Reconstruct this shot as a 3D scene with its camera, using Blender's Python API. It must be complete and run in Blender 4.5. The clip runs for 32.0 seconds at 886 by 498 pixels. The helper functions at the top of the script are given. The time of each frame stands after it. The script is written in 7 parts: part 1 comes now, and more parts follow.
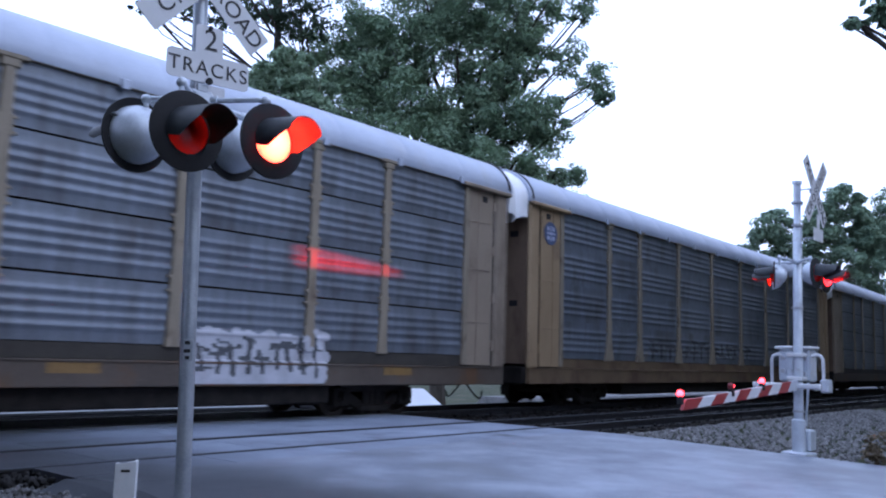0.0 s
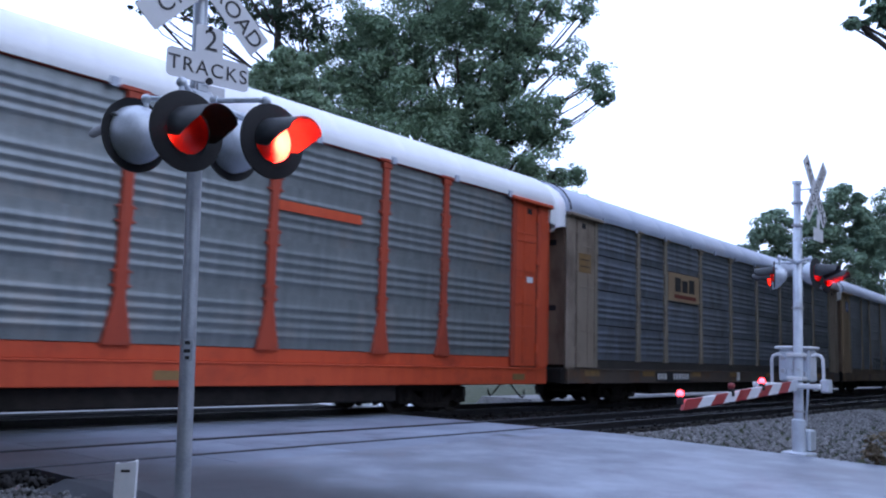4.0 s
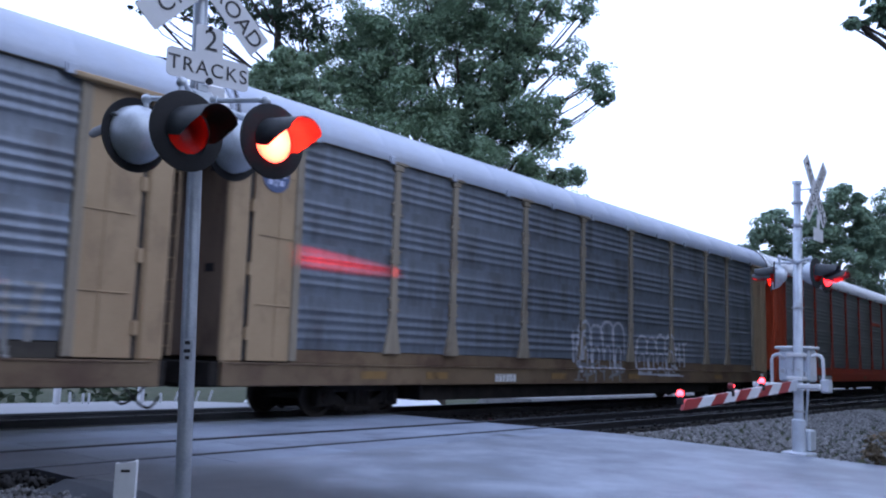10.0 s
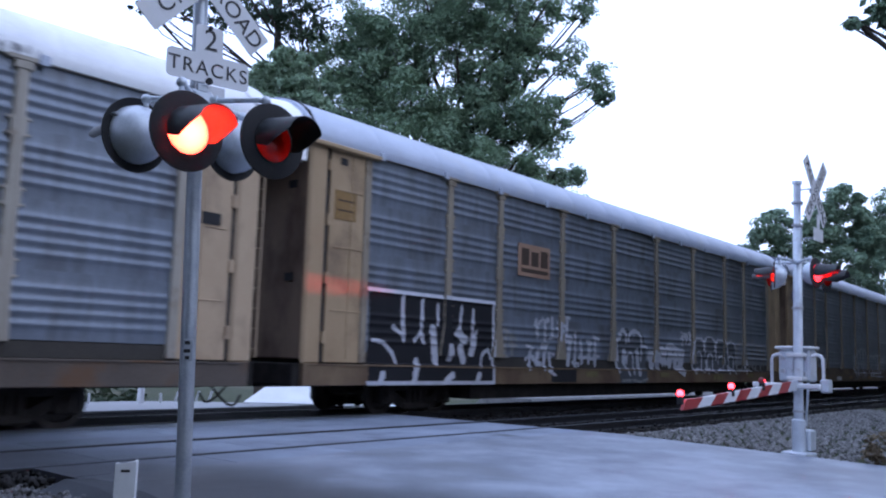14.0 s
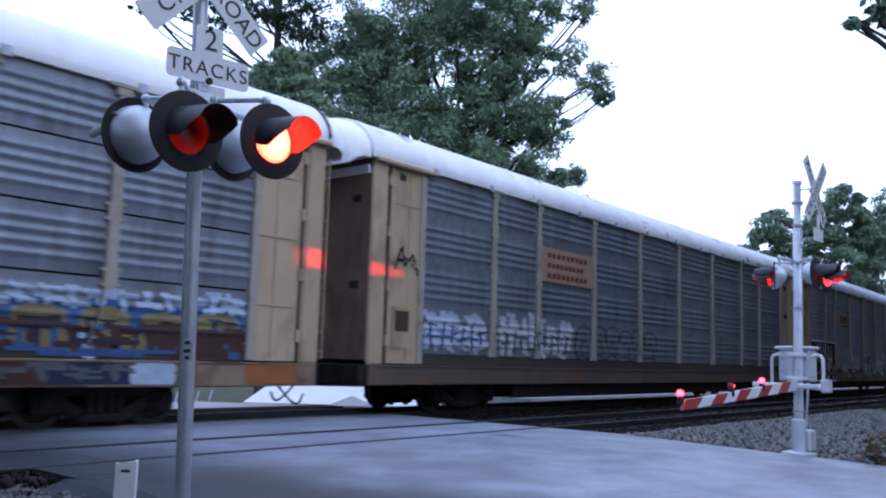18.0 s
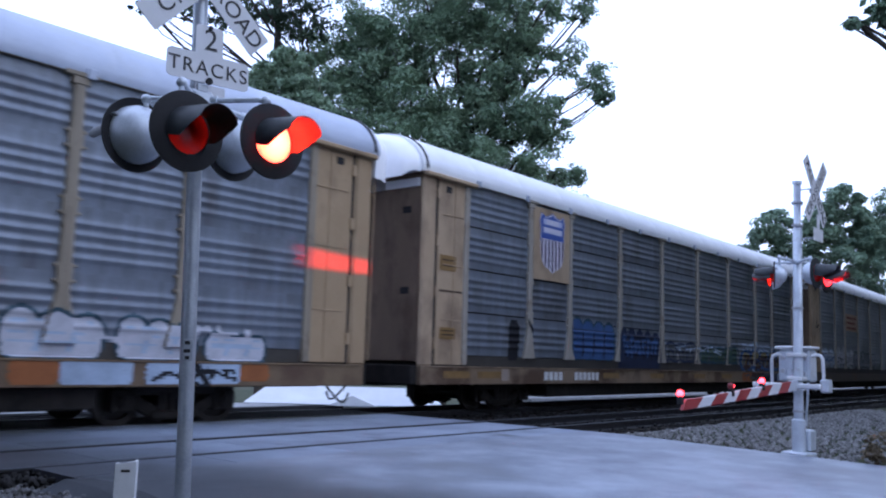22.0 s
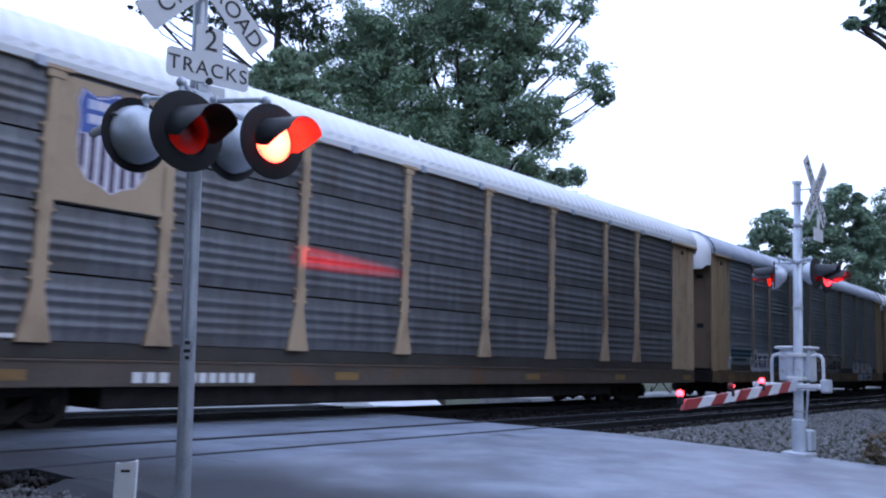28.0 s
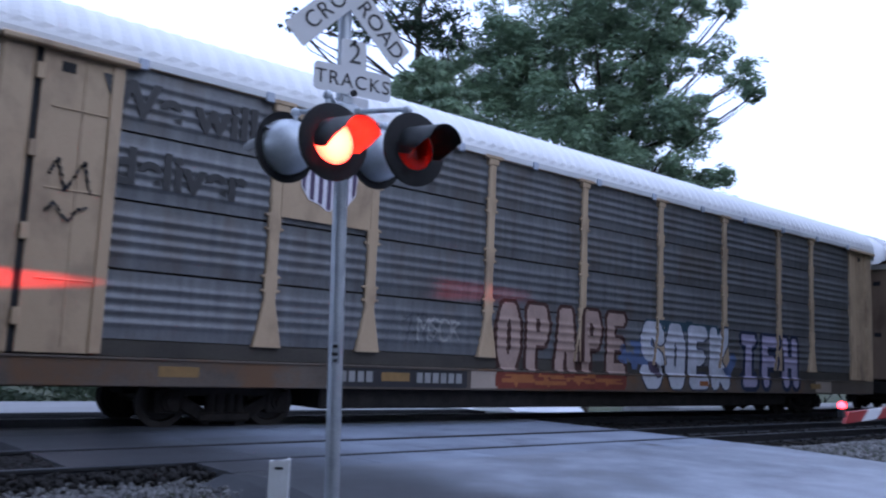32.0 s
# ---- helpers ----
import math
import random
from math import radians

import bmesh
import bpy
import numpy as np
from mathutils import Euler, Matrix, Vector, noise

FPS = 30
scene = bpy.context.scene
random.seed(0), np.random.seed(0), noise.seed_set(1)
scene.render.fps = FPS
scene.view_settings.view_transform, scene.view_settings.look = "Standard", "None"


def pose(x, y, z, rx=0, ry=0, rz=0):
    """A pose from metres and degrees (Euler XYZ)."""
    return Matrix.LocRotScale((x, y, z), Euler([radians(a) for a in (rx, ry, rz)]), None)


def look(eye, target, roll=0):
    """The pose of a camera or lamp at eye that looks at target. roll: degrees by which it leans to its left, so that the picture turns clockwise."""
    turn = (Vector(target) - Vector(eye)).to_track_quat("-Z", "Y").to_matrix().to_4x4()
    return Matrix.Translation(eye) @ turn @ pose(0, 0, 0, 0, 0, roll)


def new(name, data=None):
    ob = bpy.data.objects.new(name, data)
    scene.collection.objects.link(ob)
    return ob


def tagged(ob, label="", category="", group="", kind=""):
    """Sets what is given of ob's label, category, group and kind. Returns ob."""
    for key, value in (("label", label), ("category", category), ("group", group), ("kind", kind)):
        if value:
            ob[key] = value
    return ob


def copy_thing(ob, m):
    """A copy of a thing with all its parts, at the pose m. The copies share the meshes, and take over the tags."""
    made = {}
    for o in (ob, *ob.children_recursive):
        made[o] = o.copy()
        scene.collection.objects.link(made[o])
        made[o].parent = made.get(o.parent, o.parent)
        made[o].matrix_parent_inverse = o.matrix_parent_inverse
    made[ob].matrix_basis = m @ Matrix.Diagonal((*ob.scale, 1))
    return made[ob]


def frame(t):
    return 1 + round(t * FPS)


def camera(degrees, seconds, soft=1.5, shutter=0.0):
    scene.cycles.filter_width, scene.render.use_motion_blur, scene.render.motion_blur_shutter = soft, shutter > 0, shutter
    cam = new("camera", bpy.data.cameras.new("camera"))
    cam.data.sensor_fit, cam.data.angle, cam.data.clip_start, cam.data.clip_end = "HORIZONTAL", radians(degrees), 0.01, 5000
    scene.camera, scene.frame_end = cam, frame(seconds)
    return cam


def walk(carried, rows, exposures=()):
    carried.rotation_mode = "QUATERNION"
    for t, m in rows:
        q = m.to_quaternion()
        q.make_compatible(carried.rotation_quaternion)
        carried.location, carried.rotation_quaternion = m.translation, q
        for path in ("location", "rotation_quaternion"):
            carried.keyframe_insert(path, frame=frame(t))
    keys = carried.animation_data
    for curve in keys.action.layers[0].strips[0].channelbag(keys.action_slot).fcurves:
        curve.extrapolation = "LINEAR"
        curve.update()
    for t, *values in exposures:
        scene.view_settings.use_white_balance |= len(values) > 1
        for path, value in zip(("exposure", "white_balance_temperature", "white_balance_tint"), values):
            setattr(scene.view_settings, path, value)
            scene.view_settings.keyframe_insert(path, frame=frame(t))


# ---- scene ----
# ---------------------------------------------------------------- camera
EYE = (0.0, 0.0, 1.18)


def aim(yaw, pitch, roll):
    y, p = radians(yaw), radians(pitch)
    way = Vector((-math.sin(y) * math.cos(p), math.cos(y) * math.cos(p), math.sin(p)))
    return look(EYE, Vector(EYE) + way, roll)


cam = camera(55.04, 32.0, soft=2.1, shutter=0.35)
walk(cam, [
    (0.0, aim(0, 7.33, 1.67)),
    (29.2, aim(0, 7.33, 1.67)),
    (29.4, aim(0.15, 7.30, 1.67)),
    (29.5, aim(1.15, 7.20, 1.65)),
    (29.6, aim(4.37, 7.15, 1.60)),
    (29.7, aim(8.9, 7.05, 1.60)),
    (29.8, aim(12.6, 7.02, 1.62)),
    (29.9, aim(15.1, 7.01, 1.68)),
    (30.0, aim(17.68, 7.02, 1.75)),
    (30.1, aim(19.3, 7.0, 2.0)),
    (30.2, aim(20.1, 7.0, 2.3)),
    (30.5, aim(20.62, 7.00, 2.70)),
    (31.0, aim(19.48, 7.09, 2.50)),
    (31.5, aim(15.74, 7.21, 2.65)),
    (32.0, aim(9.54, 7.35, 2.40)),
], exposures=[(0.0, 0.07), (29.4, 0.07), (30.2, -0.15), (31.2, -0.17), (32.0, -0.07)])

# ---------------------------------------------------------------- light: overcast dusk
world = bpy.data.worlds.new("overcast_sky")
scene.world = world
world.use_nodes = True
wt = world.node_tree
bg = wt.nodes["Background"]
sky = wt.nodes.new("ShaderNodeTexSky")
sky.sky_type, sky.sun_disc = "NISHITA", False
sky.sun_elevation, sky.sun_rotation = radians(14), radians(70)
sky.dust_density, sky.air_density = 3.0, 1.5
dim = wt.nodes.new("ShaderNodeVectorMath")
dim.operation = "SCALE"
dim.inputs[3].default_value = 0.9
wt.links.new(sky.outputs[0], dim.inputs[0])
veil = wt.nodes.new("ShaderNodeMixRGB")
veil.inputs[0].default_value = 0.86
veil.inputs[2].default_value = (8.8, 10.9, 17.2, 1)
wt.links.new(dim.outputs[0], veil.inputs[1])
wt.links.new(veil.outputs[0], bg.inputs[0])
bg.inputs[1].default_value = 0.15

sun_data = bpy.data.lights.new("sun", "SUN")
sun_data.energy, sun_data.angle, sun_data.color = 0.4, radians(30), (0.92, 0.96, 1.0)
sun = new("sun", sun_data)
sun.matrix_world = look((40, -20, 30), (0, 10, 0))
scene.view_settings.exposure = 0.0


# ---------------------------------------------------------------- materials
def rgb(c):
    return (c[0], c[1], c[2], 1.0)


def surf(name, a, b, rough=0.6, metal=0.0, scale=2.0, fine=40.0, bump=0.15, depth=0.01, stretch=(1, 1, 1),
         stain=None, stain_at=(0.55, 0.75), stain_stretch=(1, 1, 1), stain_scale=1.2, detail=6.0):
    """Two tones mixed by broad and fine noise, optional stains, and fine relief."""
    m = bpy.data.materials.new(name)
    m.use_nodes = True
    nt = m.node_tree
    N, L = nt.nodes, nt.links
    bs = N["Principled BSDF"]
    co = N.new("ShaderNodeTexCoord")
    info = N.new("ShaderNodeObjectInfo")
    shift = N.new("ShaderNodeVectorMath")
    shift.operation = "MULTIPLY_ADD"
    shift.inputs[1].default_value = (37.0, 17.0, 23.0)
    comb = N.new("ShaderNodeCombineXYZ")
    for k in range(3):
        L.new(info.outputs["Random"], comb.inputs[k])
    L.new(comb.outputs[0], shift.inputs[0])
    L.new(co.outputs["Object"], shift.inputs[2])

    def noise_of(sc, st, det=detail):
        mp = N.new("ShaderNodeMapping")
        mp.inputs["Scale"].default_value = st
        L.new(shift.outputs[0], mp.inputs[0])
        n = N.new("ShaderNodeTexNoise")
        n.inputs["Scale"].default_value = sc
        n.inputs["Detail"].default_value = det
        n.inputs["Roughness"].default_value = 0.6
        L.new(mp.outputs[0], n.inputs["Vector"])
        return n

    n1, n2 = noise_of(scale, stretch), noise_of(fine, (1, 1, 1), 3.0)
    add = N.new("ShaderNodeMath")
    add.operation = "MULTIPLY_ADD"
    add.inputs[1].default_value = 0.45
    L.new(n2.outputs["Fac"], add.inputs[0])
    L.new(n1.outputs["Fac"], add.inputs[2])
    ramp = N.new("ShaderNodeValToRGB")
    ramp.color_ramp.elements[0].position, ramp.color_ramp.elements[0].color = 0.5, rgb(a)
    ramp.color_ramp.elements[1].position, ramp.color_ramp.elements[1].color = 0.95, rgb(b)
    L.new(add.outputs[0], ramp.inputs[0])
    out = ramp.outputs[0]
    if stain:
        n3 = noise_of(stain_scale, stain_stretch)
        r3 = N.new("ShaderNodeValToRGB")
        r3.color_ramp.elements[0].position, r3.color_ramp.elements[1].position = stain_at
        L.new(n3.outputs["Fac"], r3.inputs[0])
        mx = N.new("ShaderNodeMixRGB")
        mx.inputs[2].default_value = rgb(stain)
        L.new(r3.outputs[0], mx.inputs[0])
        L.new(out, mx.inputs[1])
        out = mx.outputs[0]
    L.new(out, bs.inputs["Base Color"])
    bs.inputs["Metallic"].default_value = metal
    rr = N.new("ShaderNodeMapRange")
    rr.inputs["To Min"].default_value, rr.inputs["To Max"].default_value = max(0.05, rough - 0.12), min(1, rough + 0.12)
    L.new(n1.outputs["Fac"], rr.inputs["Value"])
    L.new(rr.outputs[0], bs.inputs["Roughness"])
    if bump:
        bp = N.new("ShaderNodeBump")
        bp.inputs["Strength"].default_value, bp.inputs["Distance"].default_value = bump, depth
        L.new(n2.outputs["Fac"], bp.inputs["Height"])
        L.new(bp.outputs[0], bs.inputs["Normal"])
    return m


def glow(name, color, strength):
    m = bpy.data.materials.new(name)
    m.use_nodes = True
    bs = m.node_tree.nodes["Principled BSDF"]
    bs.inputs["Base Color"].default_value = rgb(color)
    bs.inputs["Emission Color"].default_value = rgb(color)
    bs.inputs["Emission Strength"].default_value = strength
    return m


DOWN = (5.0, 5.0, 0.6)
ASPHALT = surf("asphalt", (0.122, 0.139, 0.175), (0.32, 0.355, 0.42), 0.5, scale=1.5, fine=70, bump=0.35, depth=0.006,
               stain=(0.13, 0.14, 0.16), stain_scale=0.35, stain_stretch=(1, 1, 1), stain_at=(0.5, 0.7))
ASPHALT_DARK = surf("dark_asphalt", (0.029, 0.031, 0.036), (0.061, 0.065, 0.072), 0.7, scale=0.9, fine=90, bump=0.4, depth=0.006)
CONCRETE = surf("pale_concrete", (0.216, 0.216, 0.223), (0.302, 0.302, 0.317), 0.6, scale=0.6, fine=40, bump=0.2)
PANEL_RUBBER = surf("crossing_surface", (0.15, 0.176, 0.224), (0.285, 0.33, 0.412), 0.55, scale=0.8, fine=60, bump=0.3,
                    stain=(0.05, 0.05, 0.055), stain_scale=0.7, stain_stretch=(1, 1, 1))
# panel and apron black, with the shade under the train put into it
SHADED_BLACK = surf("black_rubber_panel", (0.009, 0.009, 0.0105), (0.021, 0.021, 0.024), 0.95, scale=0.8, fine=60, bump=0.3)
BALLAST = surf("ballast_bed", (0.015, 0.014, 0.015), (0.045, 0.043, 0.044), 0.9, scale=6, fine=45, bump=0.9, depth=0.03)
DARK_STONE = surf("oily_ballast_stone", (0.013, 0.012, 0.012), (0.042, 0.040, 0.040), 0.85, scale=9, fine=70, bump=0.4)
STONE = surf("ballast_stone", (0.09, 0.09, 0.09), (0.31, 0.305, 0.305), 0.85, scale=9, fine=70, bump=0.4)
STONE_DULL = surf("dusty_gravel_stone", (0.055, 0.054, 0.054), (0.2, 0.197, 0.2), 0.9, scale=9, fine=70, bump=0.4)
EARTH = surf("grassy_earth", (0.020, 0.028, 0.014), (0.052, 0.059, 0.032), 0.95, scale=0.5, fine=25, bump=0.8, depth=0.04,
             stain=(0.1, 0.085, 0.06), stain_scale=0.15)
RAIL_STEEL = surf("rail_steel", (0.014, 0.015, 0.018), (0.03, 0.031, 0.036), 0.6, 0.3, scale=4, fine=60)
RAIL_HEAD = surf("worn_rail_head", (0.026, 0.03, 0.038), (0.056, 0.063, 0.078), 0.5, 0.3, scale=3, fine=60, bump=0.05)
TIE_WOOD = surf("creosoted_tie", (0.013, 0.011, 0.009), (0.032, 0.027, 0.023), 0.9, scale=3, fine=50, bump=0.6, stretch=(0.6, 6, 6))
GALV = surf("galvanised_pipe", (0.270, 0.300, 0.338), (0.413, 0.443, 0.480), 0.42, 0.55, scale=5, fine=60, bump=0.08)
ALU_PAINT = surf("aluminium_paint", (0.494, 0.539, 0.603), (0.673, 0.726, 0.795), 0.42, 0.35, scale=6, fine=50, bump=0.08,
                 stain=(0.3, 0.3, 0.31), stain_scale=5, stain_at=(0.6, 0.8))
WHITE_PAINT = surf("white_paint", (0.578, 0.586, 0.603), (0.697, 0.705, 0.722), 0.5, scale=4, fine=50, bump=0.08,
                   stain=(0.42, 0.41, 0.39), stain_scale=3, stain_at=(0.62, 0.85))
SIGN_WHITE = surf("reflective_white_sheet", (0.590, 0.599, 0.623), (0.656, 0.664, 0.689), 0.38, scale=3, fine=60, bump=0.03,
                  stain=(0.5, 0.5, 0.5), stain_scale=4, stain_at=(0.65, 0.9))
SIGN_GREY = surf("bare_sign_back", (0.42, 0.43, 0.46), (0.55, 0.56, 0.6), 0.45, 0.5, scale=4, fine=40, bump=0.05)
BLACK = surf("black_paint", (0.010, 0.010, 0.012), (0.022, 0.022, 0.025), 0.85, scale=5, fine=60, bump=0.1)
LEAK_STOP = surf("flat_black_lining", (0.0005, 0.0005, 0.0005), (0.0008, 0.0008, 0.0008), 0.95, scale=5, fine=60, bump=0.0)
HOOD = surf("weathered_black_hood", (0.024, 0.028, 0.033), (0.052, 0.057, 0.062), 0.5, scale=5, fine=60, bump=0.1)
LETTER = surf("black_lettering", (0.012, 0.012, 0.015), (0.02, 0.02, 0.024), 0.5, scale=5, fine=60, bump=0.0)
RED_SHEET = surf("red_reflective_sheet", (0.25, 0.02, 0.025), (0.33, 0.032, 0.035), 0.4, scale=5, fine=50, bump=0.03)
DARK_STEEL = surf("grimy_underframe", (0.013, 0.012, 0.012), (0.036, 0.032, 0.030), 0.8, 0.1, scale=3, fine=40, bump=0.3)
CHORD = surf("dusty_side_chord", (0.031, 0.027, 0.024), (0.061, 0.054, 0.046), 0.75, 0.1, scale=1.5, fine=30, bump=0.15,
             stain=(0.03, 0.026, 0.023), stain_scale=0.9)
WHEEL_STEEL = surf("wheel_steel", (0.016, 0.014, 0.013), (0.04, 0.035, 0.032), 0.6, 0.4, scale=4, fine=40, bump=0.2)
PANEL = surf("galvanised_panel", (0.119, 0.136, 0.164), (0.19, 0.219, 0.265), 0.42, 0.35, scale=1.2, fine=30, bump=0.05,
             stretch=DOWN, stain=(0.07, 0.066, 0.066), stain_scale=1.0, stain_stretch=(1.6, 1.6, 0.5), stain_at=(0.5, 0.8))
PANEL_DARK = surf("sooty_panel", (0.082, 0.087, 0.096), (0.16, 0.166, 0.178), 0.45, 0.35, scale=1.2, fine=30, bump=0.05,
                  stretch=DOWN, stain=(0.09, 0.075, 0.065), stain_scale=1.0, stain_stretch=(1.6, 1.6, 0.5), stain_at=(0.5, 0.8))
PANEL_GREEN = surf("greenish_panel", (0.131, 0.151, 0.158), (0.216, 0.239, 0.247), 0.36, 0.4, scale=1.2, fine=30, bump=0.04,
                   stretch=DOWN, stain=(0.24, 0.22, 0.2), stain_scale=0.9, stain_at=(0.55, 0.85))
ROOF = surf("grey_white_roof", (0.335, 0.378, 0.475), (0.44, 0.488, 0.59), 0.5, 0.1, scale=1.0, fine=25, bump=0.06,
            stain=(0.4, 0.41, 0.43), stain_scale=0.8, stain_at=(0.55, 0.85))
ROOF_BRIGHT = surf("bright_white_roof", (0.699, 0.708, 0.736), (0.810, 0.819, 0.837), 0.5, 0.0, scale=1.0, fine=25, bump=0.05,
                   stain=(0.6, 0.6, 0.62), stain_scale=0.9, stain_at=(0.6, 0.9))
ROOF_PATCHED = surf("flaking_white_roof", (0.66, 0.67, 0.7), (0.84, 0.85, 0.87), 0.55, 0.0, scale=1.0, fine=25, bump=0.06,
                    stain=(0.22, 0.22, 0.24), stain_scale=1.6, stain_at=(0.6, 0.66))
HOOD.node_tree.nodes["Principled BSDF"].inputs["Specular IOR Level"].default_value = 0.3


def edge_tone(m, tone, way, start, end, wobble):
    """A darker tone that gives way along a direction over the ground, uneven by broad noise."""
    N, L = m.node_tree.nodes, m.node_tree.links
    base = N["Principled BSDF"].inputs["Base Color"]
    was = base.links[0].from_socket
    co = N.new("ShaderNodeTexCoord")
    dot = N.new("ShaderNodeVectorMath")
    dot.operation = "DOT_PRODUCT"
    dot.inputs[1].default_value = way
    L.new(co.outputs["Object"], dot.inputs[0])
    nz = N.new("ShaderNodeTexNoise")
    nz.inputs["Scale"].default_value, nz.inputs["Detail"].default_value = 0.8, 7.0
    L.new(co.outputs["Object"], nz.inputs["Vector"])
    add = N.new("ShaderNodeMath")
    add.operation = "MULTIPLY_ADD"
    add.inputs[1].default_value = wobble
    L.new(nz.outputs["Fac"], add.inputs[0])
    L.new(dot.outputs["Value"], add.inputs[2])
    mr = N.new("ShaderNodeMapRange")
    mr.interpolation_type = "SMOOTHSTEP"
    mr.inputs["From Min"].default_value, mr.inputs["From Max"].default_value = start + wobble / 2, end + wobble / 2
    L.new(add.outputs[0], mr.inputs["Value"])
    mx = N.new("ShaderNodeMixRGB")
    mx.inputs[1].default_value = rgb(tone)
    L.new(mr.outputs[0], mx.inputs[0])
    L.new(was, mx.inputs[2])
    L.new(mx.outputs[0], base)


# road and crossing start dark at their near-left ends
edge_tone(ASPHALT, (0.033, 0.037, 0.045), (0.503, 0.882, 0.0), 6.0, 8.4, 1.6)
edge_tone(PANEL_RUBBER, (0.03, 0.033, 0.04), (0.641, 0.767, 0.0), 4.2, 7.2, 2.0)
# almost no sheen, so the painted shade under the train stays black
SHADED_BLACK.node_tree.nodes["Principled BSDF"].inputs["Specular IOR Level"].default_value = 0.02
for matt in (ASPHALT_DARK, BALLAST, EARTH, DARK_STONE, TIE_WOOD, DARK_STEEL):
    matt.node_tree.nodes["Principled BSDF"].inputs["Specular IOR Level"].default_value = 0.12
CAP_WHITE = surf("clean_white_cap", (0.84, 0.84, 0.86), (0.9, 0.9, 0.92), 0.5, scale=2, fine=30, bump=0.0)
TAN = surf("faded_tan_paint", (0.375, 0.265, 0.168), (0.445, 0.328, 0.215), 0.6, scale=0.9, fine=30, bump=0.06, stretch=(1.2, 1.2, 0.8),
           stain=(0.13, 0.085, 0.06), stain_scale=1.3, stain_stretch=(1, 1, 0.6), stain_at=(0.5, 0.8))
END_RUST = surf("rusty_end_door_paint", (0.15, 0.1, 0.07), (0.235, 0.165, 0.115), 0.7, scale=0.9, fine=30, bump=0.08, stretch=(1.2, 1.2, 0.5),
                stain=(0.07, 0.04, 0.028), stain_scale=1.4, stain_stretch=(1, 1, 0.5), stain_at=(0.48, 0.72))
END_DULL = surf("dull_tan_paint", (0.235, 0.185, 0.14), (0.31, 0.245, 0.185), 0.62, scale=0.9, fine=30, bump=0.06, stretch=(1.2, 1.2, 0.7),
                stain=(0.12, 0.085, 0.06), stain_scale=1.2, stain_stretch=(1, 1, 0.6), stain_at=(0.5, 0.78))
TAN_DARK = surf("grimy_tan_paint", (0.3, 0.203, 0.115), (0.385, 0.272, 0.16), 0.62, scale=0.9, fine=30, bump=0.06, stretch=(1.2, 1.2, 0.8),
                stain=(0.11, 0.07, 0.045), stain_scale=1.1, stain_stretch=(1, 1, 0.7), stain_at=(0.55, 0.82))
OCHRE = surf("yellow_brown_sill", (0.12, 0.078, 0.045), (0.19, 0.128, 0.072), 0.65, scale=1.0, fine=30, bump=0.1,
             stain=(0.09, 0.05, 0.03), stain_scale=1.1, stain_at=(0.45, 0.65))
SILL_TAN = surf("patchy_tan_sill", (0.17, 0.115, 0.072), (0.26, 0.185, 0.125), 0.68, scale=0.9, fine=25, bump=0.1,
                stain=(0.085, 0.048, 0.028), stain_scale=0.8, stain_at=(0.48, 0.6))
SILL_RUST = surf("rusty_brown_sill", (0.058, 0.044, 0.035), (0.112, 0.087, 0.069), 0.7, scale=0.9, fine=25, bump=0.1,
                 stain=(0.12, 0.062, 0.03), stain_scale=0.8, stain_at=(0.52, 0.64))
BROWN = surf("dark_brown_marking", (0.036, 0.020, 0.013), (0.068, 0.040, 0.024), 0.7, scale=1.0, fine=30, bump=0.1)
POST_BROWN = surf("dusty_brown_post", (0.20, 0.165, 0.122), (0.285, 0.24, 0.18), 0.62, scale=1.5, fine=30, bump=0.06, stretch=DOWN,
                  stain=(0.12, 0.085, 0.06), stain_scale=2)
POST_GREY = surf("dusty_grey_post", (0.265, 0.234, 0.195), (0.359, 0.328, 0.281), 0.6, scale=1.5, fine=30, bump=0.06, stretch=DOWN,
                 stain=(0.2, 0.15, 0.11), stain_scale=2)
ORANGE = surf("bright_orange_paint", (0.46, 0.048, 0.012), (0.57, 0.078, 0.022), 0.62, scale=1.2, fine=30, bump=0.05, stretch=DOWN,
              stain=(0.3, 0.035, 0.012), stain_scale=1.2)
ORANGE_POST = surf("dull_orange_paint", (0.30, 0.034, 0.012), (0.38, 0.05, 0.018), 0.62, scale=1.2, fine=30, bump=0.05, stretch=DOWN,
                   stain=(0.16, 0.025, 0.012), stain_scale=1.2)
PLATE_WHITE = surf("stencil_white", (0.6, 0.6, 0.6), (0.75, 0.75, 0.74), 0.6, scale=5, fine=40, bump=0.0)
PINK_PLATE = surf("pale_dusty_patch", (0.3, 0.24, 0.2), (0.38, 0.31, 0.26), 0.65, scale=2, fine=30, bump=0.05,
                  stain=(0.16, 0.11, 0.08), stain_scale=2.0)
YELLOW = surf("yellow_placard", (0.18, 0.1, 0.032), (0.28, 0.165, 0.055), 0.6, scale=3, fine=40, bump=0.0,
              stain=(0.12, 0.07, 0.03), stain_scale=3.0, stain_at=(0.5, 0.7))
ORANGE_SIGN = surf("faded_orange_panel", (0.31, 0.175, 0.115), (0.39, 0.255, 0.175), 0.5, scale=3, fine=40, bump=0.0)
BLUE = surf("heraldic_blue", (0.035, 0.08, 0.32), (0.06, 0.12, 0.4), 0.5, scale=3, fine=40, bump=0.0)
EMBLEM_BLUE = surf("faded_slate_blue", (0.06, 0.085, 0.17), (0.09, 0.12, 0.22), 0.6, scale=3, fine=40, bump=0.0)
SHIELD_RED = surf("faded_plum_stripe", (0.05, 0.03, 0.075), (0.08, 0.05, 0.11), 0.5, scale=3, fine=40, bump=0.0)
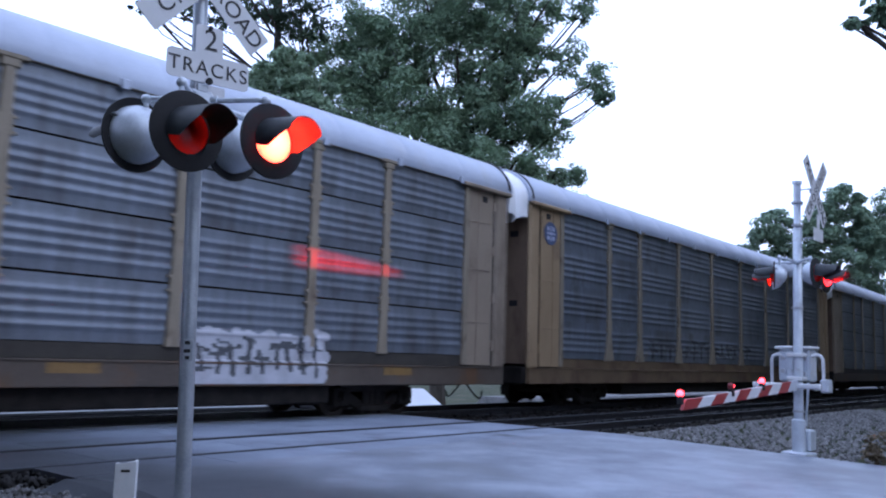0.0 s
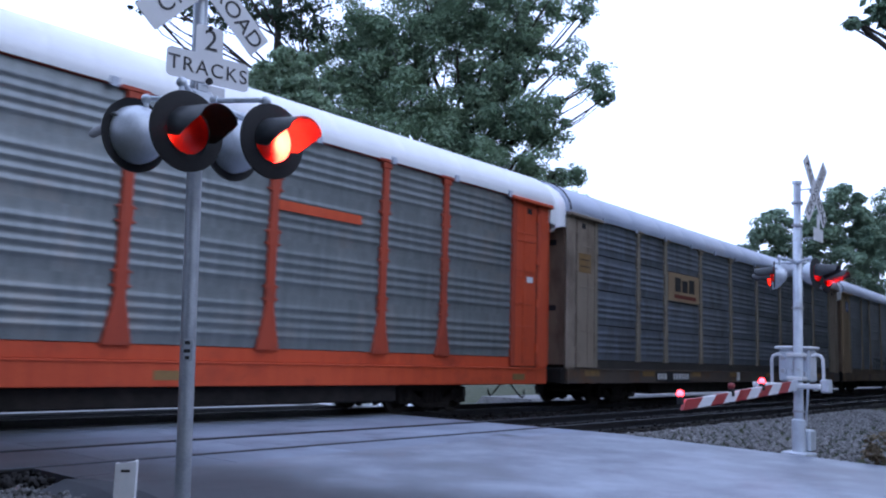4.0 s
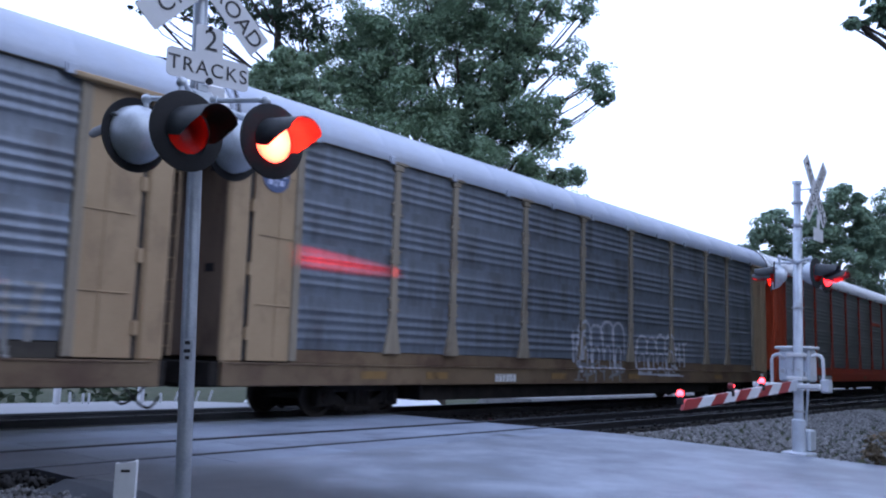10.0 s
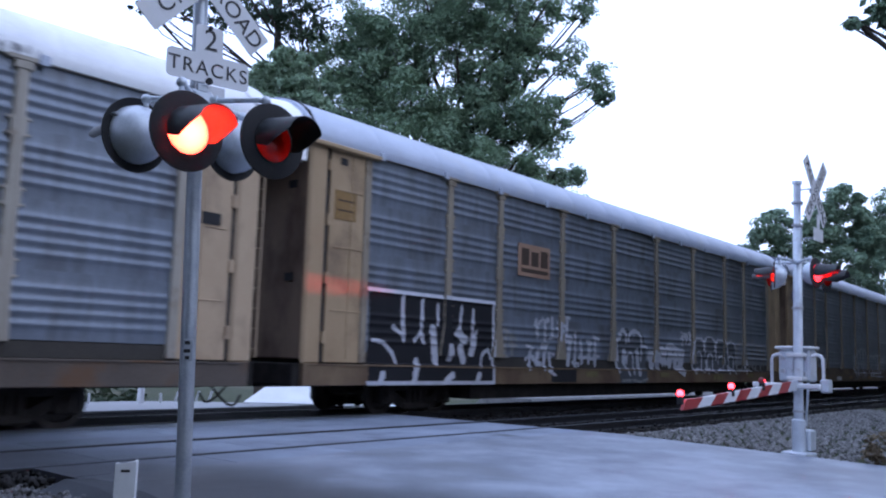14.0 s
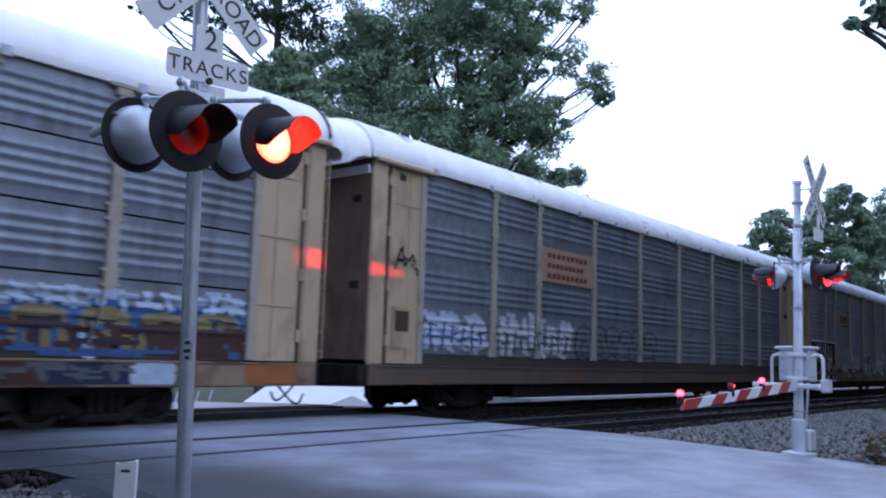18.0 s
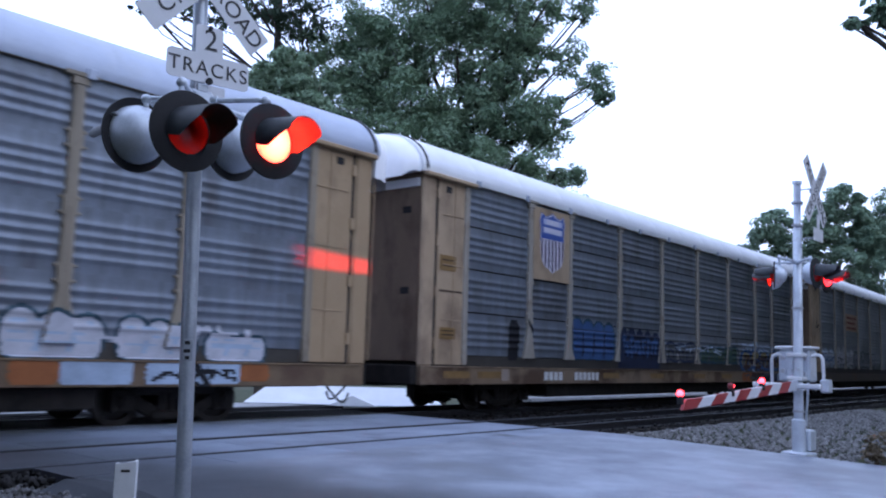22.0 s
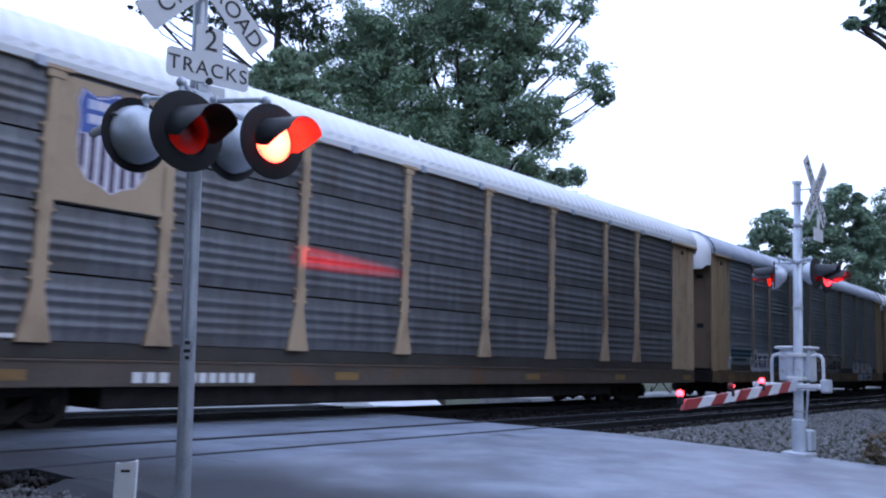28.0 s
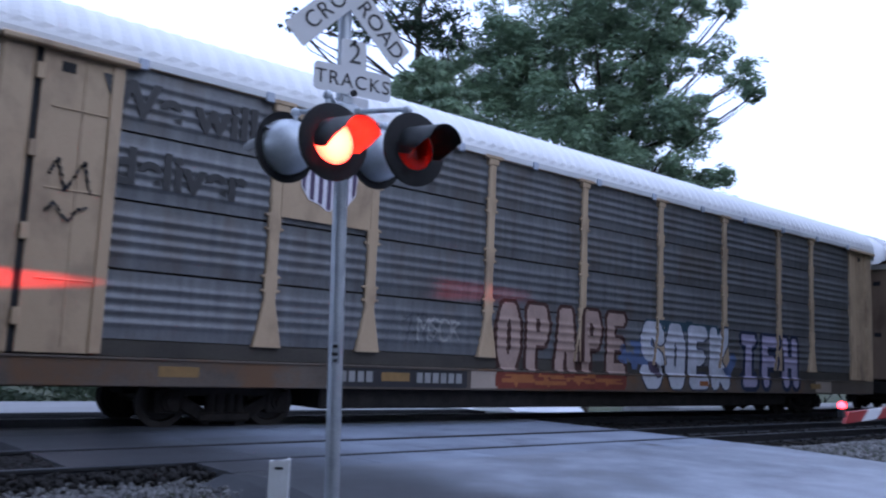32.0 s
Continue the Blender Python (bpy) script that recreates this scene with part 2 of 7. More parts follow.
SHIELD_PALE = surf("pale_blue_band", (0.4, 0.44, 0.62), (0.5, 0.54, 0.72), 0.5, scale=3, fine=40, bump=0.0)
SHIELD_WHITE = surf("shield_white", (0.6, 0.57, 0.64), (0.72, 0.69, 0.76), 0.5, scale=3, fine=40, bump=0.0)
BARK = surf("tree_bark", (0.035, 0.028, 0.022), (0.085, 0.07, 0.055), 0.95, scale=6, fine=30, bump=0.9, depth=0.03, stretch=(3, 3, 0.6))


def spray(name, c, v=0.15):
    m = surf(name, [x * (0.78 - v) for x in c], [min(1, x * (0.78 + v)) for x in c], 0.7, scale=3, fine=35, bump=0.0)
    m.node_tree.nodes["Principled BSDF"].inputs["Specular IOR Level"].default_value = 0.2
    return m


SPRAY = {"white": spray("white_spray_paint", (0.56, 0.57, 0.63)), "black": spray("black_spray_paint", (0.018, 0.018, 0.022)),
         "pale": spray("pale_blue_spray_paint", (0.42, 0.52, 0.66)), "blue": spray("blue_spray_paint", (0.055, 0.115, 0.27)),
         "navy": spray("navy_spray_paint", (0.026, 0.036, 0.075)), "red": spray("red_brown_spray_paint", (0.2, 0.05, 0.035)),
         "pink": spray("dusty_pink_spray_paint", (0.41, 0.29, 0.25)), "lilac": spray("lilac_spray_paint", (0.42, 0.38, 0.52)),
         "teal": spray("teal_spray_paint", (0.042, 0.085, 0.115)), "grey": spray("grey_spray_paint", (0.3, 0.3, 0.3)),
         "yellow": spray("mustard_spray_paint", (0.24, 0.2, 0.1)), "orange": spray("orange_spray_paint", (0.36, 0.13, 0.05)),
         "haze": spray("thin_blue_spray_paint", (0.11, 0.16, 0.3)), "slate": spray("slate_spray_paint", (0.05, 0.055, 0.085)), "plum": spray("plum_spray_paint", (0.12, 0.09, 0.14)),
         "dusk": spray("thin_grey_spray_paint", (0.11, 0.118, 0.13)), "brown": spray("dark_brown_spray_paint", (0.07, 0.035, 0.03)), "green": spray("green_spray_paint", (0.07, 0.11, 0.08))}


def leaf_material(name, a, b):
    """Leaves differ one by one, and by sprays a metre or two across."""
    m = bpy.data.materials.new(name)
    m.use_nodes = True
    N, L = m.node_tree.nodes, m.node_tree.links
    bs = N["Principled BSDF"]
    geo = N.new("ShaderNodeNewGeometry")
    co = N.new("ShaderNodeTexCoord")
    nz = N.new("ShaderNodeTexNoise")
    nz.inputs["Scale"].default_value, nz.inputs["Detail"].default_value = 0.55, 3.0
    L.new(co.outputs["Object"], nz.inputs["Vector"])
    mixv = N.new("ShaderNodeMath")
    mixv.operation = "MULTIPLY_ADD"
    mixv.inputs[1].default_value = 0.4
    L.new(geo.outputs["Random Per Island"], mixv.inputs[0])
    L.new(nz.outputs["Fac"], mixv.inputs[2])
    ramp = N.new("ShaderNodeValToRGB")
    ramp.color_ramp.elements[0].position, ramp.color_ramp.elements[1].position = 0.35, 1.0
    ramp.color_ramp.elements[0].color, ramp.color_ramp.elements[1].color = rgb(a), rgb(b)
    L.new(mixv.outputs[0], ramp.inputs[0])
    L.new(ramp.outputs[0], bs.inputs["Base Color"])
    bs.inputs["Roughness"].default_value = 0.55
    tr = N.new("ShaderNodeBsdfTranslucent")
    L.new(ramp.outputs[0], tr.inputs[0])
    mx = N.new("ShaderNodeMixShader")
    mx.inputs[0].default_value = 0.35
    L.new(bs.outputs[0], mx.inputs[1])
    L.new(tr.outputs[0], mx.inputs[2])
    L.new(mx.outputs[0], N["Material Output"].inputs[0])
    return m


LEAF = leaf_material("oak_leaf", (0.125, 0.205, 0.14), (0.31, 0.43, 0.275))
LEAF_LIGHT = leaf_material("light_leaf", (0.169, 0.260, 0.182), (0.325, 0.429, 0.286))
LEAF_FAR = leaf_material("far_leaf", (0.124, 0.205, 0.156), (0.273, 0.373, 0.248))
LEAF_WOOD = leaf_material("woodland_leaf", (0.03, 0.055, 0.03), (0.07, 0.1, 0.055))
NEEDLE = leaf_material("pine_needle", (0.029, 0.058, 0.038), (0.064, 0.104, 0.064))
GRASS = leaf_material("grass_blade", (0.04, 0.07, 0.025), (0.11, 0.14, 0.06))
DRY = leaf_material("dry_weed", (0.11, 0.085, 0.05), (0.24, 0.185, 0.12))


def lens_red(name, clear, tone=(0.9, 0.016, 0.0115, 1)):
    m = bpy.data.materials.new(name)
    m.use_nodes = True
    N, L = m.node_tree.nodes, m.node_tree.links
    tr = N.new("ShaderNodeBsdfTransparent" if clear else "ShaderNodeBsdfTranslucent")
    tr.inputs[0].default_value = tone
    body = tr
    if clear:
        fr = N.new("ShaderNodeBsdfTranslucent")
        fr.inputs[0].default_value = tone
        body = N.new("ShaderNodeMixShader")
        body.inputs[0].default_value = 0.5
        L.new(tr.outputs[0], body.inputs[1])
        L.new(fr.outputs[0], body.inputs[2])
    gl = N.new("ShaderNodeBsdfGlossy")
    gl.inputs[0].default_value = (1, 0.6, 0.6, 1)
    gl.inputs["Roughness"].default_value = 0.15
    mx = N.new("ShaderNodeMixShader")
    mx.inputs[0].default_value = 0.06
    L.new(body.outputs[0], mx.inputs[1])
    L.new(gl.outputs[0], mx.inputs[2])
    L.new(mx.outputs[0], N["Material Output"].inputs[0])
    return m


LENS = lens_red("frosted_red_lens", False)
LENS_CLEAR = lens_red("clear_red_lens", True)
LENS_FAR = lens_red("deep_red_lens", False, (0.9, 0.003, 0.006, 1))
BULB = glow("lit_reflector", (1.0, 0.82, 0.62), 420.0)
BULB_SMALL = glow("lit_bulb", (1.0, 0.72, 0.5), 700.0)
GATE_LAMP = glow("lit_red_lens", (1.0, 0.018, 0.03), 26.0)
GATE_SHADE = surf("dull_red_shade", (0.14, 0.008, 0.012), (0.2, 0.012, 0.016), 0.5, scale=6, fine=40, bump=0.0)
SHUTTER = surf("dark_shade", (0.03, 0.03, 0.03), (0.05, 0.05, 0.05), 0.4, scale=6, fine=40, bump=0.0)


# ---------------------------------------------------------------- mesh helpers
def finish(name, bm, material, parent=None, label="", smooth=False):
    me = bpy.data.meshes.new(name)
    bmesh.ops.recalc_face_normals(bm, faces=bm.faces)
    bm.to_mesh(me)
    bm.free()
    for m in (material if isinstance(material, (list, tuple)) else [material]):
        me.materials.append(m)
    if smooth:
        for p in me.polygons:
            p.use_smooth = True
        me.set_sharp_from_angle(angle=radians(40))
    ob = new(name, me)
    if parent is not None:
        ob.parent = parent
    if label:
        ob["label"] = label
    return ob


def part(name, bm, material, parent, label="", smooth=False):
    return finish(name, bm, material, parent, label, smooth)


def shared(name, me, parent, m=None, label=""):
    ob = new(name, me)
    ob.parent = parent
    if m is not None:
        ob.matrix_basis = m
    if label:
        ob["label"] = label
    return ob


def box(bm, x0, x1, y0, y1, z0, z1, bev=0.0, m=None):
    """Adds a box, with bevelled edges if bev is given."""
    r = bmesh.ops.create_cube(bm, size=1.0)
    mat = Matrix.Translation(((x0 + x1) / 2, (y0 + y1) / 2, (z0 + z1) / 2)) @ Matrix.Diagonal((x1 - x0, y1 - y0, z1 - z0, 1))
    bmesh.ops.transform(bm, matrix=mat, verts=r["verts"])
    if bev:
        es = list({e for v in r["verts"] for e in v.link_edges})
        g = bmesh.ops.bevel(bm, geom=es, offset=bev, segments=1, affect="EDGES", profile=0.5)
        vs = [v for v in g["verts"]]
        r["verts"] = list({v for f in g["faces"] for v in f.verts} | {v for v in r["verts"] if v.is_valid} | set(vs))
    if m is not None:
        vs = set()
        stack = [v for v in r["verts"] if v.is_valid]
        while stack:
            v = stack.pop()
            if v in vs:
                continue
            vs.add(v)
            stack += [e.other_vert(v) for e in v.link_edges]
        bmesh.ops.transform(bm, matrix=m, verts=list(vs))


def boxes(*specs, bev=0.0):
    bm = bmesh.new()
    for s in specs:
        box(bm, *s, bev=bev)
    return bm


def tube(bm, a, b, r0, r1=None, n=12, caps=True):
    a, b = Vector(a), Vector(b)
    d = b - a
    m = Matrix.Translation((a + b) / 2) @ d.to_track_quat("Z", "Y").to_matrix().to_4x4()
    bmesh.ops.create_cone(bm, cap_ends=caps, segments=n, radius1=r0, radius2=r0 if r1 is None else r1, depth=d.length, matrix=m)


def pipe_run(bm, pts, r, n=10):
    for a, b in zip(pts, pts[1:]):
        tube(bm, a, b, r, n=n)
    for p in pts[1:-1]:
        bmesh.ops.create_uvsphere(bm, u_segments=n, v_segments=6, radius=r * 1.02, matrix=Matrix.Translation(p))


def lathe(bm, prof, n=24, m=Matrix.Identity(4)):
    """Turns a profile of (radius, height) round z."""
    rings = []
    for r, h in prof:
        rings.append([bm.verts.new(m @ Vector((r * math.cos(2 * math.pi * i / n), r * math.sin(2 * math.pi * i / n), h))) for i in range(n)])
    for p, q in zip(rings, rings[1:]):
        for i in range(n):
            bm.faces.new((p[i], p[(i + 1) % n], q[(i + 1) % n], q[i]))
    return rings


def sweep(bm, path, section, closed=True):
    """Sweeps a section of (side, height) along a path of (point, right normal)."""
    rows = [[bm.verts.new((p[0] + nrm[0] * u, p[1] + nrm[1] * u, p[2] + v)) for u, v in section] for p, nrm in path]
    k = len(section)
    for a, b in zip(rows, rows[1:]):
        for i in range(k if closed else k - 1):
            bm.faces.new((a[i], a[(i + 1) % k], b[(i + 1) % k], b[i]))
    if closed:
        bm.faces.new(rows[0])
        bm.faces.new(rows[-1][::-1])


def lettering(name, text, size, m, parent, material, depth=0.002, space=1.0, bold=0.0):
    cu = bpy.data.curves.new(name, "FONT")
    cu.body, cu.size, cu.extrude, cu.align_x, cu.align_y = text, size, depth, "CENTER", "CENTER"
    cu.space_character, cu.offset = space, bold
    tmp = bpy.data.objects.new(name, cu)
    scene.collection.objects.link(tmp)
    bpy.context.view_layer.update()
    me = bpy.data.meshes.new_from_object(tmp.evaluated_get(bpy.context.evaluated_depsgraph_get()))
    bpy.data.objects.remove(tmp)
    me.materials.clear()
    me.materials.append(material)
    return shared(name, me, parent, m)


# ---------------------------------------------------------------- plan: the line of the track
X0, Y0, PSI, BEND, SEP = -1.198, 19.427, 0.6957, -0.0006, 4.03


def trk(s, off=0.0):
    """A point s metres along the far track and off metres towards the near side, and the heading there."""
    s1 = max(-80.0, min(150.0, s))
    a = PSI + BEND * s1
    x = X0 + (math.cos(PSI) - math.cos(a)) / BEND + (s - s1) * math.sin(a)
    y = Y0 + (math.sin(a) - math.sin(PSI)) / BEND + (s - s1) * math.cos(a)
    return x + off * math.cos(a), y - off * math.sin(a), a


def at(s, off, z=0.0):
    x, y, a = trk(s, off)
    return Vector((x, y, z))


# ---------------------------------------------------------------- ground, road, track
ROAD_S0, ROAD_S1 = -10.2, -0.75   # the road's edges, measured along the track


CROSS_S0 = ROAD_S0 - 1.1             # the crossing panels reach a little past the road


def road_z(off):
    if -2.2 < off < SEP + 2.2:
        return -0.012
    if off < 0:
        return max(-0.012 - 0.035 * (-2.2 - off), ground_z(off) + 0.05) if off > -9 else ground_z(off) + 0.06
    d = off - (SEP + 2.2)
    return -0.012 - min(0.3, 0.03 * d)


def ground_z(off, s=-5.0):
    if off < -2.4 and s > -0.5:      # the bank falls away beside the road
        return max(-3.7, ground_z(off) - 3.4 * min(1.0, (s + 0.5) / 2.5) * min(1.0, (-2.4 - off) / 4.0))
    mid = abs(off - SEP / 2)
    if off < -10:
        return -0.4 - 3.3 * min(1.0, (-10 - off) / 8.0)
    if off > SEP + 1.4:
        u = min(1.0, (off - SEP - 1.4) / 0.7)
        return -0.24 * (1 - u) + u * (-0.085 - min(0.3, 0.03 * max(0.0, off - SEP - 2.2)))
    return -0.24 - 0.16 * max(0.0, min(1.0, (mid - 5.0) / 3.0))


def build_ground():
    offs = [-600, -300, -150, -80, -50, -35, -25, -18, -13, -10, -8, -6.5, -5, -3, 0, 2.2, 4.5, 5.43, 5.8, 6.15, 7, 8.2, 9, 10, 11.5, 13, 16, 20, 26, 35, 60, 120, 300]
    ss = [-700, -400, -200, -120] + list(range(-80, 151, 5)) + [180, 230, 300, 450, 700, 1100]
    bm = bmesh.new()
    rnd = random.Random(4)
    rows = []
    for s in ss:
        row = []
        for o in offs:
            v = at(s, o)
            far = min(1.0, max(0.0, (abs(o) - 8) / 20))
            row.append(bm.verts.new((v.x, v.y, ground_z(o, s) + rnd.uniform(-0.04, 0.02) * (0.3 + far))))
        rows.append(row)
    for a, b in zip(rows, rows[1:]):
        for i in range(len(offs) - 1):
            bm.faces.new((a[i], a[i + 1], b[i + 1], b[i]))
    g = finish("ground", bm, EARTH, smooth=True)
    tagged(g, "dark grassy earth around the crossing", "ground", kind="structure")


def build_road():
    bm = bmesh.new()
    offs = [-70, -50, -35, -25, -18, -13, -10, -7, -5, -3.2, -2.2] + [-1.5] + [SEP + 1.6, SEP + 2.2, 7.5, 9, 11, 14, 18, 24, 32, 45, 70]
    flare = lambda o: -0.15 + 0.5 * max(0.0, min(1.0, (o - 6.4) / 2.6)) if o > 0 else 0.0

    def strip(os, name, mat, label, s0, s1, dz=0.0, fl=True, deep=0.45):
        bm = bmesh.new()
        n = 14
        top, bot = [], []
        for o in os:
            a = s0 - (flare(o) if fl else 0)
            top.append([bm.verts.new(at(a + (s1 - a) * i / n, o, road_z(o) + dz + 0.012 * math.sin(math.pi * i / n))) for i in range(n + 1)])
            bot.append([bm.verts.new(at(a - 0.12 if i == 0 else s1 + 0.12, o, road_z(o) - deep)) for i in (0, 1)])
        for a, b, c, d in zip(top, top[1:], bot, bot[1:]):
            for i in range(n):
                bm.faces.new((a[i], a[i + 1], b[i + 1], b[i]))
            bm.faces.new((a[0], b[0], d[0], c[0]))
            bm.faces.new((a[n], b[n], d[1], c[1]))
        bm.faces.new(top[0] + [bot[0][1], bot[0][0]])
        bm.faces.new(top[-1] + [bot[-1][1], bot[-1][0]])
        ob = finish(name, bm, mat, smooth=False)
        tagged(ob, label, "road", kind="structure")
        return ob

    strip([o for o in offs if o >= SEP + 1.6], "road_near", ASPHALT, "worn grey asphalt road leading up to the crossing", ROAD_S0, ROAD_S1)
    # earth and grit washed against the road's edge
    bm = bmesh.new()
    rnd = random.Random(3)
    rows = []
    for i in range(44):
        o = SEP + 1.75 + 14.0 * i / 43
        a0 = ROAD_S0 - flare(o)
        rows.append([bm.verts.new(at(a0 + 0.25 + rnd.uniform(-0.1, 0.1), o, road_z(o) - 0.004)), bm.verts.new(at(a0 - 0.16, o, road_z(o) + 0.014)), bm.verts.new(at(a0 - 0.7, o, ground_z(o) - 0.05))])
    for a, b in zip(rows, rows[1:]):
        for k in range(2):
            bm.faces.new((a[k], a[k + 1], b[k + 1], b[k]))
    tagged(finish("road_shoulder", bm, ASPHALT_DARK), "dark gritty shoulder along the road edge", "road", kind="structure")
    # the apron's black carries the train's shade too
    strip([-2.1, -1.8, -1.5], "road_apron", SHADED_BLACK, "black asphalt apron beyond the far track", ROAD_S0 - 1.5, ROAD_S1 + 0.9, deep=1.6)
    strip([o for o in offs if o < -2.2] + [-2.2, -2.104], "road_far", CONCRETE, "pale concrete road beyond the far track", ROAD_S0 - 1.5, ROAD_S1 + 0.4, deep=3.0)
    # the crossing surface: panels between and beside the rails, with flangeways left open
    rubber = new("crossing")
    tagged(rubber, "worn rubber and asphalt crossing panels between the rails", "crossing", kind="structure")
    for c in (0.0, SEP):
        for a, b in ((c - 0.62, c + 0.62), (c + 0.80, min(c + 1.58, SEP + 1.58)), (c - 1.58, c - 0.80)):
            k = 5
            for i in range(k):
                first = ROAD_S0 + 0.15 if a > SEP + 0.7 else CROSS_S0
                s0 = first + (ROAD_S1 - first) * i / k
                s1 = first + (ROAD_S1 - first) * (i + 1) / k - 0.012
                bm = bmesh.new()
                vs = [bm.verts.new(at(s, o, z)) for z in (-0.2, -0.012) for s, o in ((s0, a), (s1, a), (s1, b), (s0, b))]
                for q in ((0, 1, 2, 3), (4, 5, 6, 7), (0, 1, 5, 4), (1, 2, 6, 5), (2, 3, 7, 6), (3, 0, 4, 7)):
                    bm.faces.new([vs[j] for j in q])
                part("panel", bm, SHADED_BLACK if c == 0 and b < 1 else PANEL_RUBBER, rubber)
    a, b, k = 1.585, SEP - 1.585, 5
    for i in range(k):
        s0, s1 = [CROSS_S0 + (ROAD_S1 - CROSS_S0) * q / k for q in (i, i + 1)]
        bm = bmesh.new()
        vs = [bm.verts.new(at(s, o, z)) for z in (-0.2, -0.014) for s, o in ((s0, a), (s1 - 0.004, a), (s1 - 0.004, b), (s0, b))]
        for q in ((0, 1, 2, 3), (4, 5, 6, 7), (0, 1, 5, 4), (1, 2, 6, 5), (2, 3, 7, 6), (3, 0, 4, 7)):
            bm.faces.new([vs[j] for j in q])
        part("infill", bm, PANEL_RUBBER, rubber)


def build_track():
    S = [-80 + 2.5 * i for i in range(93)]
    for c in (0.0, SEP):
        tr = new("railway_track")
        tagged(tr, "steel rails on creosoted wooden ties in grey ballast", "railway track", "pair of tracks", kind="structure")
        bm = bmesh.new()
        path = []
        for s in S:
            p = at(s, c)
            a = trk(s)[2]
            path.append((p, (math.cos(a), -math.sin(a))))
        sec = [(-2.9, -0.42), (-1.65, -0.19), (1.65, -0.19), (2.9, -0.42)]
        sweep(bm, path, sec, closed=False)
        part("ballast_bed", bm, BALLAST, tr)
        for o in (-0.7525, 0.7525):
            bm = bmesh.new()
            rp = []
            for s in S:
                a = trk(s)[2]
                rp.append((at(s, c + o), (math.cos(a), -math.sin(a))))
            sweep(bm, rp, [(-0.07, -0.17), (0.07, -0.17), (0.07, -0.155), (0.012, -0.135), (0.012, -0.045), (0.034, -0.035), (0.034, -0.006),
                           (-0.034, -0.006), (-0.034, -0.035), (-0.012, -0.045), (-0.012, -0.135), (-0.07, -0.155)])
            part("rail", bm, RAIL_STEEL, tr, "rusty steel rail")
            bm = bmesh.new()
            sweep(bm, rp, [(-0.03, -0.0055), (0.03, -0.0055), (0.026, 0.0), (-0.026, 0.0)])
            part("rail_head", bm, RAIL_HEAD, tr, "polished running surface")
        tie_bm = boxes((-0.11, 0.11, -1.3, 1.3, -0.19, 0.0), bev=0.012)
        tie = part("tie", tie_bm, TIE_WOOD, tr)
        first = True
        s = -30.0
        while s < 52:
            if not (CROSS_S0 - 0.1 < s < ROAD_S1 + 0.2):
                x, y, a = trk(s, c)
                m = pose(x, y, -0.155, 0, 0, 90 - math.degrees(a)) @ pose(0, random.uniform(-0.03, 0.03), random.uniform(-0.012, 0.004), 0, 0, random.uniform(-1, 1))
                if first:
                    tie.matrix_basis = m
                    first = False
                else:
                    shared("tie", tie.data, tr, m)
            s += 0.52


build_ground()
build_road()
build_track()


# ---------------------------------------------------------------- the train
SPEED = 7.217
GAPS = [84.0, 56.8, 29.6, 2.36, -24.65, -51.43, -78.75, -106.0, -133.2, -160.5, -188.2, -216.1, -243.6]   # couplings at the start
SIDE = 1.55
RIB_LOW, PITCH, RIBS = 0.13, 0.168, 4      # each sheet: a plain lower band, four ribs, a plain upper band
AHEAD = [0.36, 0.36, 0.36, 0.41, 0.30, 0.30, 0.45, 0.48, 0.37, 0.23, 0.28, 0.28]   # each car's middle ahead of the middle of its couplings
ROW_Z = [1.27, 2.245, 3.22, 4.195]
PANEL_H = 0.94
BAYS = [(-11.25, -8.75), (-8.75, -6.87), (-6.87, -4.12), (-4.12, -1.37), (-1.37, 1.37), (1.37, 4.12), (4.12, 6.87), (6.87, 8.75), (8.75, 11.25)]
POSTS = [-8.75, -6.87, -4.12, -1.37, 1.37, 4.12, 6.87, 8.75]


def rib(zz, deep=0.026):
    """Rounded corrugation, grouped in fours between plain bands."""
    u = (zz % 0.975 - RIB_LOW) / PITCH
    if not 0.0 < u < RIBS:
        return 0.0
    return deep * (0.5 - 0.5 * math.cos(2 * math.pi * u)) ** 1.4


def rib_steps(h):
    """Heights at which a sheet h high bends."""
    zs = [0.0]
    for row in range(4):
        for k in range(RIBS):
            zs += [row * 0.975 + RIB_LOW + (k + f) * PITCH for f in (0.0, 0.2, 0.36, 0.5, 0.64, 0.8)]
        zs += [row * 0.975 + RIB_LOW + RIBS * PITCH, row * 0.975 + 0.88]
    return [z for z in zs if z < h - 0.02] + [h]


_panel_mesh = {}


def panel_mesh(w, mat, h=PANEL_H):
    """A corrugated sheet w wide, ribs lying along it, facing -y."""
    key = (round(w, 3), mat.name, round(h, 3))
    if key not in _panel_mesh:
        bm = bmesh.new()
        zs = rib_steps(h)
        a = [bm.verts.new((-w / 2, -rib(z), z)) for z in zs]
        b = [bm.verts.new((w / 2, -rib(z), z)) for z in zs]
        for i in range(len(zs) - 1):
            bm.faces.new((a[i], b[i], b[i + 1], a[i + 1]))
        # returned edges give the sheet its thickness
        for y0, y1, z in ((0, 0.03, 0.0), (0, 0.03, h)):
            vs = [bm.verts.new(p) for p in ((-w / 2, y0 - rib(z), z), (w / 2, y0 - rib(z), z), (w / 2, y1, z), (-w / 2, y1, z))]
            bm.faces.new(vs)
        me = bpy.data.meshes.new("panel")
        bm.to_mesh(me)
        bm.free()
        for p in me.polygons:
            p.use_smooth = True
        me.materials.append(mat)
        _panel_mesh[key] = me
    return _panel_mesh[key]


_post_mesh = {}


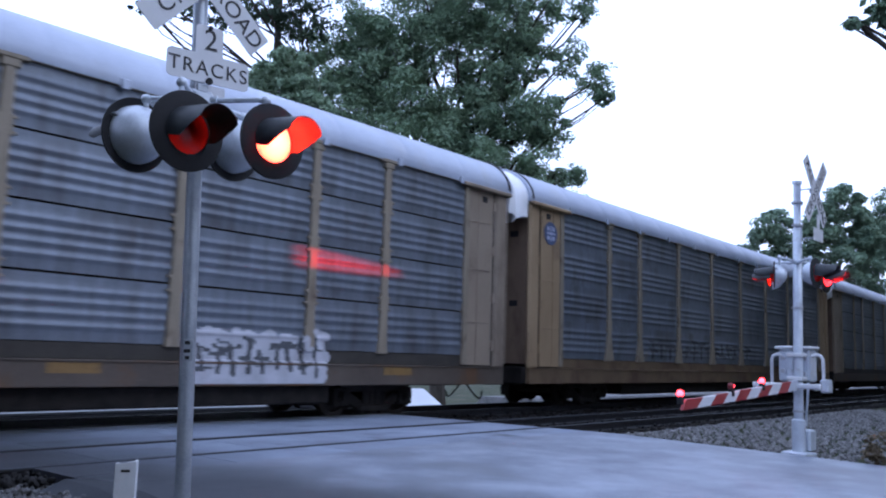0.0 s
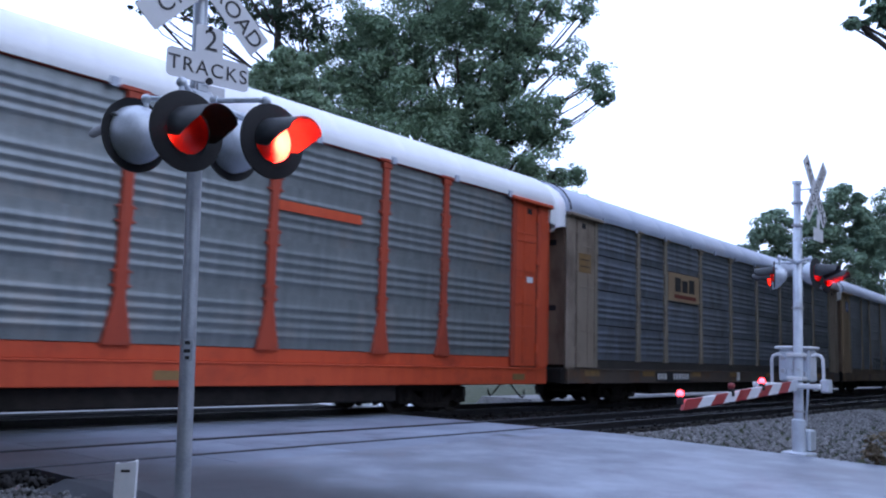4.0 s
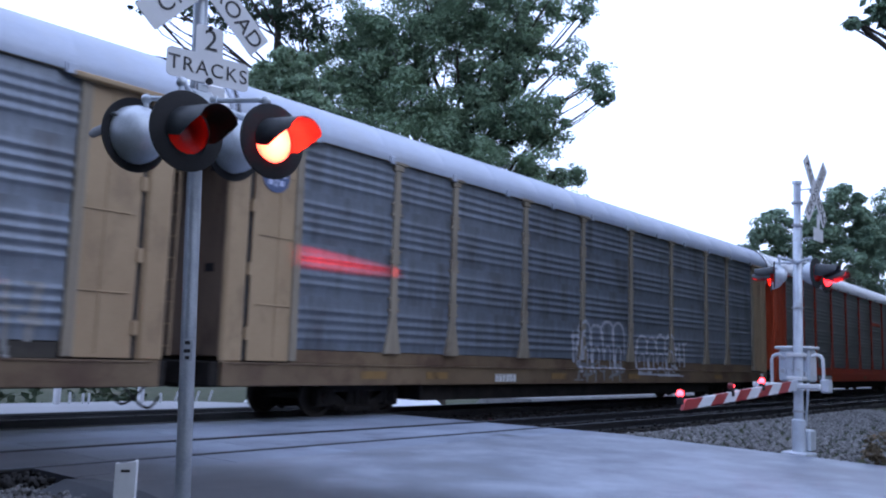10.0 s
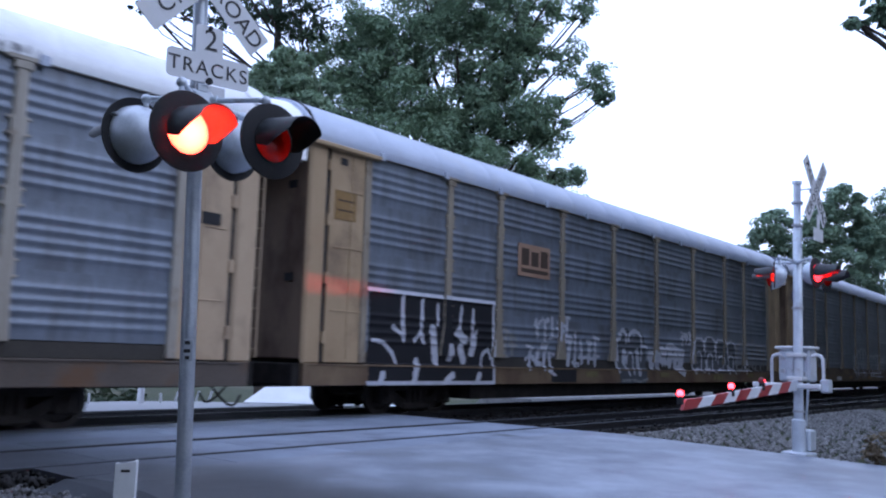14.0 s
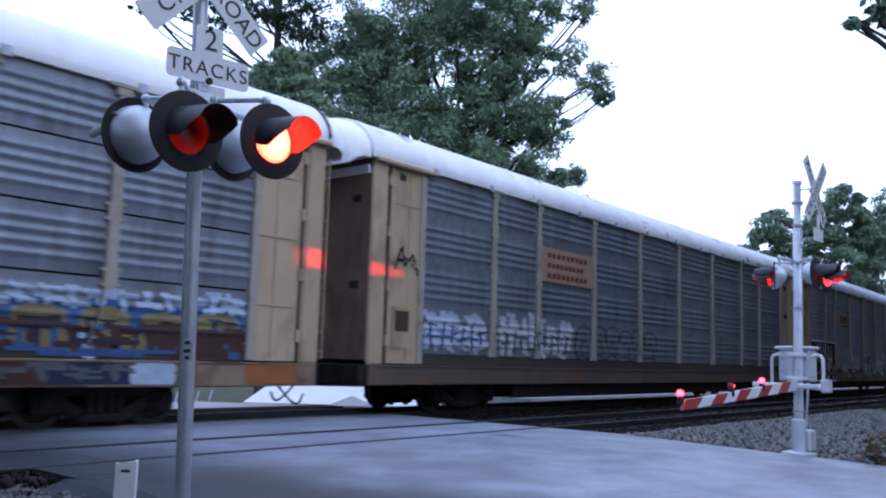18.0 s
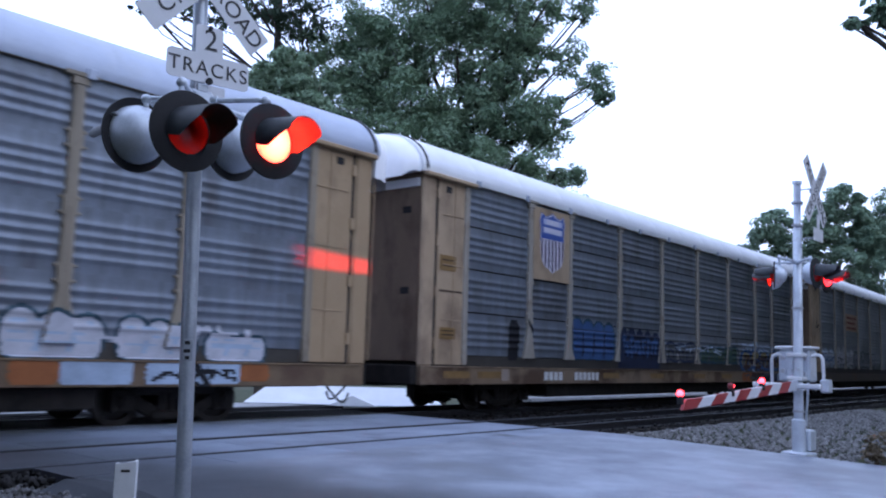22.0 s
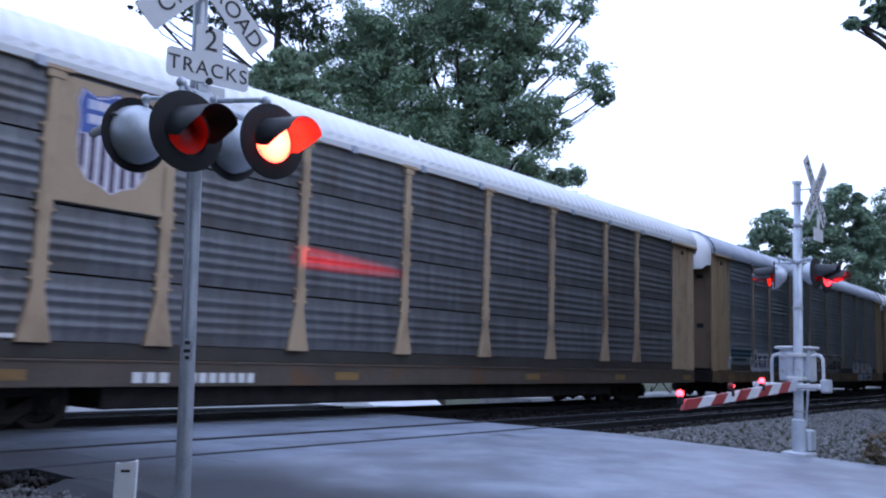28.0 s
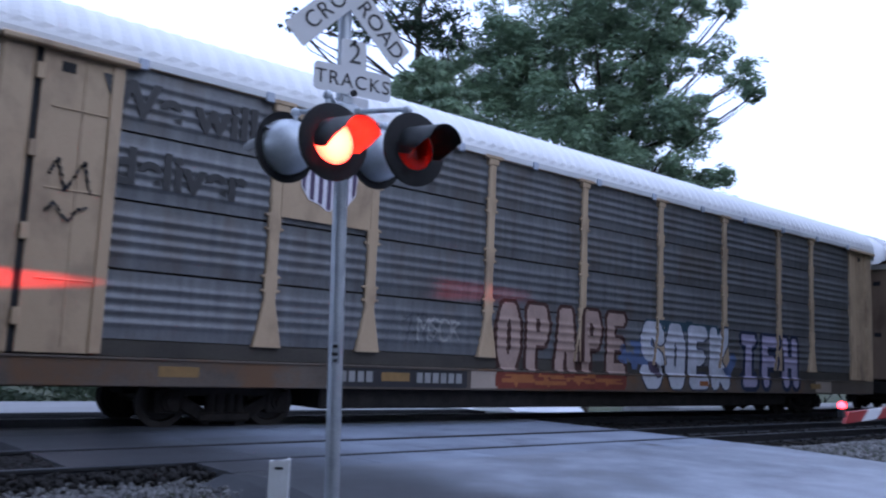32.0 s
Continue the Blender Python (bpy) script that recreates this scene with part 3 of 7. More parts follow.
def post_mesh(mat, flare):
    key = (mat.name, flare)
    if key not in _post_mesh:
        bm = bmesh.new()
        zs = [(1.24, 0.24 if flare else 0.13), (1.45, 0.2 if flare else 0.12), (1.95, 0.1), (5.12, 0.085)]
        rows = []
        for z, w in zs:
            rows.append([bm.verts.new(p) for p in ((-w, 0.03, z), (-w, -0.05, z), (-w + 0.025, -0.07, z), (w - 0.025, -0.07, z), (w, -0.05, z), (w, 0.03, z))])
        for a, b in zip(rows, rows[1:]):
            for i in range(5):
                bm.faces.new((a[i], a[i + 1], b[i + 1], b[i]))
        bm.faces.new(rows[0])
        bm.faces.new(rows[-1])
        for z in (2.228, 3.203, 4.178):      # two pairs of ears beside each seam
            for dz in (-0.11, 0.11):
                box(bm, -0.165, 0.165, -0.06, -0.02, z + dz - 0.02, z + dz + 0.02, bev=0.008)
            box(bm, -0.115, 0.115, -0.066, -0.02, z - 0.15, z + 0.15, bev=0.01)
        box(bm, -0.25, 0.25, -0.095, 0.03, 5.1, 5.19, bev=0.012)
        box(bm, -0.13, 0.13, -0.085, 0.03, 4.98, 5.1, bev=0.012)
        bmesh.ops.recalc_face_normals(bm, faces=bm.faces)
        me = bpy.data.meshes.new("post")
        bm.to_mesh(me)
        bm.free()
        me.materials.append(mat)
        _post_mesh[key] = me
    return _post_mesh[key]


def roof_profile():
    """Half a section of the roof from the eave to the crown, rounded between its turning points."""
    knots = [(-1.64, 5.14), (-1.66, 5.24), (-1.6, 5.45), (-1.42, 5.7), (-1.1, 5.93), (-0.62, 6.08), (0, 6.13), (0.62, 6.08)]
    out = [Vector(knots[0])]
    for i in range(1, 6):
        p0, p1, p2, p3 = [Vector(k) for k in knots[i - 1:i + 3]]
        for u in (0.0, 0.33, 0.67):
            out.append(0.5 * (2 * p1 + (p2 - p0) * u + (2 * p0 - 5 * p1 + 4 * p2 - p3) * u * u + (3 * p1 - p0 - 3 * p2 + p3) * u ** 3))
    out.append(Vector(knots[6]))
    return [(p.x, p.y) for p in out] + [(-p.x, p.y) for p in out[-2::-1]]


def roof_bm(ribbed):
    """The arched roof and its turned-down eaves, with low ribs across it or plain sheets in long lengths."""
    bm = bmesh.new()
    prof = roof_profile()
    n = len(prof)
    if ribbed:
        xs = [(-12.905 + 0.145 * k, 0.0 if k % 2 else 0.02) for k in range(179)]
    else:
        xs = []
        for k in range(14):
            a, b = -12.905 + 25.81 * k / 14, -12.905 + 25.81 * (k + 1) / 14
            xs += [(a, 0.0), (a + 0.03, 0.004), (b - 0.03, 0.004)]
        xs.append((12.905, 0.0))
    rows = [[bm.verts.new((x, y * (1 + (r / 1.6 if 2 < j < n - 3 else 0)), z + (r if 2 < j < n - 3 else 0))) for j, (y, z) in enumerate(prof)] for x, r in xs]
    for a, b in zip(rows, rows[1:]):
        for i in range(n - 1):
            bm.faces.new((a[i], a[i + 1], b[i + 1], b[i]))
    bm.faces.new(rows[0])
    bm.faces.new(rows[-1])
    return bm


def end_cap_bm(low=4.72):
    """The white curved top of the end doors, drooping below the eaves."""
    bm = bmesh.new()
    prof = [(-1.56, low), (-1.58, 5.25), (-1.52, 5.46), (-1.36, 5.68), (-1.04, 5.9), (-0.56, 6.04), (0, 6.09)]
    prof = prof + [(-y, z) for y, z in prof[-2::-1]]
    rows = []
    for x, k, dz in ((0.0, 1.0, 0.0), (0.2, 1.0, 0.0), (0.34, 0.97, -0.05), (0.44, 0.9, -0.16)):
        rows.append([bm.verts.new((x, y * k, z + dz)) for y, z in prof])
    for a, b in zip(rows, rows[1:]):
        for i in range(len(prof) - 1):
            bm.faces.new((a[i], a[i + 1], b[i + 1], b[i]))
    bm.faces.new(rows[-1])
    bm.faces.new(rows[0])
    return bm


def roof_seam_bm():
    """A thin dark strip bent over the roof near its end."""
    bm = bmesh.new()
    prof = [(-1.665, 5.2), (-1.675, 5.25), (-1.615, 5.46), (-1.435, 5.715), (-1.11, 5.95), (-0.625, 6.1), (0, 6.152)]
    prof = prof + [(-y, z) for y, z in prof[-2::-1]]
    rows = [[bm.verts.new((x, y * k, z * k)) for y, z in prof] for x, k in ((-0.035, 0.99), (-0.03, 1.003), (0.03, 1.003), (0.035, 0.99))]
    for a, b in zip(rows, rows[1:]):
        for i in range(len(prof) - 1):
            bm.faces.new((a[i], a[i + 1], b[i + 1], b[i]))
    return bm


_kit = {}


def kit(name, make, mats, smooth=False):
    """One mesh for all cars that share it."""
    if name not in _kit:
        ob = finish(name, make(), mats, smooth=smooth)
        _kit[name] = ob.data
        bpy.data.objects.remove(ob)
    return _kit[name]


def wheel_bm():
    bm = bmesh.new()
    m = Matrix.Rotation(math.pi / 2, 4, "X")
    lathe(bm, [(0.0, -0.07), (0.1, -0.07), (0.1, -0.03), (0.29, -0.02), (0.31, -0.07), (0.375, -0.065), (0.38, 0.05), (0.405, 0.055), (0.405, 0.08),
               (0.31, 0.08), (0.29, 0.02), (0.1, 0.03), (0.1, 0.07), (0.0, 0.07)], 24, m)
    for i in range(4):               # cast ribs of the web
        a = i * math.pi / 2
        tube(bm, (0.1 * math.cos(a), 0.015, 0.1 * math.sin(a)), (0.29 * math.cos(a), 0.015, 0.29 * math.sin(a)), 0.025, n=6)
    return bm


def side_frame_bm():
    """A cast truck side: bowed top chord, deep web, pedestals with bearing caps, and the spring nest."""
    bm = bmesh.new()
    for x in (-0.9, 0.9):
        box(bm, x - 0.2, x + 0.2, -0.12, 0.12, 0.2, 0.56, bev=0.03)
        tube(bm, (x, -0.17, 0.38), (x, 0.12, 0.38), 0.13, n=14)
        tube(bm, (x, -0.21, 0.38), (x, -0.17, 0.38), 0.08, n=10)
    box(bm, -0.95, 0.95, -0.1, 0.1, 0.47, 0.64, bev=0.03)
    for k in (-1, 1):
        box(bm, -0.42, 0.42, -0.07, 0.07, -0.1, 0.1, bev=0.02, m=Matrix.Translation((k * 0.56, 0, 0.3)) @ Matrix.Rotation(k * -0.5, 4, "Y"))
    box(bm, -0.42, 0.42, -0.12, 0.12, 0.08, 0.22, bev=0.03)
    for x in (-0.24, -0.08, 0.08, 0.24):
        tube(bm, (x, -0.05, 0.22), (x, -0.05, 0.5), 0.08, n=10)
    return bm


def brake_gear_bm():
    """Brake beams, levers and the bolster's ends between the wheels."""
    bm = bmesh.new()
    for x in (-0.42, 0.42):
        box(bm, x - 0.05, x + 0.05, -0.72, 0.72, 0.2, 0.34, bev=0.01)
        for y in (-0.6, 0.6):
            box(bm, x - 0.08 + 0.1 * (1 if x > 0 else -1), x + 0.08 + 0.1 * (1 if x > 0 else -1), y - 0.06, y + 0.06, 0.18, 0.5, bev=0.02)
    box(bm, -1.3, 1.3, -0.25, 0.25, 0.46, 0.6, bev=0.02)
    tube(bm, (-0.4, 0.0, 0.3), (0.4, 0.12, 0.5), 0.03, n=8)
    return bm


def ladder_bm():
    bm = bmesh.new()
    for y in (-0.2, 0.2):
        tube(bm, (0, y, 1.1), (0, y, 4.9), 0.016, n=6)
    for i in range(11):
        tube(bm, (0, -0.2, 1.25 + 0.35 * i), (0, 0.2, 1.25 + 0.35 * i), 0.011, n=6)
    return bm


def coupler_bm():
    bm = bmesh.new()
    box(bm, -0.55, 0.0, -0.07, 0.07, 0.66, 0.84, bev=0.02)
    box(bm, -0.08, 0.17, -0.14, 0.12, 0.6, 0.9, bev=0.03)
    box(bm, -0.9, -0.5, -0.16, 0.16, 0.6, 0.9, bev=0.02)
    return bm


def hose_bm():
    bm = bmesh.new()
    pts = []
    for i in range(9):
        u = i / 8
        pts.append((0.62 * u - 0.05, -0.42 - 0.12 * math.sin(u * math.pi), 0.58 - 0.38 * math.sin(u * math.pi * 0.8) + 0.05 * u))
    pipe_run(bm, pts, 0.022, 6)
    return bm


def skin_y(z):
    """The car side's surface (towards -y) at height z."""
    for b in ROW_Z:
        if b <= z <= b + PANEL_H + 0.035:
            return -SIDE - rib(z - b)
    if z > 1.05:
        return -SIDE
    return -1.605


def paint(name, strokes, parent, label, dx=0.028, proud=0.006, over=False):
    """Sprayed shapes that follow the ribs. A stroke: points, radius, fill, outline, its width."""
    P = np.array([p for st in strokes for p in st[0]])
    rmax = max(st[1] + st[4] for st in strokes)
    x0, z0 = P.min(0) - rmax
    x1, z1 = P.max(0) + rmax
    zs = [z for z in np.arange(0.62, 1.04, 0.04)] + [1.04, 1.06, 1.12, 1.18, 1.24]
    for b in ROW_Z:
        zs += [b + z for z in rib_steps(PANEL_H)] + [b + 0.05, b + 0.09, b + PANEL_H + 0.035]
    zs = sorted(z for z in zs if z0 <= z <= z1)
    xs = np.arange(x0, x1, dx)
    names = []
    verts, faces, mats = [], [], []
    for za, zb in zip(zs, zs[1:]):
        if zb - za > 0.09:
            continue
        zc = (za + zb) / 2
        idx = np.full(len(xs), -1)
        for pas in (0, 1):
            for pts, r, fill, line, lw in strokes:
                d = np.full(len(xs), 1e9)
                for (ax, az), (bx, bz) in zip(pts, pts[1:] if len(pts) > 1 else pts):
                    vx, vz = bx - ax, bz - az
                    q = max(1e-9, vx * vx + vz * vz)
                    u = np.clip(((xs - ax) * vx + (zc - az) * vz) / q, 0, 1)
                    d = np.minimum(d, np.hypot(xs - ax - u * vx, zc - az - u * vz))
                col, lim = (line, r + lw) if pas == 0 else (fill, r)
                if col:
                    if col not in names:
                        names.append(col)
                    idx[d < lim] = names.index(col)
        hw = 0.24 - 0.14 * max(0.0, min(1.0, (zc - 1.24) / 0.7))
        onpost = np.zeros(len(xs), dtype=bool)
        if over and zc > 1.24:
            for px in POSTS:
                onpost |= np.abs(xs + dx / 2 - px) < hw
        i = 0
        ya, yb = skin_y(za + 1e-4) - proud, skin_y(zb - 1e-4) - proud
        while i < len(xs):
            if idx[i] < 0:
                i += 1
                continue
            j = i
            while j < len(xs) and idx[j] == idx[i] and onpost[j] == onpost[i]:
                j += 1
            n = len(verts)
            xa, xb = xs[i], xs[j - 1] + dx
            va, vb = (-SIDE - 0.078, -SIDE - 0.078) if onpost[i] else (ya, yb)
            verts += [(xa, va, za), (xb, va, za), (xb, vb, zb), (xa, vb, zb)]
            faces.append((n, n + 1, n + 2, n + 3))
            mats.append(idx[i])
            i = j
    me = bpy.data.meshes.new(name)
    me.from_pydata(verts, [], faces)
    for c in names:
        me.materials.append(SPRAY[c])
    me.polygons.foreach_set("material_index", np.array(mats, dtype=np.int32))
    return tagged(shared(name, me, parent, None, label), kind="stuff")


GLYPH = {
    "S": [[(1, .85), (.75, 1), (.25, 1), (0, .8), (.1, .58), (.9, .42), (1, .2), (.75, 0), (.25, 0), (0, .15)]],
    "P": [[(0, 0), (0, 1), (.8, 1), (1, .75), (.8, .5), (0, .5)]], "A": [[(0, 0), (.3, 1), (.7, 1), (1, 0)], [(.15, .4), (.85, .4)]],
    "C": [[(1, .85), (.7, 1), (.3, 1), (0, .75), (0, .25), (.3, 0), (.7, 0), (1, .15)]],
    "E": [[(1, 1), (0, 1), (0, 0), (1, 0)], [(0, .5), (.8, .5)]], "O": [[(.3, 0), (0, .3), (0, .7), (.3, 1), (.7, 1), (1, .7), (1, .3), (.7, 0), (.3, 0)]],
    "K": [[(0, 0), (0, 1)], [(1, 1), (0, .45), (1, 0)]], "I": [[(.5, 0), (.5, 1)], [(.1, 1), (.9, 1)], [(.1, 0), (.9, 0)]],
    "F": [[(0, 0), (0, 1), (1, 1)], [(0, .5), (.8, .5)]], "H": [[(0, 0), (0, 1)], [(1, 0), (1, 1)], [(0, .5), (1, .5)]],
}


def tag_word(word, x0, x1, z0, z1, r, fill, line, lw):
    """Block letters from x0 (left as seen) to x1; the car's x grows towards the right of the near side."""
    n = len(word)
    step = (x1 - x0) / n
    w = step - 2 * (r + lw) * 1.04
    out = []
    for i, ch in enumerate(word):
        a = x0 + step * i + (step - w) / 2
        for st in GLYPH[ch]:
            out.append(([(a + w * u, z0 + r + (z1 - z0 - 2 * r) * v) for u, v in st], r, fill, line, lw))
    return out


def scrawl(x0, x1, z0, z1, r, fill, line, lw, seed, loops=6):
    """Wild looping letters that cannot be read."""
    rnd = random.Random(seed)
    step = (x1 - x0) / loops
    out = []
    for i in range(loops):
        c = x0 + step * (i + 0.5)
        k = rnd.choice((0, 1, 2, 3))
        h = (z1 - z0) * rnd.uniform(0.75, 1.0)
        w = step * rnd.uniform(0.38, 0.55)
        b = z0 + (z1 - z0 - h) * rnd.random()
        if k == 0:
            pts = [(c - w, b), (c - w * 0.9, b + h), (c, b + h * 0.55), (c + w, b + h), (c + w * 0.9, b)]
        elif k == 1:
            pts = [(c + w * math.cos(q), b + h / 2 + h / 2 * math.sin(q)) for q in [j * math.pi / 6 + 0.6 for j in range(11)]]
        elif k == 2:
            pts = [(c + w, b + h * 0.85), (c, b + h), (c - w, b + h * 0.75), (c + w * 0.8, b + h * 0.35), (c, b), (c - w, b + h * 0.2)]
        else:
            pts = [(c - w, b), (c - w, b + h), (c + w, b + h * 0.9), (c - w * 0.6, b + h * 0.5), (c + w, b)]
        out.append((pts, r, fill, line, lw))
    return out


def block(x0, x1, z0, z1, fill):
    """A filled patch of paint."""
    r = min(0.12, (z1 - z0) / 2)
    n = max(1, int((z1 - z0) / (1.6 * r)))
    return [([(x0 + r, z0 + r + (z1 - z0 - 2 * r) * i / n), (x1 - r, z0 + r + (z1 - z0 - 2 * r) * i / n)], r, fill, None, 0.0) for i in range(n + 1)]


def arch(x0, x1, z0, z1, foot0=0.0, foot1=0.0, n=8):
    """An arch from x0 to x1 that springs at z0 and peaks at z1, with legs down to the feet."""
    c, w = (x0 + x1) / 2, (x1 - x0) / 2
    pts = [(c - w * math.cos(math.pi * i / n), z0 + (z1 - z0) * math.sin(math.pi * i / n)) for i in range(n + 1)]
    return [(x0, z0 - foot0)] + pts + [(x1, z0 - foot1)]


def throw_up(x0, x1, z0, z1, n, fill, line, lw, seed, ink="white"):
    """Overlapping round-topped letters: filled, outlined, each with a counter and a loose tail."""
    rnd = random.Random(seed)
    step = (x1 - x0) / n
    h = z1 - z0
    out = block(x0 + 0.1, x1 - 0.1, z0, z0 + h * 0.72, fill) if fill else []
    for i in range(n):
        a, b = x0 + step * i - 0.04, x0 + step * (i + 1) + 0.04
        top = z1 - h * rnd.uniform(0.0, 0.14)
        spring = top - h * rnd.uniform(0.18, 0.28)
        if fill:
            out += [([((a + b) / 2, spring - 0.1), ((a + b) / 2, top - step * 0.34)], step * 0.36, fill, None, 0.0)]
        out.append((arch(a, b, spring, top, h * rnd.uniform(0.05, 0.3), h * rnd.uniform(0.15, 0.5)), lw, line, None, 0.0))
        out.append((arch(a + step * 0.3, b - step * 0.3, z0 + h * 0.36, z0 + h * rnd.uniform(0.46, 0.58), h * 0.12, h * 0.3), lw * 0.8, line, None, 0.0))
        if i % 2:
            out.append(([(a + step * 0.2, z0 + h * 0.3), (a + step * 0.32, z0 + 0.03)], lw * 1.9, ink, None, 0.0))
        out.append(([(a + step * 0.1, z0 + h * rnd.uniform(0.0, 0.08)), (a + step * 0.45, z0 + h * rnd.uniform(0.05, 0.14)), (b - step * 0.1, z0 + h * rnd.uniform(0.0, 0.06))], lw, line, None, 0.0))
    out.append(([(x0, z1 - h * 0.35), (x0 - step * 0.18, z0 + h * 0.45), (x0 - step * 0.05, z0 + h * 0.12), (x0 + step * 0.2, z0)], lw * 1.3, line, None, 0.0))
    return out


def worn(x0, x1, z0, z1, fill, seed, n=7, r=0.1):
    """Letters worn to patches: short fat strokes at uneven heights."""
    rnd = random.Random(seed)
    step = (x1 - x0) / n
    out = []
    for i in range(n):
        a = x0 + step * (i + 0.5)
        lo, hi = z0 + (z1 - z0) * rnd.uniform(0.0, 0.25), z1 - (z1 - z0) * rnd.uniform(0.0, 0.3)
        q = rnd.uniform(0.7, 1.15) * r
        out.append(([(a, lo + q), (a + rnd.uniform(-0.1, 0.1), hi - q)], q, fill, None, 0.0))
        z = rnd.uniform(lo, hi)
        out.append(([(a - step * 0.4, z), (a + step * 0.55, z + rnd.uniform(-0.12, 0.12))], q * 0.7, fill, None, 0.0))
        if rnd.random() < 0.6:
            out.append(([(a - step * 0.3, hi), (a + step * 0.5, hi - rnd.uniform(0.0, 0.1))], q * 0.6, fill, None, 0.0))
    return out


def drips(x0, x1, z0, z1):
    """Tall knife-edged letters left as white gaps in a black field, under a white rule."""
    L, h = x1 - x0, z1 - z0
    strokes = [((.24, .96), (.24, .62)), ((.39, .94), (.38, .58)), ((.51, .9), (.51, .68)), ((.71, .9), (.69, .64)), ((.81, .88), (.8, .36)),
               ((.17, .62), (.25, .52)), ((.25, .6), (.25, .48)), ((.33, .48), (.38, .58), (.4, .46)), ((.66, .58), (.73, .5)), ((.84, .62), (.79, .52))]
    thick = [((.47, .62), (.5, .26)), ((.61, .42), (.61, .3)), ((.7, .42), (.73, .28)), ((.68, .6), (.74, .52)), ((.82, .52), (.8, .36))]
    thin = [((.03, .46), (.1, .45), (.17, .34), (.2, .24)), ((.88, .2), (.9, .36), (.95, .42), (.98, .3))]
    blobs = [((.09, .03), (.1, .1)), ((.33, .04), (.35, .24)), ((.58, .03), (.63, .1)), ((.85, .04), (.86, .1))]
    out = []
    for group, r in ((strokes, 0.045), (thick, 0.1), (thin, 0.04), (blobs, 0.08)):
        out += [([(x0 + L * u, z0 + h * v) for u, v in st], r, "white", None, 0.0) for st in group]
    return block(x0, x1, z0, z1, "black") + [([(x0, z1), (x1, z1)], 0.05, "white", None, 0), ([(x1 - 0.02, z0 + 0.1), (x1 - 0.02, z1)], 0.05, "white", None, 0), ([(x0, z0 + 0.03), (x1, z0 + 0.03)], 0.045, "white", None, 0)] + out


def bumps(x0, x1, z0, z1, n, fill, line, shade):
    """A mass of paint with a scalloped top and darker joints between its letters."""
    step = (x1 - x0) / n
    out = [([(x0 + step * (i + 0.5), z0 + step * 0.5), (x0 + step * (i + 0.5), z1 - step * 0.5 - 0.1 * (i / n))], step * 0.5, fill, line, 0.06) for i in range(n)]
    out += block(x0, x1, z0, z0 + step, fill)
    out += [([(x0 + step * i, z0 + 0.1), (x0 + step * i + 0.03, z1 - step * 0.7)], 0.045, shade, None, 0) for i in range(1, n)]
    out += [([(x0 + 0.1, z0 + (z1 - z0) * v), (x1 - 0.1, z0 + (z1 - z0) * v)], 0.022, shade, None, 0) for v in (0.3, 0.52, 0.74)]
    return out


def sheet(name, parent, x0, x1, z0, z1, mat, y=-1.612, t=0.012, label=""):
    return part(name, boxes((x0, x1, y - t, y, z0, z1)), mat, parent, label)


def bars(parent, x0, x1, z0, z1, n, mat, y=-1.618, name="stencil_mark", t=0.004):
    """Markings that cannot be read: plain bars."""
    w = (x1 - x0) / n
    for i in range(n):
        part(name, boxes((x0 + w * i, x0 + w * (i + 0.72), y - t, y, z0, z1)), mat, parent)


STYLE = {
    "tan": dict(post=TAN, end=TAN, sill=SILL_RUST, chord=CHORD, panel=PANEL_DARK, roof=ROOF_BRIGHT, flare=True, split=True, clean_roof=True),
    "grey": dict(post=POST_GREY, end=TAN, sill=SILL_TAN, chord=CHORD, panel=PANEL, roof=ROOF_BRIGHT, flare=True, split=True, clean_roof=False),
    "brown": dict(post=POST_BROWN, end=TAN_DARK, sill=OCHRE, chord=CHORD, panel=PANEL, roof=ROOF, flare=True, split=False, clean_roof=False),
    "khaki": dict(post=POST_BROWN, end=TAN_DARK, sill=OCHRE, chord=OCHRE, panel=PANEL, roof=ROOF, flare=True, split=False, clean_roof=False),
    "yellow": dict(post=POST_BROWN, end=END_DULL, sill=SILL_RUST, chord=CHORD, panel=PANEL, roof=ROOF, flare=False, split=True, clean_roof=False),
    "orange": dict(post=ORANGE_POST, end=ORANGE, sill=ORANGE, chord=ORANGE, panel=PANEL_GREEN, roof=ROOF_BRIGHT, flare=True, split=False, clean_roof=True),
    "patched": dict(post=POST_GREY, end=TAN, sill=SILL_RUST, chord=CHORD, panel=PANEL, roof=ROOF_PATCHED, flare=False, split=False, clean_roof=True),
}


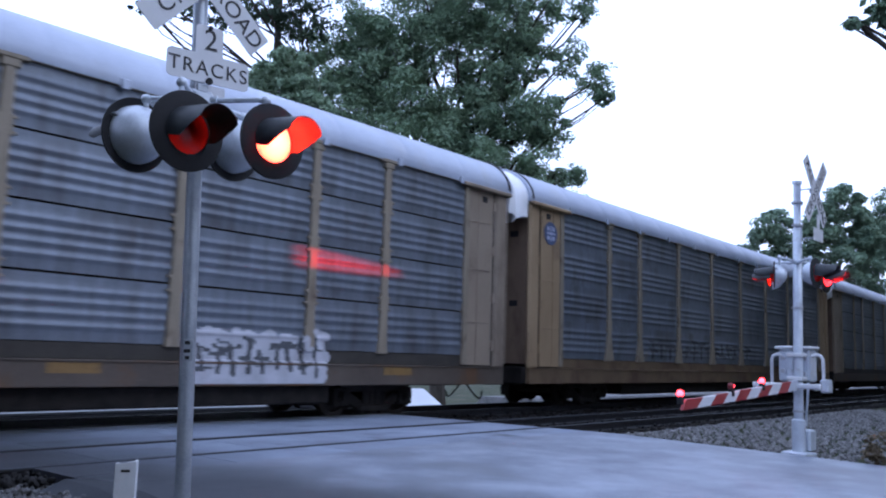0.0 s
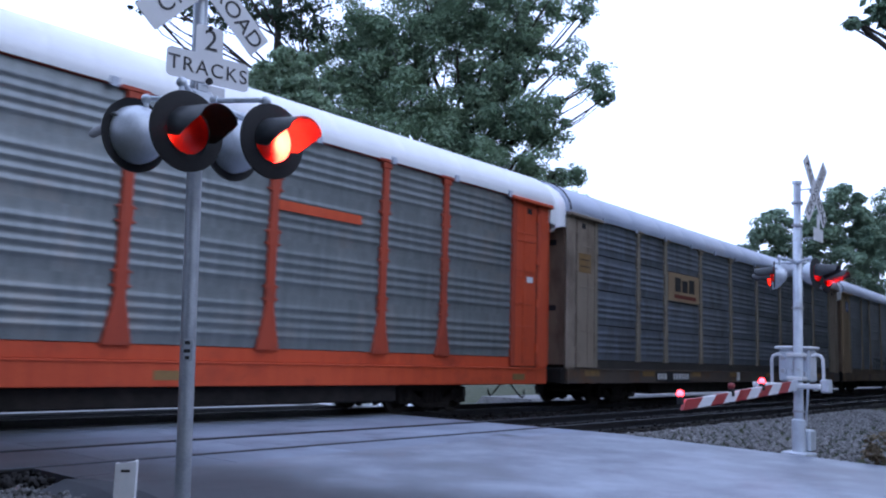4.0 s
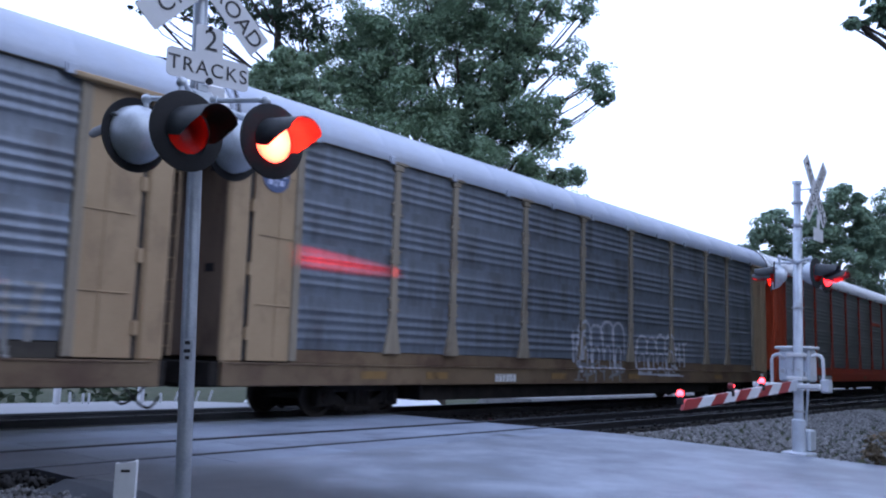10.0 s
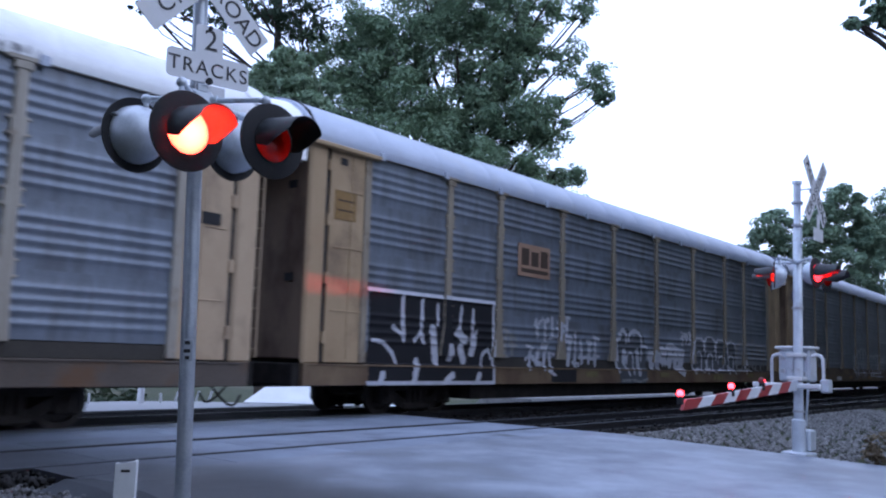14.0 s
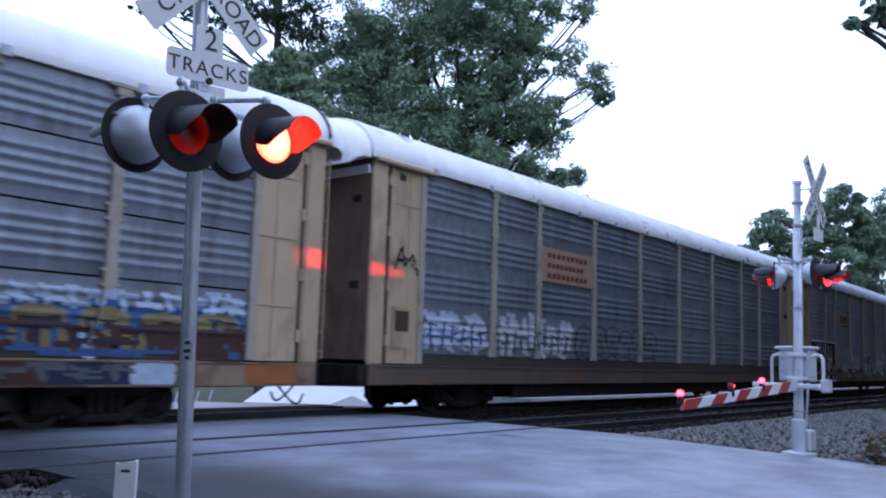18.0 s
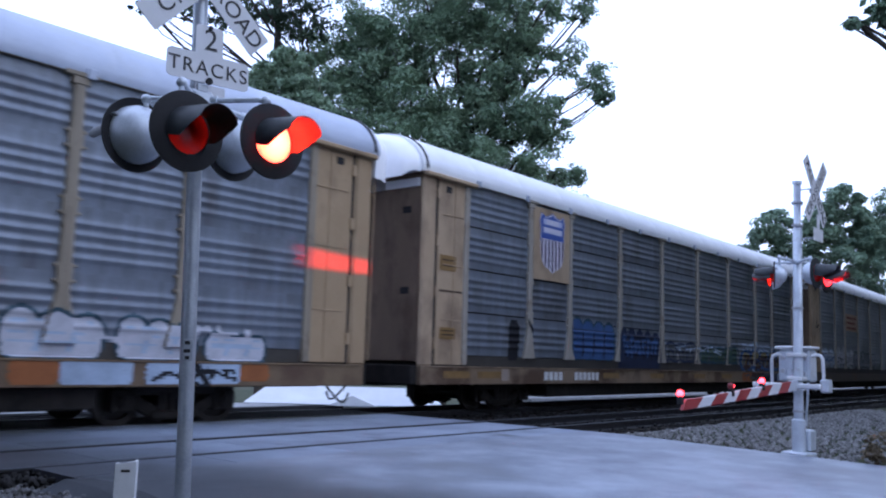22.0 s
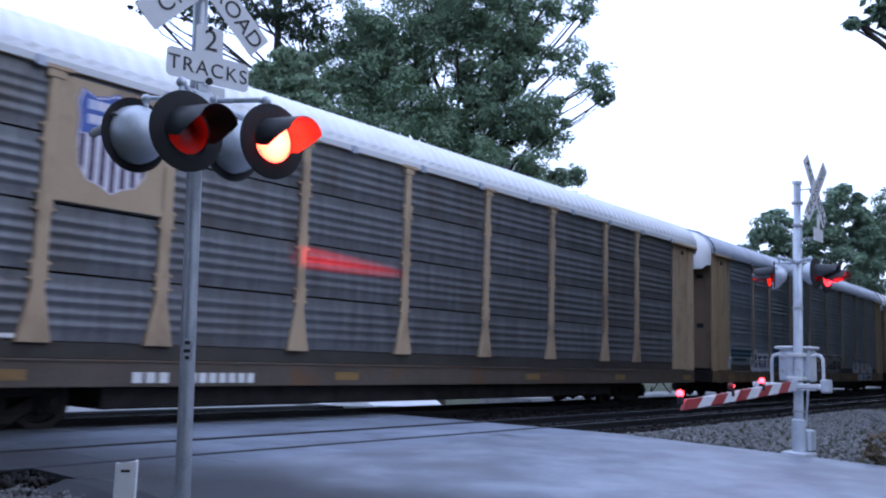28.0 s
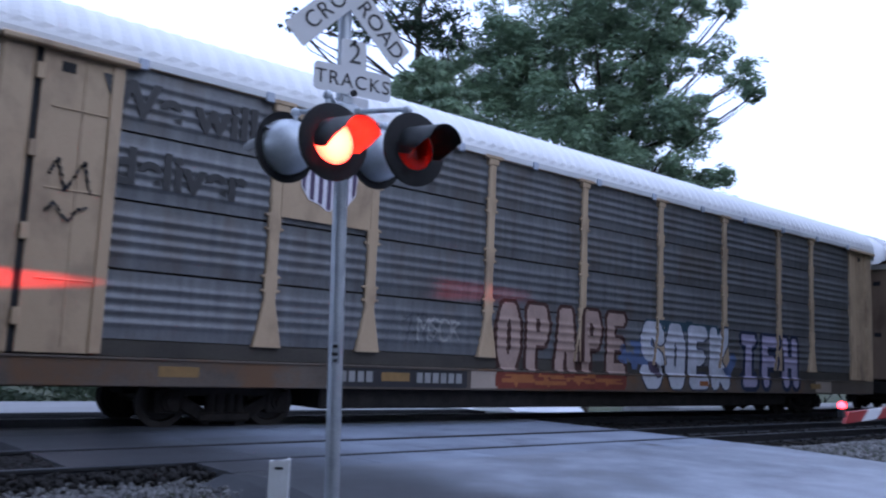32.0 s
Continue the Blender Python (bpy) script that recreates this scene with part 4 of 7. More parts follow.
def autorack(style, label):
    """A covered car carrier, 26 m long, facing +x; its near side faces -y."""
    k = dict(STYLE[style], low=5.12 if style in ("tan", "grey", "patched") else 4.72)
    car = new("autorack_car")
    tagged(car, label, "freight car", "train of car carriers")
    car.scale = (1.02, 1.0, 1.0)
    # deck and underframe
    part("deck", boxes((-12.7, 12.7, -1.5, 1.5, 0.98, 1.1), (-12.7, 12.7, -0.35, 0.35, 0.55, 0.98), bev=0.01), DARK_STEEL, car, "grimy black deck and centre sill")
    part("underframe", boxes((-7.6, 7.6, -1.38, 1.38, 0.28, 0.62), bev=0.03), DARK_STEEL, car, "grimy black underframe")
    for y in (-1, 1):
        part("side_sill", boxes((-12.75, 12.75, min(y * 1.6, y * 1.48), max(y * 1.6, y * 1.48), 0.62, 1.02), bev=0.012), k["sill"], car, "grimy side sill")
        part("sill_flange", boxes((-12.6, 12.6, min(y * 1.625, y * 1.605), max(y * 1.625, y * 1.605), 0.985, 1.02), bev=0.006), k["sill"], car)
        part("side_chord", boxes((-11.3, 11.3, min(y * 1.535, y * 1.45), max(y * 1.535, y * 1.45), 1.02, 1.262), bev=0.01), k["chord"], car)
        part("top_rail", boxes((-12.8, 12.8, min(y * 1.6, y * 1.5), max(y * 1.6, y * 1.5), 5.13, 5.2), bev=0.01), k["post"], car)
        for x in (-1, 1):
            xa, xb = sorted((x * 11.25, x * 12.27))
            lo, hi = sorted((y * 1.57, y * 1.5))
            part("end_panel", boxes((xa, xb, lo, hi, 1.05, 5.13)), k["end"], car, "painted end bay")
            lo, hi = sorted((y * 1.61, y * 1.5))
            part("end_post", boxes((x * 11.3 - 0.085, x * 11.3 + 0.085, lo, hi, 1.05, 5.129), bev=0.015), k["post"], car)
            lo, hi = sorted((y * 1.6, y * 1.48))
            xc, xd = sorted((x * 12.36, x * 12.8))
            part("door_edge", boxes((xc, xd, lo, hi, 1.0, 5.12), bev=0.05), k["end"], car, "rounded edge of the folding end door")
            lo, hi = sorted((y * 1.53, y * 1.47))
            xc, xd = sorted((x * 12.25, x * 12.4))
            part("door_gap", boxes((xc, xd, lo, hi, 1.05, 5.12)), BLACK, car)
            lo, hi = sorted((y * 1.72, y * 1.58))
            xc, xd = sorted((x * 11.05, x * 12.82))
            part("end_rail", boxes((xc, xd, lo, hi, 5.06, 5.15), bev=0.02), k["end"], car, "rail over the end bay")
            for z in ((2.0, 3.2, 4.3) if y < 0 else ()):
                part("end_rib", boxes((xa + 0.15, xb - 0.12, -1.59, -1.5705, z, z + 0.022), bev=0.006), k["end"], car)
    for x in (-1, 1):
        for y in (-1, 1):
            shared("door_seam", kit("door_seam" + k["end"].name, lambda: boxes((-0.009, 0.009, -0.012, 0.012, 1.12, 5.05), bev=0.004), k["end"]), car, pose(x * 11.72, y * 1.573, 0))
            for z in (1.5, 2.6, 3.7, 4.75):
                shared("hinge", kit("hinge" + k["end"].name, lambda: boxes((-0.05, 0.05, -0.025, 0.025, -0.11, 0.11), bev=0.008), k["end"]), car, pose(x * 12.3, y * 1.585, z))
        shared("lift_slot", kit("lift_slot", lambda: boxes((-0.09, 0.09, -0.004, 0.004, -0.07, 0.07)), BLACK), car, pose(x * 11.95, -1.574, 4.88))
        for z in (2.6, 4.35):
            for y in (-1.1, 1.1):
                shared("end_slot", kit("end_slot", lambda: boxes((-0.004, 0.004, -0.12, 0.12, -0.075, 0.075)), BLACK), car, pose(x * 12.776, y, z))
        if not k["clean_roof"]:
            shared("roof_seam", kit("roof_seam", roof_seam_bm, BLACK), car, pose(x * 12.78, 0, 0), "dark strip over the roof")
    for x in POSTS:
        shared("post", post_mesh(k["post"], k["flare"]), car, pose(x, -SIDE - 0.0, 0))
        shared("post", post_mesh(k["post"], k["flare"]), car, pose(x, SIDE, 0, 0, 0, 180))
    for a, b in BAYS:
        for j, z in enumerate(ROW_Z):
            h = PANEL_H if k["split"] or j == 3 else ROW_Z[1] - ROW_Z[0]
            shared("panel", panel_mesh(b - a, k["panel"], h), car, pose((a + b) / 2, -SIDE, z))
        shared("panel", panel_mesh(b - a, k["panel"], 3.86), car, pose((a + b) / 2, SIDE, 1.27, 0, 0, 180))
    for z in (2.2, 3.6):
        shared("inner_deck", kit("inner_deck", lambda: boxes((-12.4, 12.4, -1.44, 1.44, 0, 0.06)), DARK_STEEL), car, pose(0, 0, z), "dark deck inside")
    # sheets added behind the panels; their black stands for the shaded inside
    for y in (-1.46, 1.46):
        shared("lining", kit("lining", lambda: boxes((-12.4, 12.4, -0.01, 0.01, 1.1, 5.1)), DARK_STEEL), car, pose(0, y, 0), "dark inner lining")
    for i in range(12):
        shared("eave_bracket", kit("eave_bracket", lambda: boxes((-0.07, 0.07, -1.685, -1.64, 5.08, 5.24), bev=0.01), ROOF), car, pose(-11 + 2 * i, 0, 0))
    shared("roof", kit("roof_" + k["roof"].name + style[:3], lambda: roof_bm(style == "tan"), k["roof"], style != "tan"), car, None, "arched corrugated roof")
    for d in (0, 180):
        m = pose(0, 0, 0, 0, 0, d)
        for nm, spec in (("end_door_a", (12.6, 12.77, -1.47, -0.01, 1.1, 5.2)), ("end_door_b", (12.64, 12.77, 0.01, 1.47, 1.1, 5.2))):
            mat = ORANGE if k["end"] is ORANGE else END_RUST
            shared("end_door", kit(nm + mat.name, lambda: boxes(spec, bev=0.015), mat), car, m, "folding end door")
        shared("end_cap", kit("end_cap" + ("_short" if k["low"] > 5 else ""), lambda: end_cap_bm(k["low"]), CAP_WHITE, True), car, m @ pose(12.88, 0, 0), "white curved cap over the end doors")
        if k["low"] > 5:
            shared("door_header", kit("door_header", lambda: boxes((12.77, 12.83, -1.46, 1.46, 4.84, 5.02), bev=0.01), CAP_WHITE), car, m, "white header over the end doors")
        shared("end_beam", kit("end_beam", lambda: boxes((12.72, 12.92, -1.5, 1.5, 0.62, 1.02), bev=0.02), DARK_STEEL), car, m)
        shared("coupler", kit("coupler", coupler_bm, DARK_STEEL), car, m @ pose(13.3, 0, 0), "dark cast coupler")
        shared("brake_hose", kit("brake_hose", hose_bm, BLACK), car, m @ pose(12.9, 0, 0), "black rubber hose")
        shared("ladder", kit("ladder_" + k["end"].name, ladder_bm, k["end"]), car, m @ pose(12.96, -1.28, 0))
        for y in (-1, 1):
            shared("truck_frame", kit("truck_frame", side_frame_bm, DARK_STEEL), car, m @ pose(9.1, y * 0.98, 0, 0, 0, 0 if y < 0 else 180), "cast steel truck side frame")
        shared("brake_gear", kit("brake_gear", brake_gear_bm, DARK_STEEL), car, m @ pose(9.1, 0, 0), "black brake beams and levers")
        shared("bolster", kit("bolster", lambda: boxes((-0.2, 0.2, -1.0, 1.0, 0.3, 0.6), bev=0.02), DARK_STEEL), car, m @ pose(9.1, 0, 0))
    axles = []
    for x in (-10.0, -8.2, 8.2, 10.0):
        ax = new("wheelset", kit("axle", axle_bm, WHEEL_STEEL))
        ax.parent = car
        for y, d in ((-0.75, 0), (0.75, 180)):
            shared("wheel", kit("wheel", wheel_bm, WHEEL_STEEL, True), ax, pose(0, y, 0, 0, 0, d), "worn steel wheel")
        axles.append((ax, x))
    return car, axles


def axle_bm():
    bm = bmesh.new()
    tube(bm, (0, -0.95, 0), (0, 0.95, 0), 0.075, n=10)
    return bm


def shield(parent, x0, x1, z0, z1):
    """A heraldic shield on a tan board: blue head over upright stripes."""
    board = part("logo_board", boxes((x0, x1, -1.617, -1.6, z0, z1), bev=0.004), TAN, parent, "tan board with a heraldic shield")
    cx, w = (x0 + x1) / 2, (x1 - x0) * 0.34
    zt, zb = z1 - 0.13, z0 + 0.24
    outl = [(-0.9, 1.0), (-0.55, 0.94), (-0.25, 0.97), (0, 1.02), (0.25, 0.97), (0.55, 0.94), (0.9, 1.0), (1.0, 0.86), (0.93, 0.7), (0.96, 0.45), (0.9, 0.22), (0.65, 0.08), (0.3, 0.04),
            (0, -0.03), (-0.3, 0.04), (-0.65, 0.08), (-0.9, 0.22), (-0.96, 0.45), (-0.93, 0.7), (-1.0, 0.86)]

    def plate(f, y, mat, lo=-1, hi=2, ulo=-2, uhi=2, name="shield"):
        bm = bmesh.new()
        pts = [(cx + w * u * f, y, zb + (zt - zb) * (0.5 + (v - 0.5) * f)) for u, v in outl]
        fr = [bm.verts.new(p) for p in pts]
        bm.faces.new(fr)
        cuts = [((0, 0, zb + (zt - zb) * lo), (0, 0, -1)), ((0, 0, zb + (zt - zb) * hi), (0, 0, 1)),
                ((cx + w * ulo, 0, 0), (-1, 0, 0)), ((cx + w * uhi, 0, 0), (1, 0, 0))]
        for co, no in cuts:
            bmesh.ops.bisect_plane(bm, geom=bm.verts[:] + bm.edges[:] + bm.faces[:], plane_co=co, plane_no=no, clear_outer=True)
        r = bmesh.ops.extrude_face_region(bm, geom=bm.faces[:])
        bmesh.ops.translate(bm, vec=(0, -0.003, 0), verts=[v for v in r["geom"] if isinstance(v, bmesh.types.BMVert)])
        part(name, bm, mat, board)

    plate(1.03, -1.6175, BLUE, lo=0.5, name="shield_rim")
    plate(1.0, -1.621, SHIELD_WHITE)
    plate(0.97, -1.6245, BLUE, lo=0.56, name="shield_head")
    for z in (0.66, 0.81):
        plate(0.97, -1.628, SHIELD_PALE, lo=z, hi=z + 0.1, ulo=-0.76, uhi=0.76, name="shield_band")
    for i in range(7):
        u = -0.84 + 0.28 * i
        plate(0.97, -1.6245, SHIELD_RED, hi=0.55, ulo=u - 0.07, uhi=u + 0.07, name="shield_stripe")
    for z, n, ww in ((0.86, 5, 0.5), (0.72, 7, 0.68)):    # a brand word, as plain bars
        for i in range(n):
            a = cx - w * ww + 2 * w * ww * i / n
            zz = zb + (zt - zb) * z
            part("logo_bar", boxes((a, a + 2 * w * ww / n * 0.72, -1.6345, -1.6315, zz - 0.055, zz + 0.055)), SHIELD_WHITE, board)
    return board


# the cars in their order, front to back, with what is painted on each
CARS = []


def add_car(style, label):
    car, axles = autorack(style, label)
    k = len(CARS)
    CARS.append((car, axles, (GAPS[k] + GAPS[k + 1]) / 2 + AHEAD[k]))
    return car


def strips(car, xs, w=0.7, z=0.8, mat=None):
    """Dull yellow reflector strips on the sill."""
    for x in xs:
        sheet("reflector_strip", car, x, x + w, z, z + 0.15, mat or YELLOW, y=-1.6005, t=0.005)


def build_train():
    add_car("brown", "grimy tan car carrier near the head of the train")
    add_car("yellow", "grimy tan and grey car carrier near the head")
    car = add_car("khaki", "car carrier with tan ends and a blue round emblem")
    emblem(car, -11.85, 4.45)
    paint("graffiti", worn(-6.3, 2.3, 1.3, 2.0, "dusk", 3, 14, 0.08), car, "faded grey graffiti")
    paint("graffiti", block(-6.55, -6.3, 1.3, 1.6, "grey"), car, "small pale patch")

    car = add_car("yellow", "grimy car carrier with a dark brand panel and white graffiti")
    sheet("brand_panel", car, -6.7, -4.3, 3.24, 4.16, TAN_DARK, y=-1.592, label="tan board with dark brown brand shapes")
    for i in range(3):
        part("brand_shape", ring_letter(i, -6.2 + 0.54 * i, 3.56, 0.5, 0.46), LETTER, car)
    sheet("brand_bar", car, -6.25, -4.55, 3.34, 3.46, SPRAY["red"], y=-1.606, t=0.004)
    placard(car, -12.2, -11.58, 3.6, 4.12)
    sheet("stencil_ground", car, -7.6, -5.1, 0.66, 0.97, LETTER, y=-1.6003, t=0.004)
    bars(car, -7.52, -6.85, 0.73, 0.91, 4, PLATE_WHITE)
    bars(car, -6.41, -5.17, 0.73, 0.91, 6, PLATE_WHITE)
    strips(car, (-11.9, -8.5, -5.0, -1.6, 2.2, 8.8), 0.8, 0.82)
    sheet("sill_label", car, -0.9, -0.62, 0.69, 0.98, PLATE_WHITE, y=-1.6006, t=0.005)
    paint("graffiti", block(4.3, 7.3, 0.66, 1.3, "white") + worn(4.3, 7.3, 0.9, 1.66, "white", 5, 8, 0.13) + worn(4.5, 7.2, 0.75, 1.45, "dusk", 6, 9, 0.05), car, "white graffiti sprayed over sill and lower panels", over=True)

    car = add_car("orange", "bright orange car carrier with greenish grey panels")
    sheet("stencil_ground", car, -6.85, -4.4, 0.66, 0.92, LETTER, y=-1.6003, t=0.004, label="black ground behind white stencils")
    bars(car, -6.7, -5.75, 0.71, 0.87, 4, PLATE_WHITE)
    bars(car, -5.5, -4.5, 0.71, 0.87, 6, PLATE_WHITE)
    sheet("warning_plate", car, 4.2, 6.2, 3.72, 3.9, ORANGE, y=-1.6, label="small orange plate")
    sheet("door_label", car, 11.85, 12.1, 3.1, 3.24, PLATE_WHITE, y=-1.58)
    strips(car, (-11.4, -9.0, 2.0, 11.3), 0.5, 0.72)
    for x in (-11.76, 11.76):
        for z in (1.75, 2.55, 3.35, 4.1):
            sheet("end_rib", car, x - 0.36, x + 0.4, z, z + 0.035, ORANGE, y=-1.57, t=0.02)

    car = add_car("khaki", "tan and grey car carrier with two white scrawled tags")
    emblem(car, -11.85, 4.3)
    paint("graffiti", throw_up(-1.55, 0.95, 0.95, 2.35, 4, None, "white", 0.04, 8) + worn(-1.85, 0.9, 0.64, 1.25, "grey", 9, 6, 0.06) + worn(-1.95, -1.3, 1.0, 2.15, "white", 10, 2, 0.06), car, "tall white graffiti scrawl", over=True)
    paint("graffiti", throw_up(1.8, 4.3, 0.95, 2.1, 4, None, "white", 0.04, 12) + worn(4.2, 5.3, 0.95, 1.95, "white", 13, 3, 0.06) + [([(1.8, 0.9), (4.9, 0.84)], 0.035, "white", None, 0)], car, "white graffiti scrawl", over=True)
    bars(car, -5.3, -4.45, 0.68, 0.86, 6, PLATE_WHITE)
    strips(car, (-9.6, -7.7, -2.9, 1.2, 7.5), 0.7, 0.74)
    sheet("sill_label", car, 12.0, 12.3, 0.78, 0.95, PLATE_WHITE, y=-1.606, t=0.005)

    car = add_car("brown", "tan car carrier covered in large black and white graffiti")
    sheet("brand_panel", car, -6.15, -4.75, 3.25, 4.05, ORANGE_SIGN, y=-1.592, label="faded orange board with brown brand shapes")
    for i in range(3):
        part("brand_shape", ring_letter(i, -6.02 + 0.42 * i, 3.52, 0.38, 0.42), BROWN, car)
    sheet("brand_bar", car, -6.02, -4.85, 3.34, 3.44, BROWN, y=-1.606, t=0.004)
    placard(car, -12.15, -11.6, 3.75, 4.3)
    paint("graffiti", drips(-11.15, -7.05, 0.64, 2.5), car, "huge black and white graffiti block", over=True)
    paint("graffiti", worn(-6.75, -6.15, 1.25, 1.95, "grey", 31, 2, 0.06) + worn(-5.75, -4.45, 0.92, 1.6, "white", 32, 4, 0.07) + worn(-5.4, -3.7, 1.62, 2.4, "white", 33, 5, 0.055) + worn(-3.95, -2.2, 0.9, 2.1, "white", 34, 5, 0.08), car, "white graffiti letters", over=True)
    paint("graffiti", [([(-0.55, 0.9), (-0.6, 1.7)], 0.5, "dusk", None, 0), ([(0.25, 0.9), (0.2, 1.7)], 0.42, "dusk", None, 0)]
          + [([(-0.95, 2.05), (-1.2, 1.75), (-1.25, 1.3), (-1.05, 0.95)], 0.06, "white", None, 0), (arch(-0.95, -0.6, 2.0, 2.15, 0.1, 0.2), 0.05, "white", None, 0), (arch(-0.45, 0.35, 1.9, 2.15, 0.05, 0.6), 0.05, "white", None, 0), ([(0.35, 1.75), (0.75, 1.7)], 0.045, "white", None, 0),
             ([(-0.72, 1.5), (-0.72, 1.25)], 0.12, "white", None, 0), ([(-0.72, 1.2), (-0.4, 0.85)], 0.04, "white", None, 0), ([(0.08, 1.55), (0.2, 0.9)], 0.1, "white", None, 0), (arch(-0.55, -0.15, 1.3, 1.5, 0.1, 0.4), 0.04, "white", None, 0),
             ([(-0.9, 0.68), (-0.3, 0.72), (0.2, 0.66), (0.7, 0.74)], 0.035, "grey", None, 0)]
          + worn(0.85, 2.0, 0.95, 1.75, "white", 36, 3, 0.16) + worn(2.1, 3.3, 0.9, 1.9, "white", 37, 3, 0.17), car, "bubble graffiti outlined in white over dark fill", over=True)
    paint("graffiti", throw_up(4.1, 7.9, 0.95, 2.25, 4, "dusk", "white", 0.042, 38) + throw_up(8.0, 9.4, 1.0, 2.15, 2, None, "grey", 0.05, 40) + worn(3.1, 4.0, 1.75, 2.3, "white", 41, 3, 0.06) + worn(9.5, 10.9, 1.0, 2.4, "grey", 39, 5, 0.06), car, "round-topped graffiti outlined in white", over=True)
    sheet("stencil_ground", car, -4.6, -3.4, 0.66, 0.98, LETTER, y=-1.6003, t=0.004)
    bars(car, 5.7, 6.6, 0.72, 0.9, 3, SPRAY["yellow"])
    strips(car, (-2.9, 1.6, 9.0), 0.6, 0.8, SPRAY["yellow"])

    car = add_car("patched", "grey panelled car carrier with flaking white roof and pale graffiti")
    sheet("notice_panel", car, -6.78, -4.25, 3.2, 4.08, ORANGE_SIGN, y=-1.592, label="faded orange notice board with unreadable lines")
    for i in range(3):
        bars(car, -6.5, -4.5 - 0.2 * (i == 1), 3.3 + 0.26 * i, 3.43 + 0.26 * i, 9, SPRAY["red"], y=-1.605, name="notice_line")
    paint("graffiti", worn(-11.2, -8.95, 1.28, 2.2, "pale", 41, 8, 0.12) + worn(-11.1, -9.0, 1.3, 2.1, "white", 42, 9, 0.05) + worn(-11.1, -9.0, 1.35, 2.0, "blue", 47, 6, 0.05), car, "pale blue graffiti letters")
    paint("graffiti", worn(-8.5, -6.95, 1.28, 2.4, "white", 43, 5, 0.12) + worn(-6.85, -5.3, 1.28, 2.35, "white", 45, 5, 0.12) + worn(-8.4, -5.4, 1.35, 1.9, "dusk", 46, 9, 0.05), car, "white graffiti letters", over=True)
    paint("graffiti", throw_up(-5.0, -0.3, 1.3, 2.2, 6, None, "dusk", 0.045, 44, "grey"), car, "faint grey graffiti")
    paint("graffiti", [([(-12.15, 2.95), (-11.95, 3.45), (-11.85, 3.05), (-11.6, 3.3), (-11.45, 2.9)], 0.022, "black", None, 0), ([(-12.2, 3.1), (-11.8, 3.2), (-11.5, 3.0)], 0.018, "black", None, 0)], car, "thin dark scrawl on the end panel", proud=0.045)
    sheet("door_box", car, -12.15, -11.6, 1.35, 2.2, TAN, y=-1.572, t=0.03, label="recessed box on the end bay")
    sheet("door_vent", car, -12.08, -11.67, 1.7, 2.12, BROWN, y=-1.603, t=0.004)
    for z in (3.25, 4.45):
        sheet("door_vent", car, 11.7, 12.05, z, z + 0.2, BLACK, y=-1.578)

    car = add_car("grey", "car carrier with heraldic shield and blue graffiti")
    shield(car, -8.66, -6.96, 3.22, 5.06)
    paint("graffiti", bumps(-6.75, -4.45, 1.28, 2.34, 4, "blue", "teal", "navy"), car, "blue graffiti block", over=True)
    paint("graffiti", block(-4.2, -1.5, 1.06, 2.05, "navy") + bumps(-4.15, -1.55, 1.25, 2.25, 5, "navy", None, "black") + worn(-4.0, -1.7, 1.35, 2.0, "blue", 52, 9, 0.07), car, "dark blue graffiti block", over=True)
    paint("graffiti", [([(-9.4, 1.35), (-9.38, 1.95)], 0.22, "black", None, 0), ([(-8.85, 2.15), (-8.65, 1.9)], 0.05, "black", None, 0)], car, "black painted patch", over=True)
    paint("graffiti", throw_up(-1.1, 1.2, 1.28, 1.95, 3, "dusk", "navy", 0.04, 53, "grey") + throw_up(1.5, 5.0, 1.28, 1.9, 5, "green", "teal", 0.04, 56, "dusk") + worn(-0.4, 3.4, 1.6, 1.85, "pale", 59, 5, 0.04), car, "dark green graffiti", over=True)
    paint("graffiti", throw_up(5.4, 11.1, 1.1, 1.9, 6, "yellow", "blue", 0.06, 54, "pale") + worn(5.4, 11.1, 1.72, 2.15, "pale", 57, 15, 0.07) + worn(5.6, 11.6, 1.12, 1.6, "brown", 58, 10, 0.09) + worn(6.0, 11.0, 1.2, 1.7, "navy", 60, 7, 0.04) + worn(9.6, 11.2, 1.05, 1.55, "brown", 62, 4, 0.16), car, "olive and blue graffiti with pale edges", over=True)
    paint("graffiti", block(5.3, 6.4, 0.66, 1.0, "orange") + block(6.3, 7.2, 0.64, 1.02, "brown") + block(7.1, 8.0, 0.66, 1.0, "brown") + block(7.9, 9.2, 0.64, 1.0, "navy") + block(9.15, 9.9, 0.64, 1.01, "pale") + block(11.2, 12.3, 0.66, 1.0, "orange") + worn(5.5, 9.2, 0.68, 0.98, "dusk", 55, 7, 0.05), car, "patches of many colours sprayed on the sill")
    bars(car, -8.1, -7.2, 0.71, 0.92, 4, PLATE_WHITE)
    bars(car, -6.65, -5.33, 0.71, 0.92, 6, PLATE_WHITE)
    placard(car, -12.2, -11.65, 3.08, 3.42)
    placard(car, -12.15, -11.62, 1.6, 1.85)
    sheet("door_notch", car, -12.2, -11.4, 2.62, 2.66, BROWN, y=-1.572, t=0.006)
    sheet("reflector_strip", car, -9.9, -9.6, 0.7, 0.98, PINK_PLATE, y=-1.606, t=0.005)
    strips(car, (-12.0, -10.8, -5.1, -2.2, 1.0, 3.4), 0.9, 0.76)

    car = add_car("brown", "grimy car carrier with a row of block graffiti")
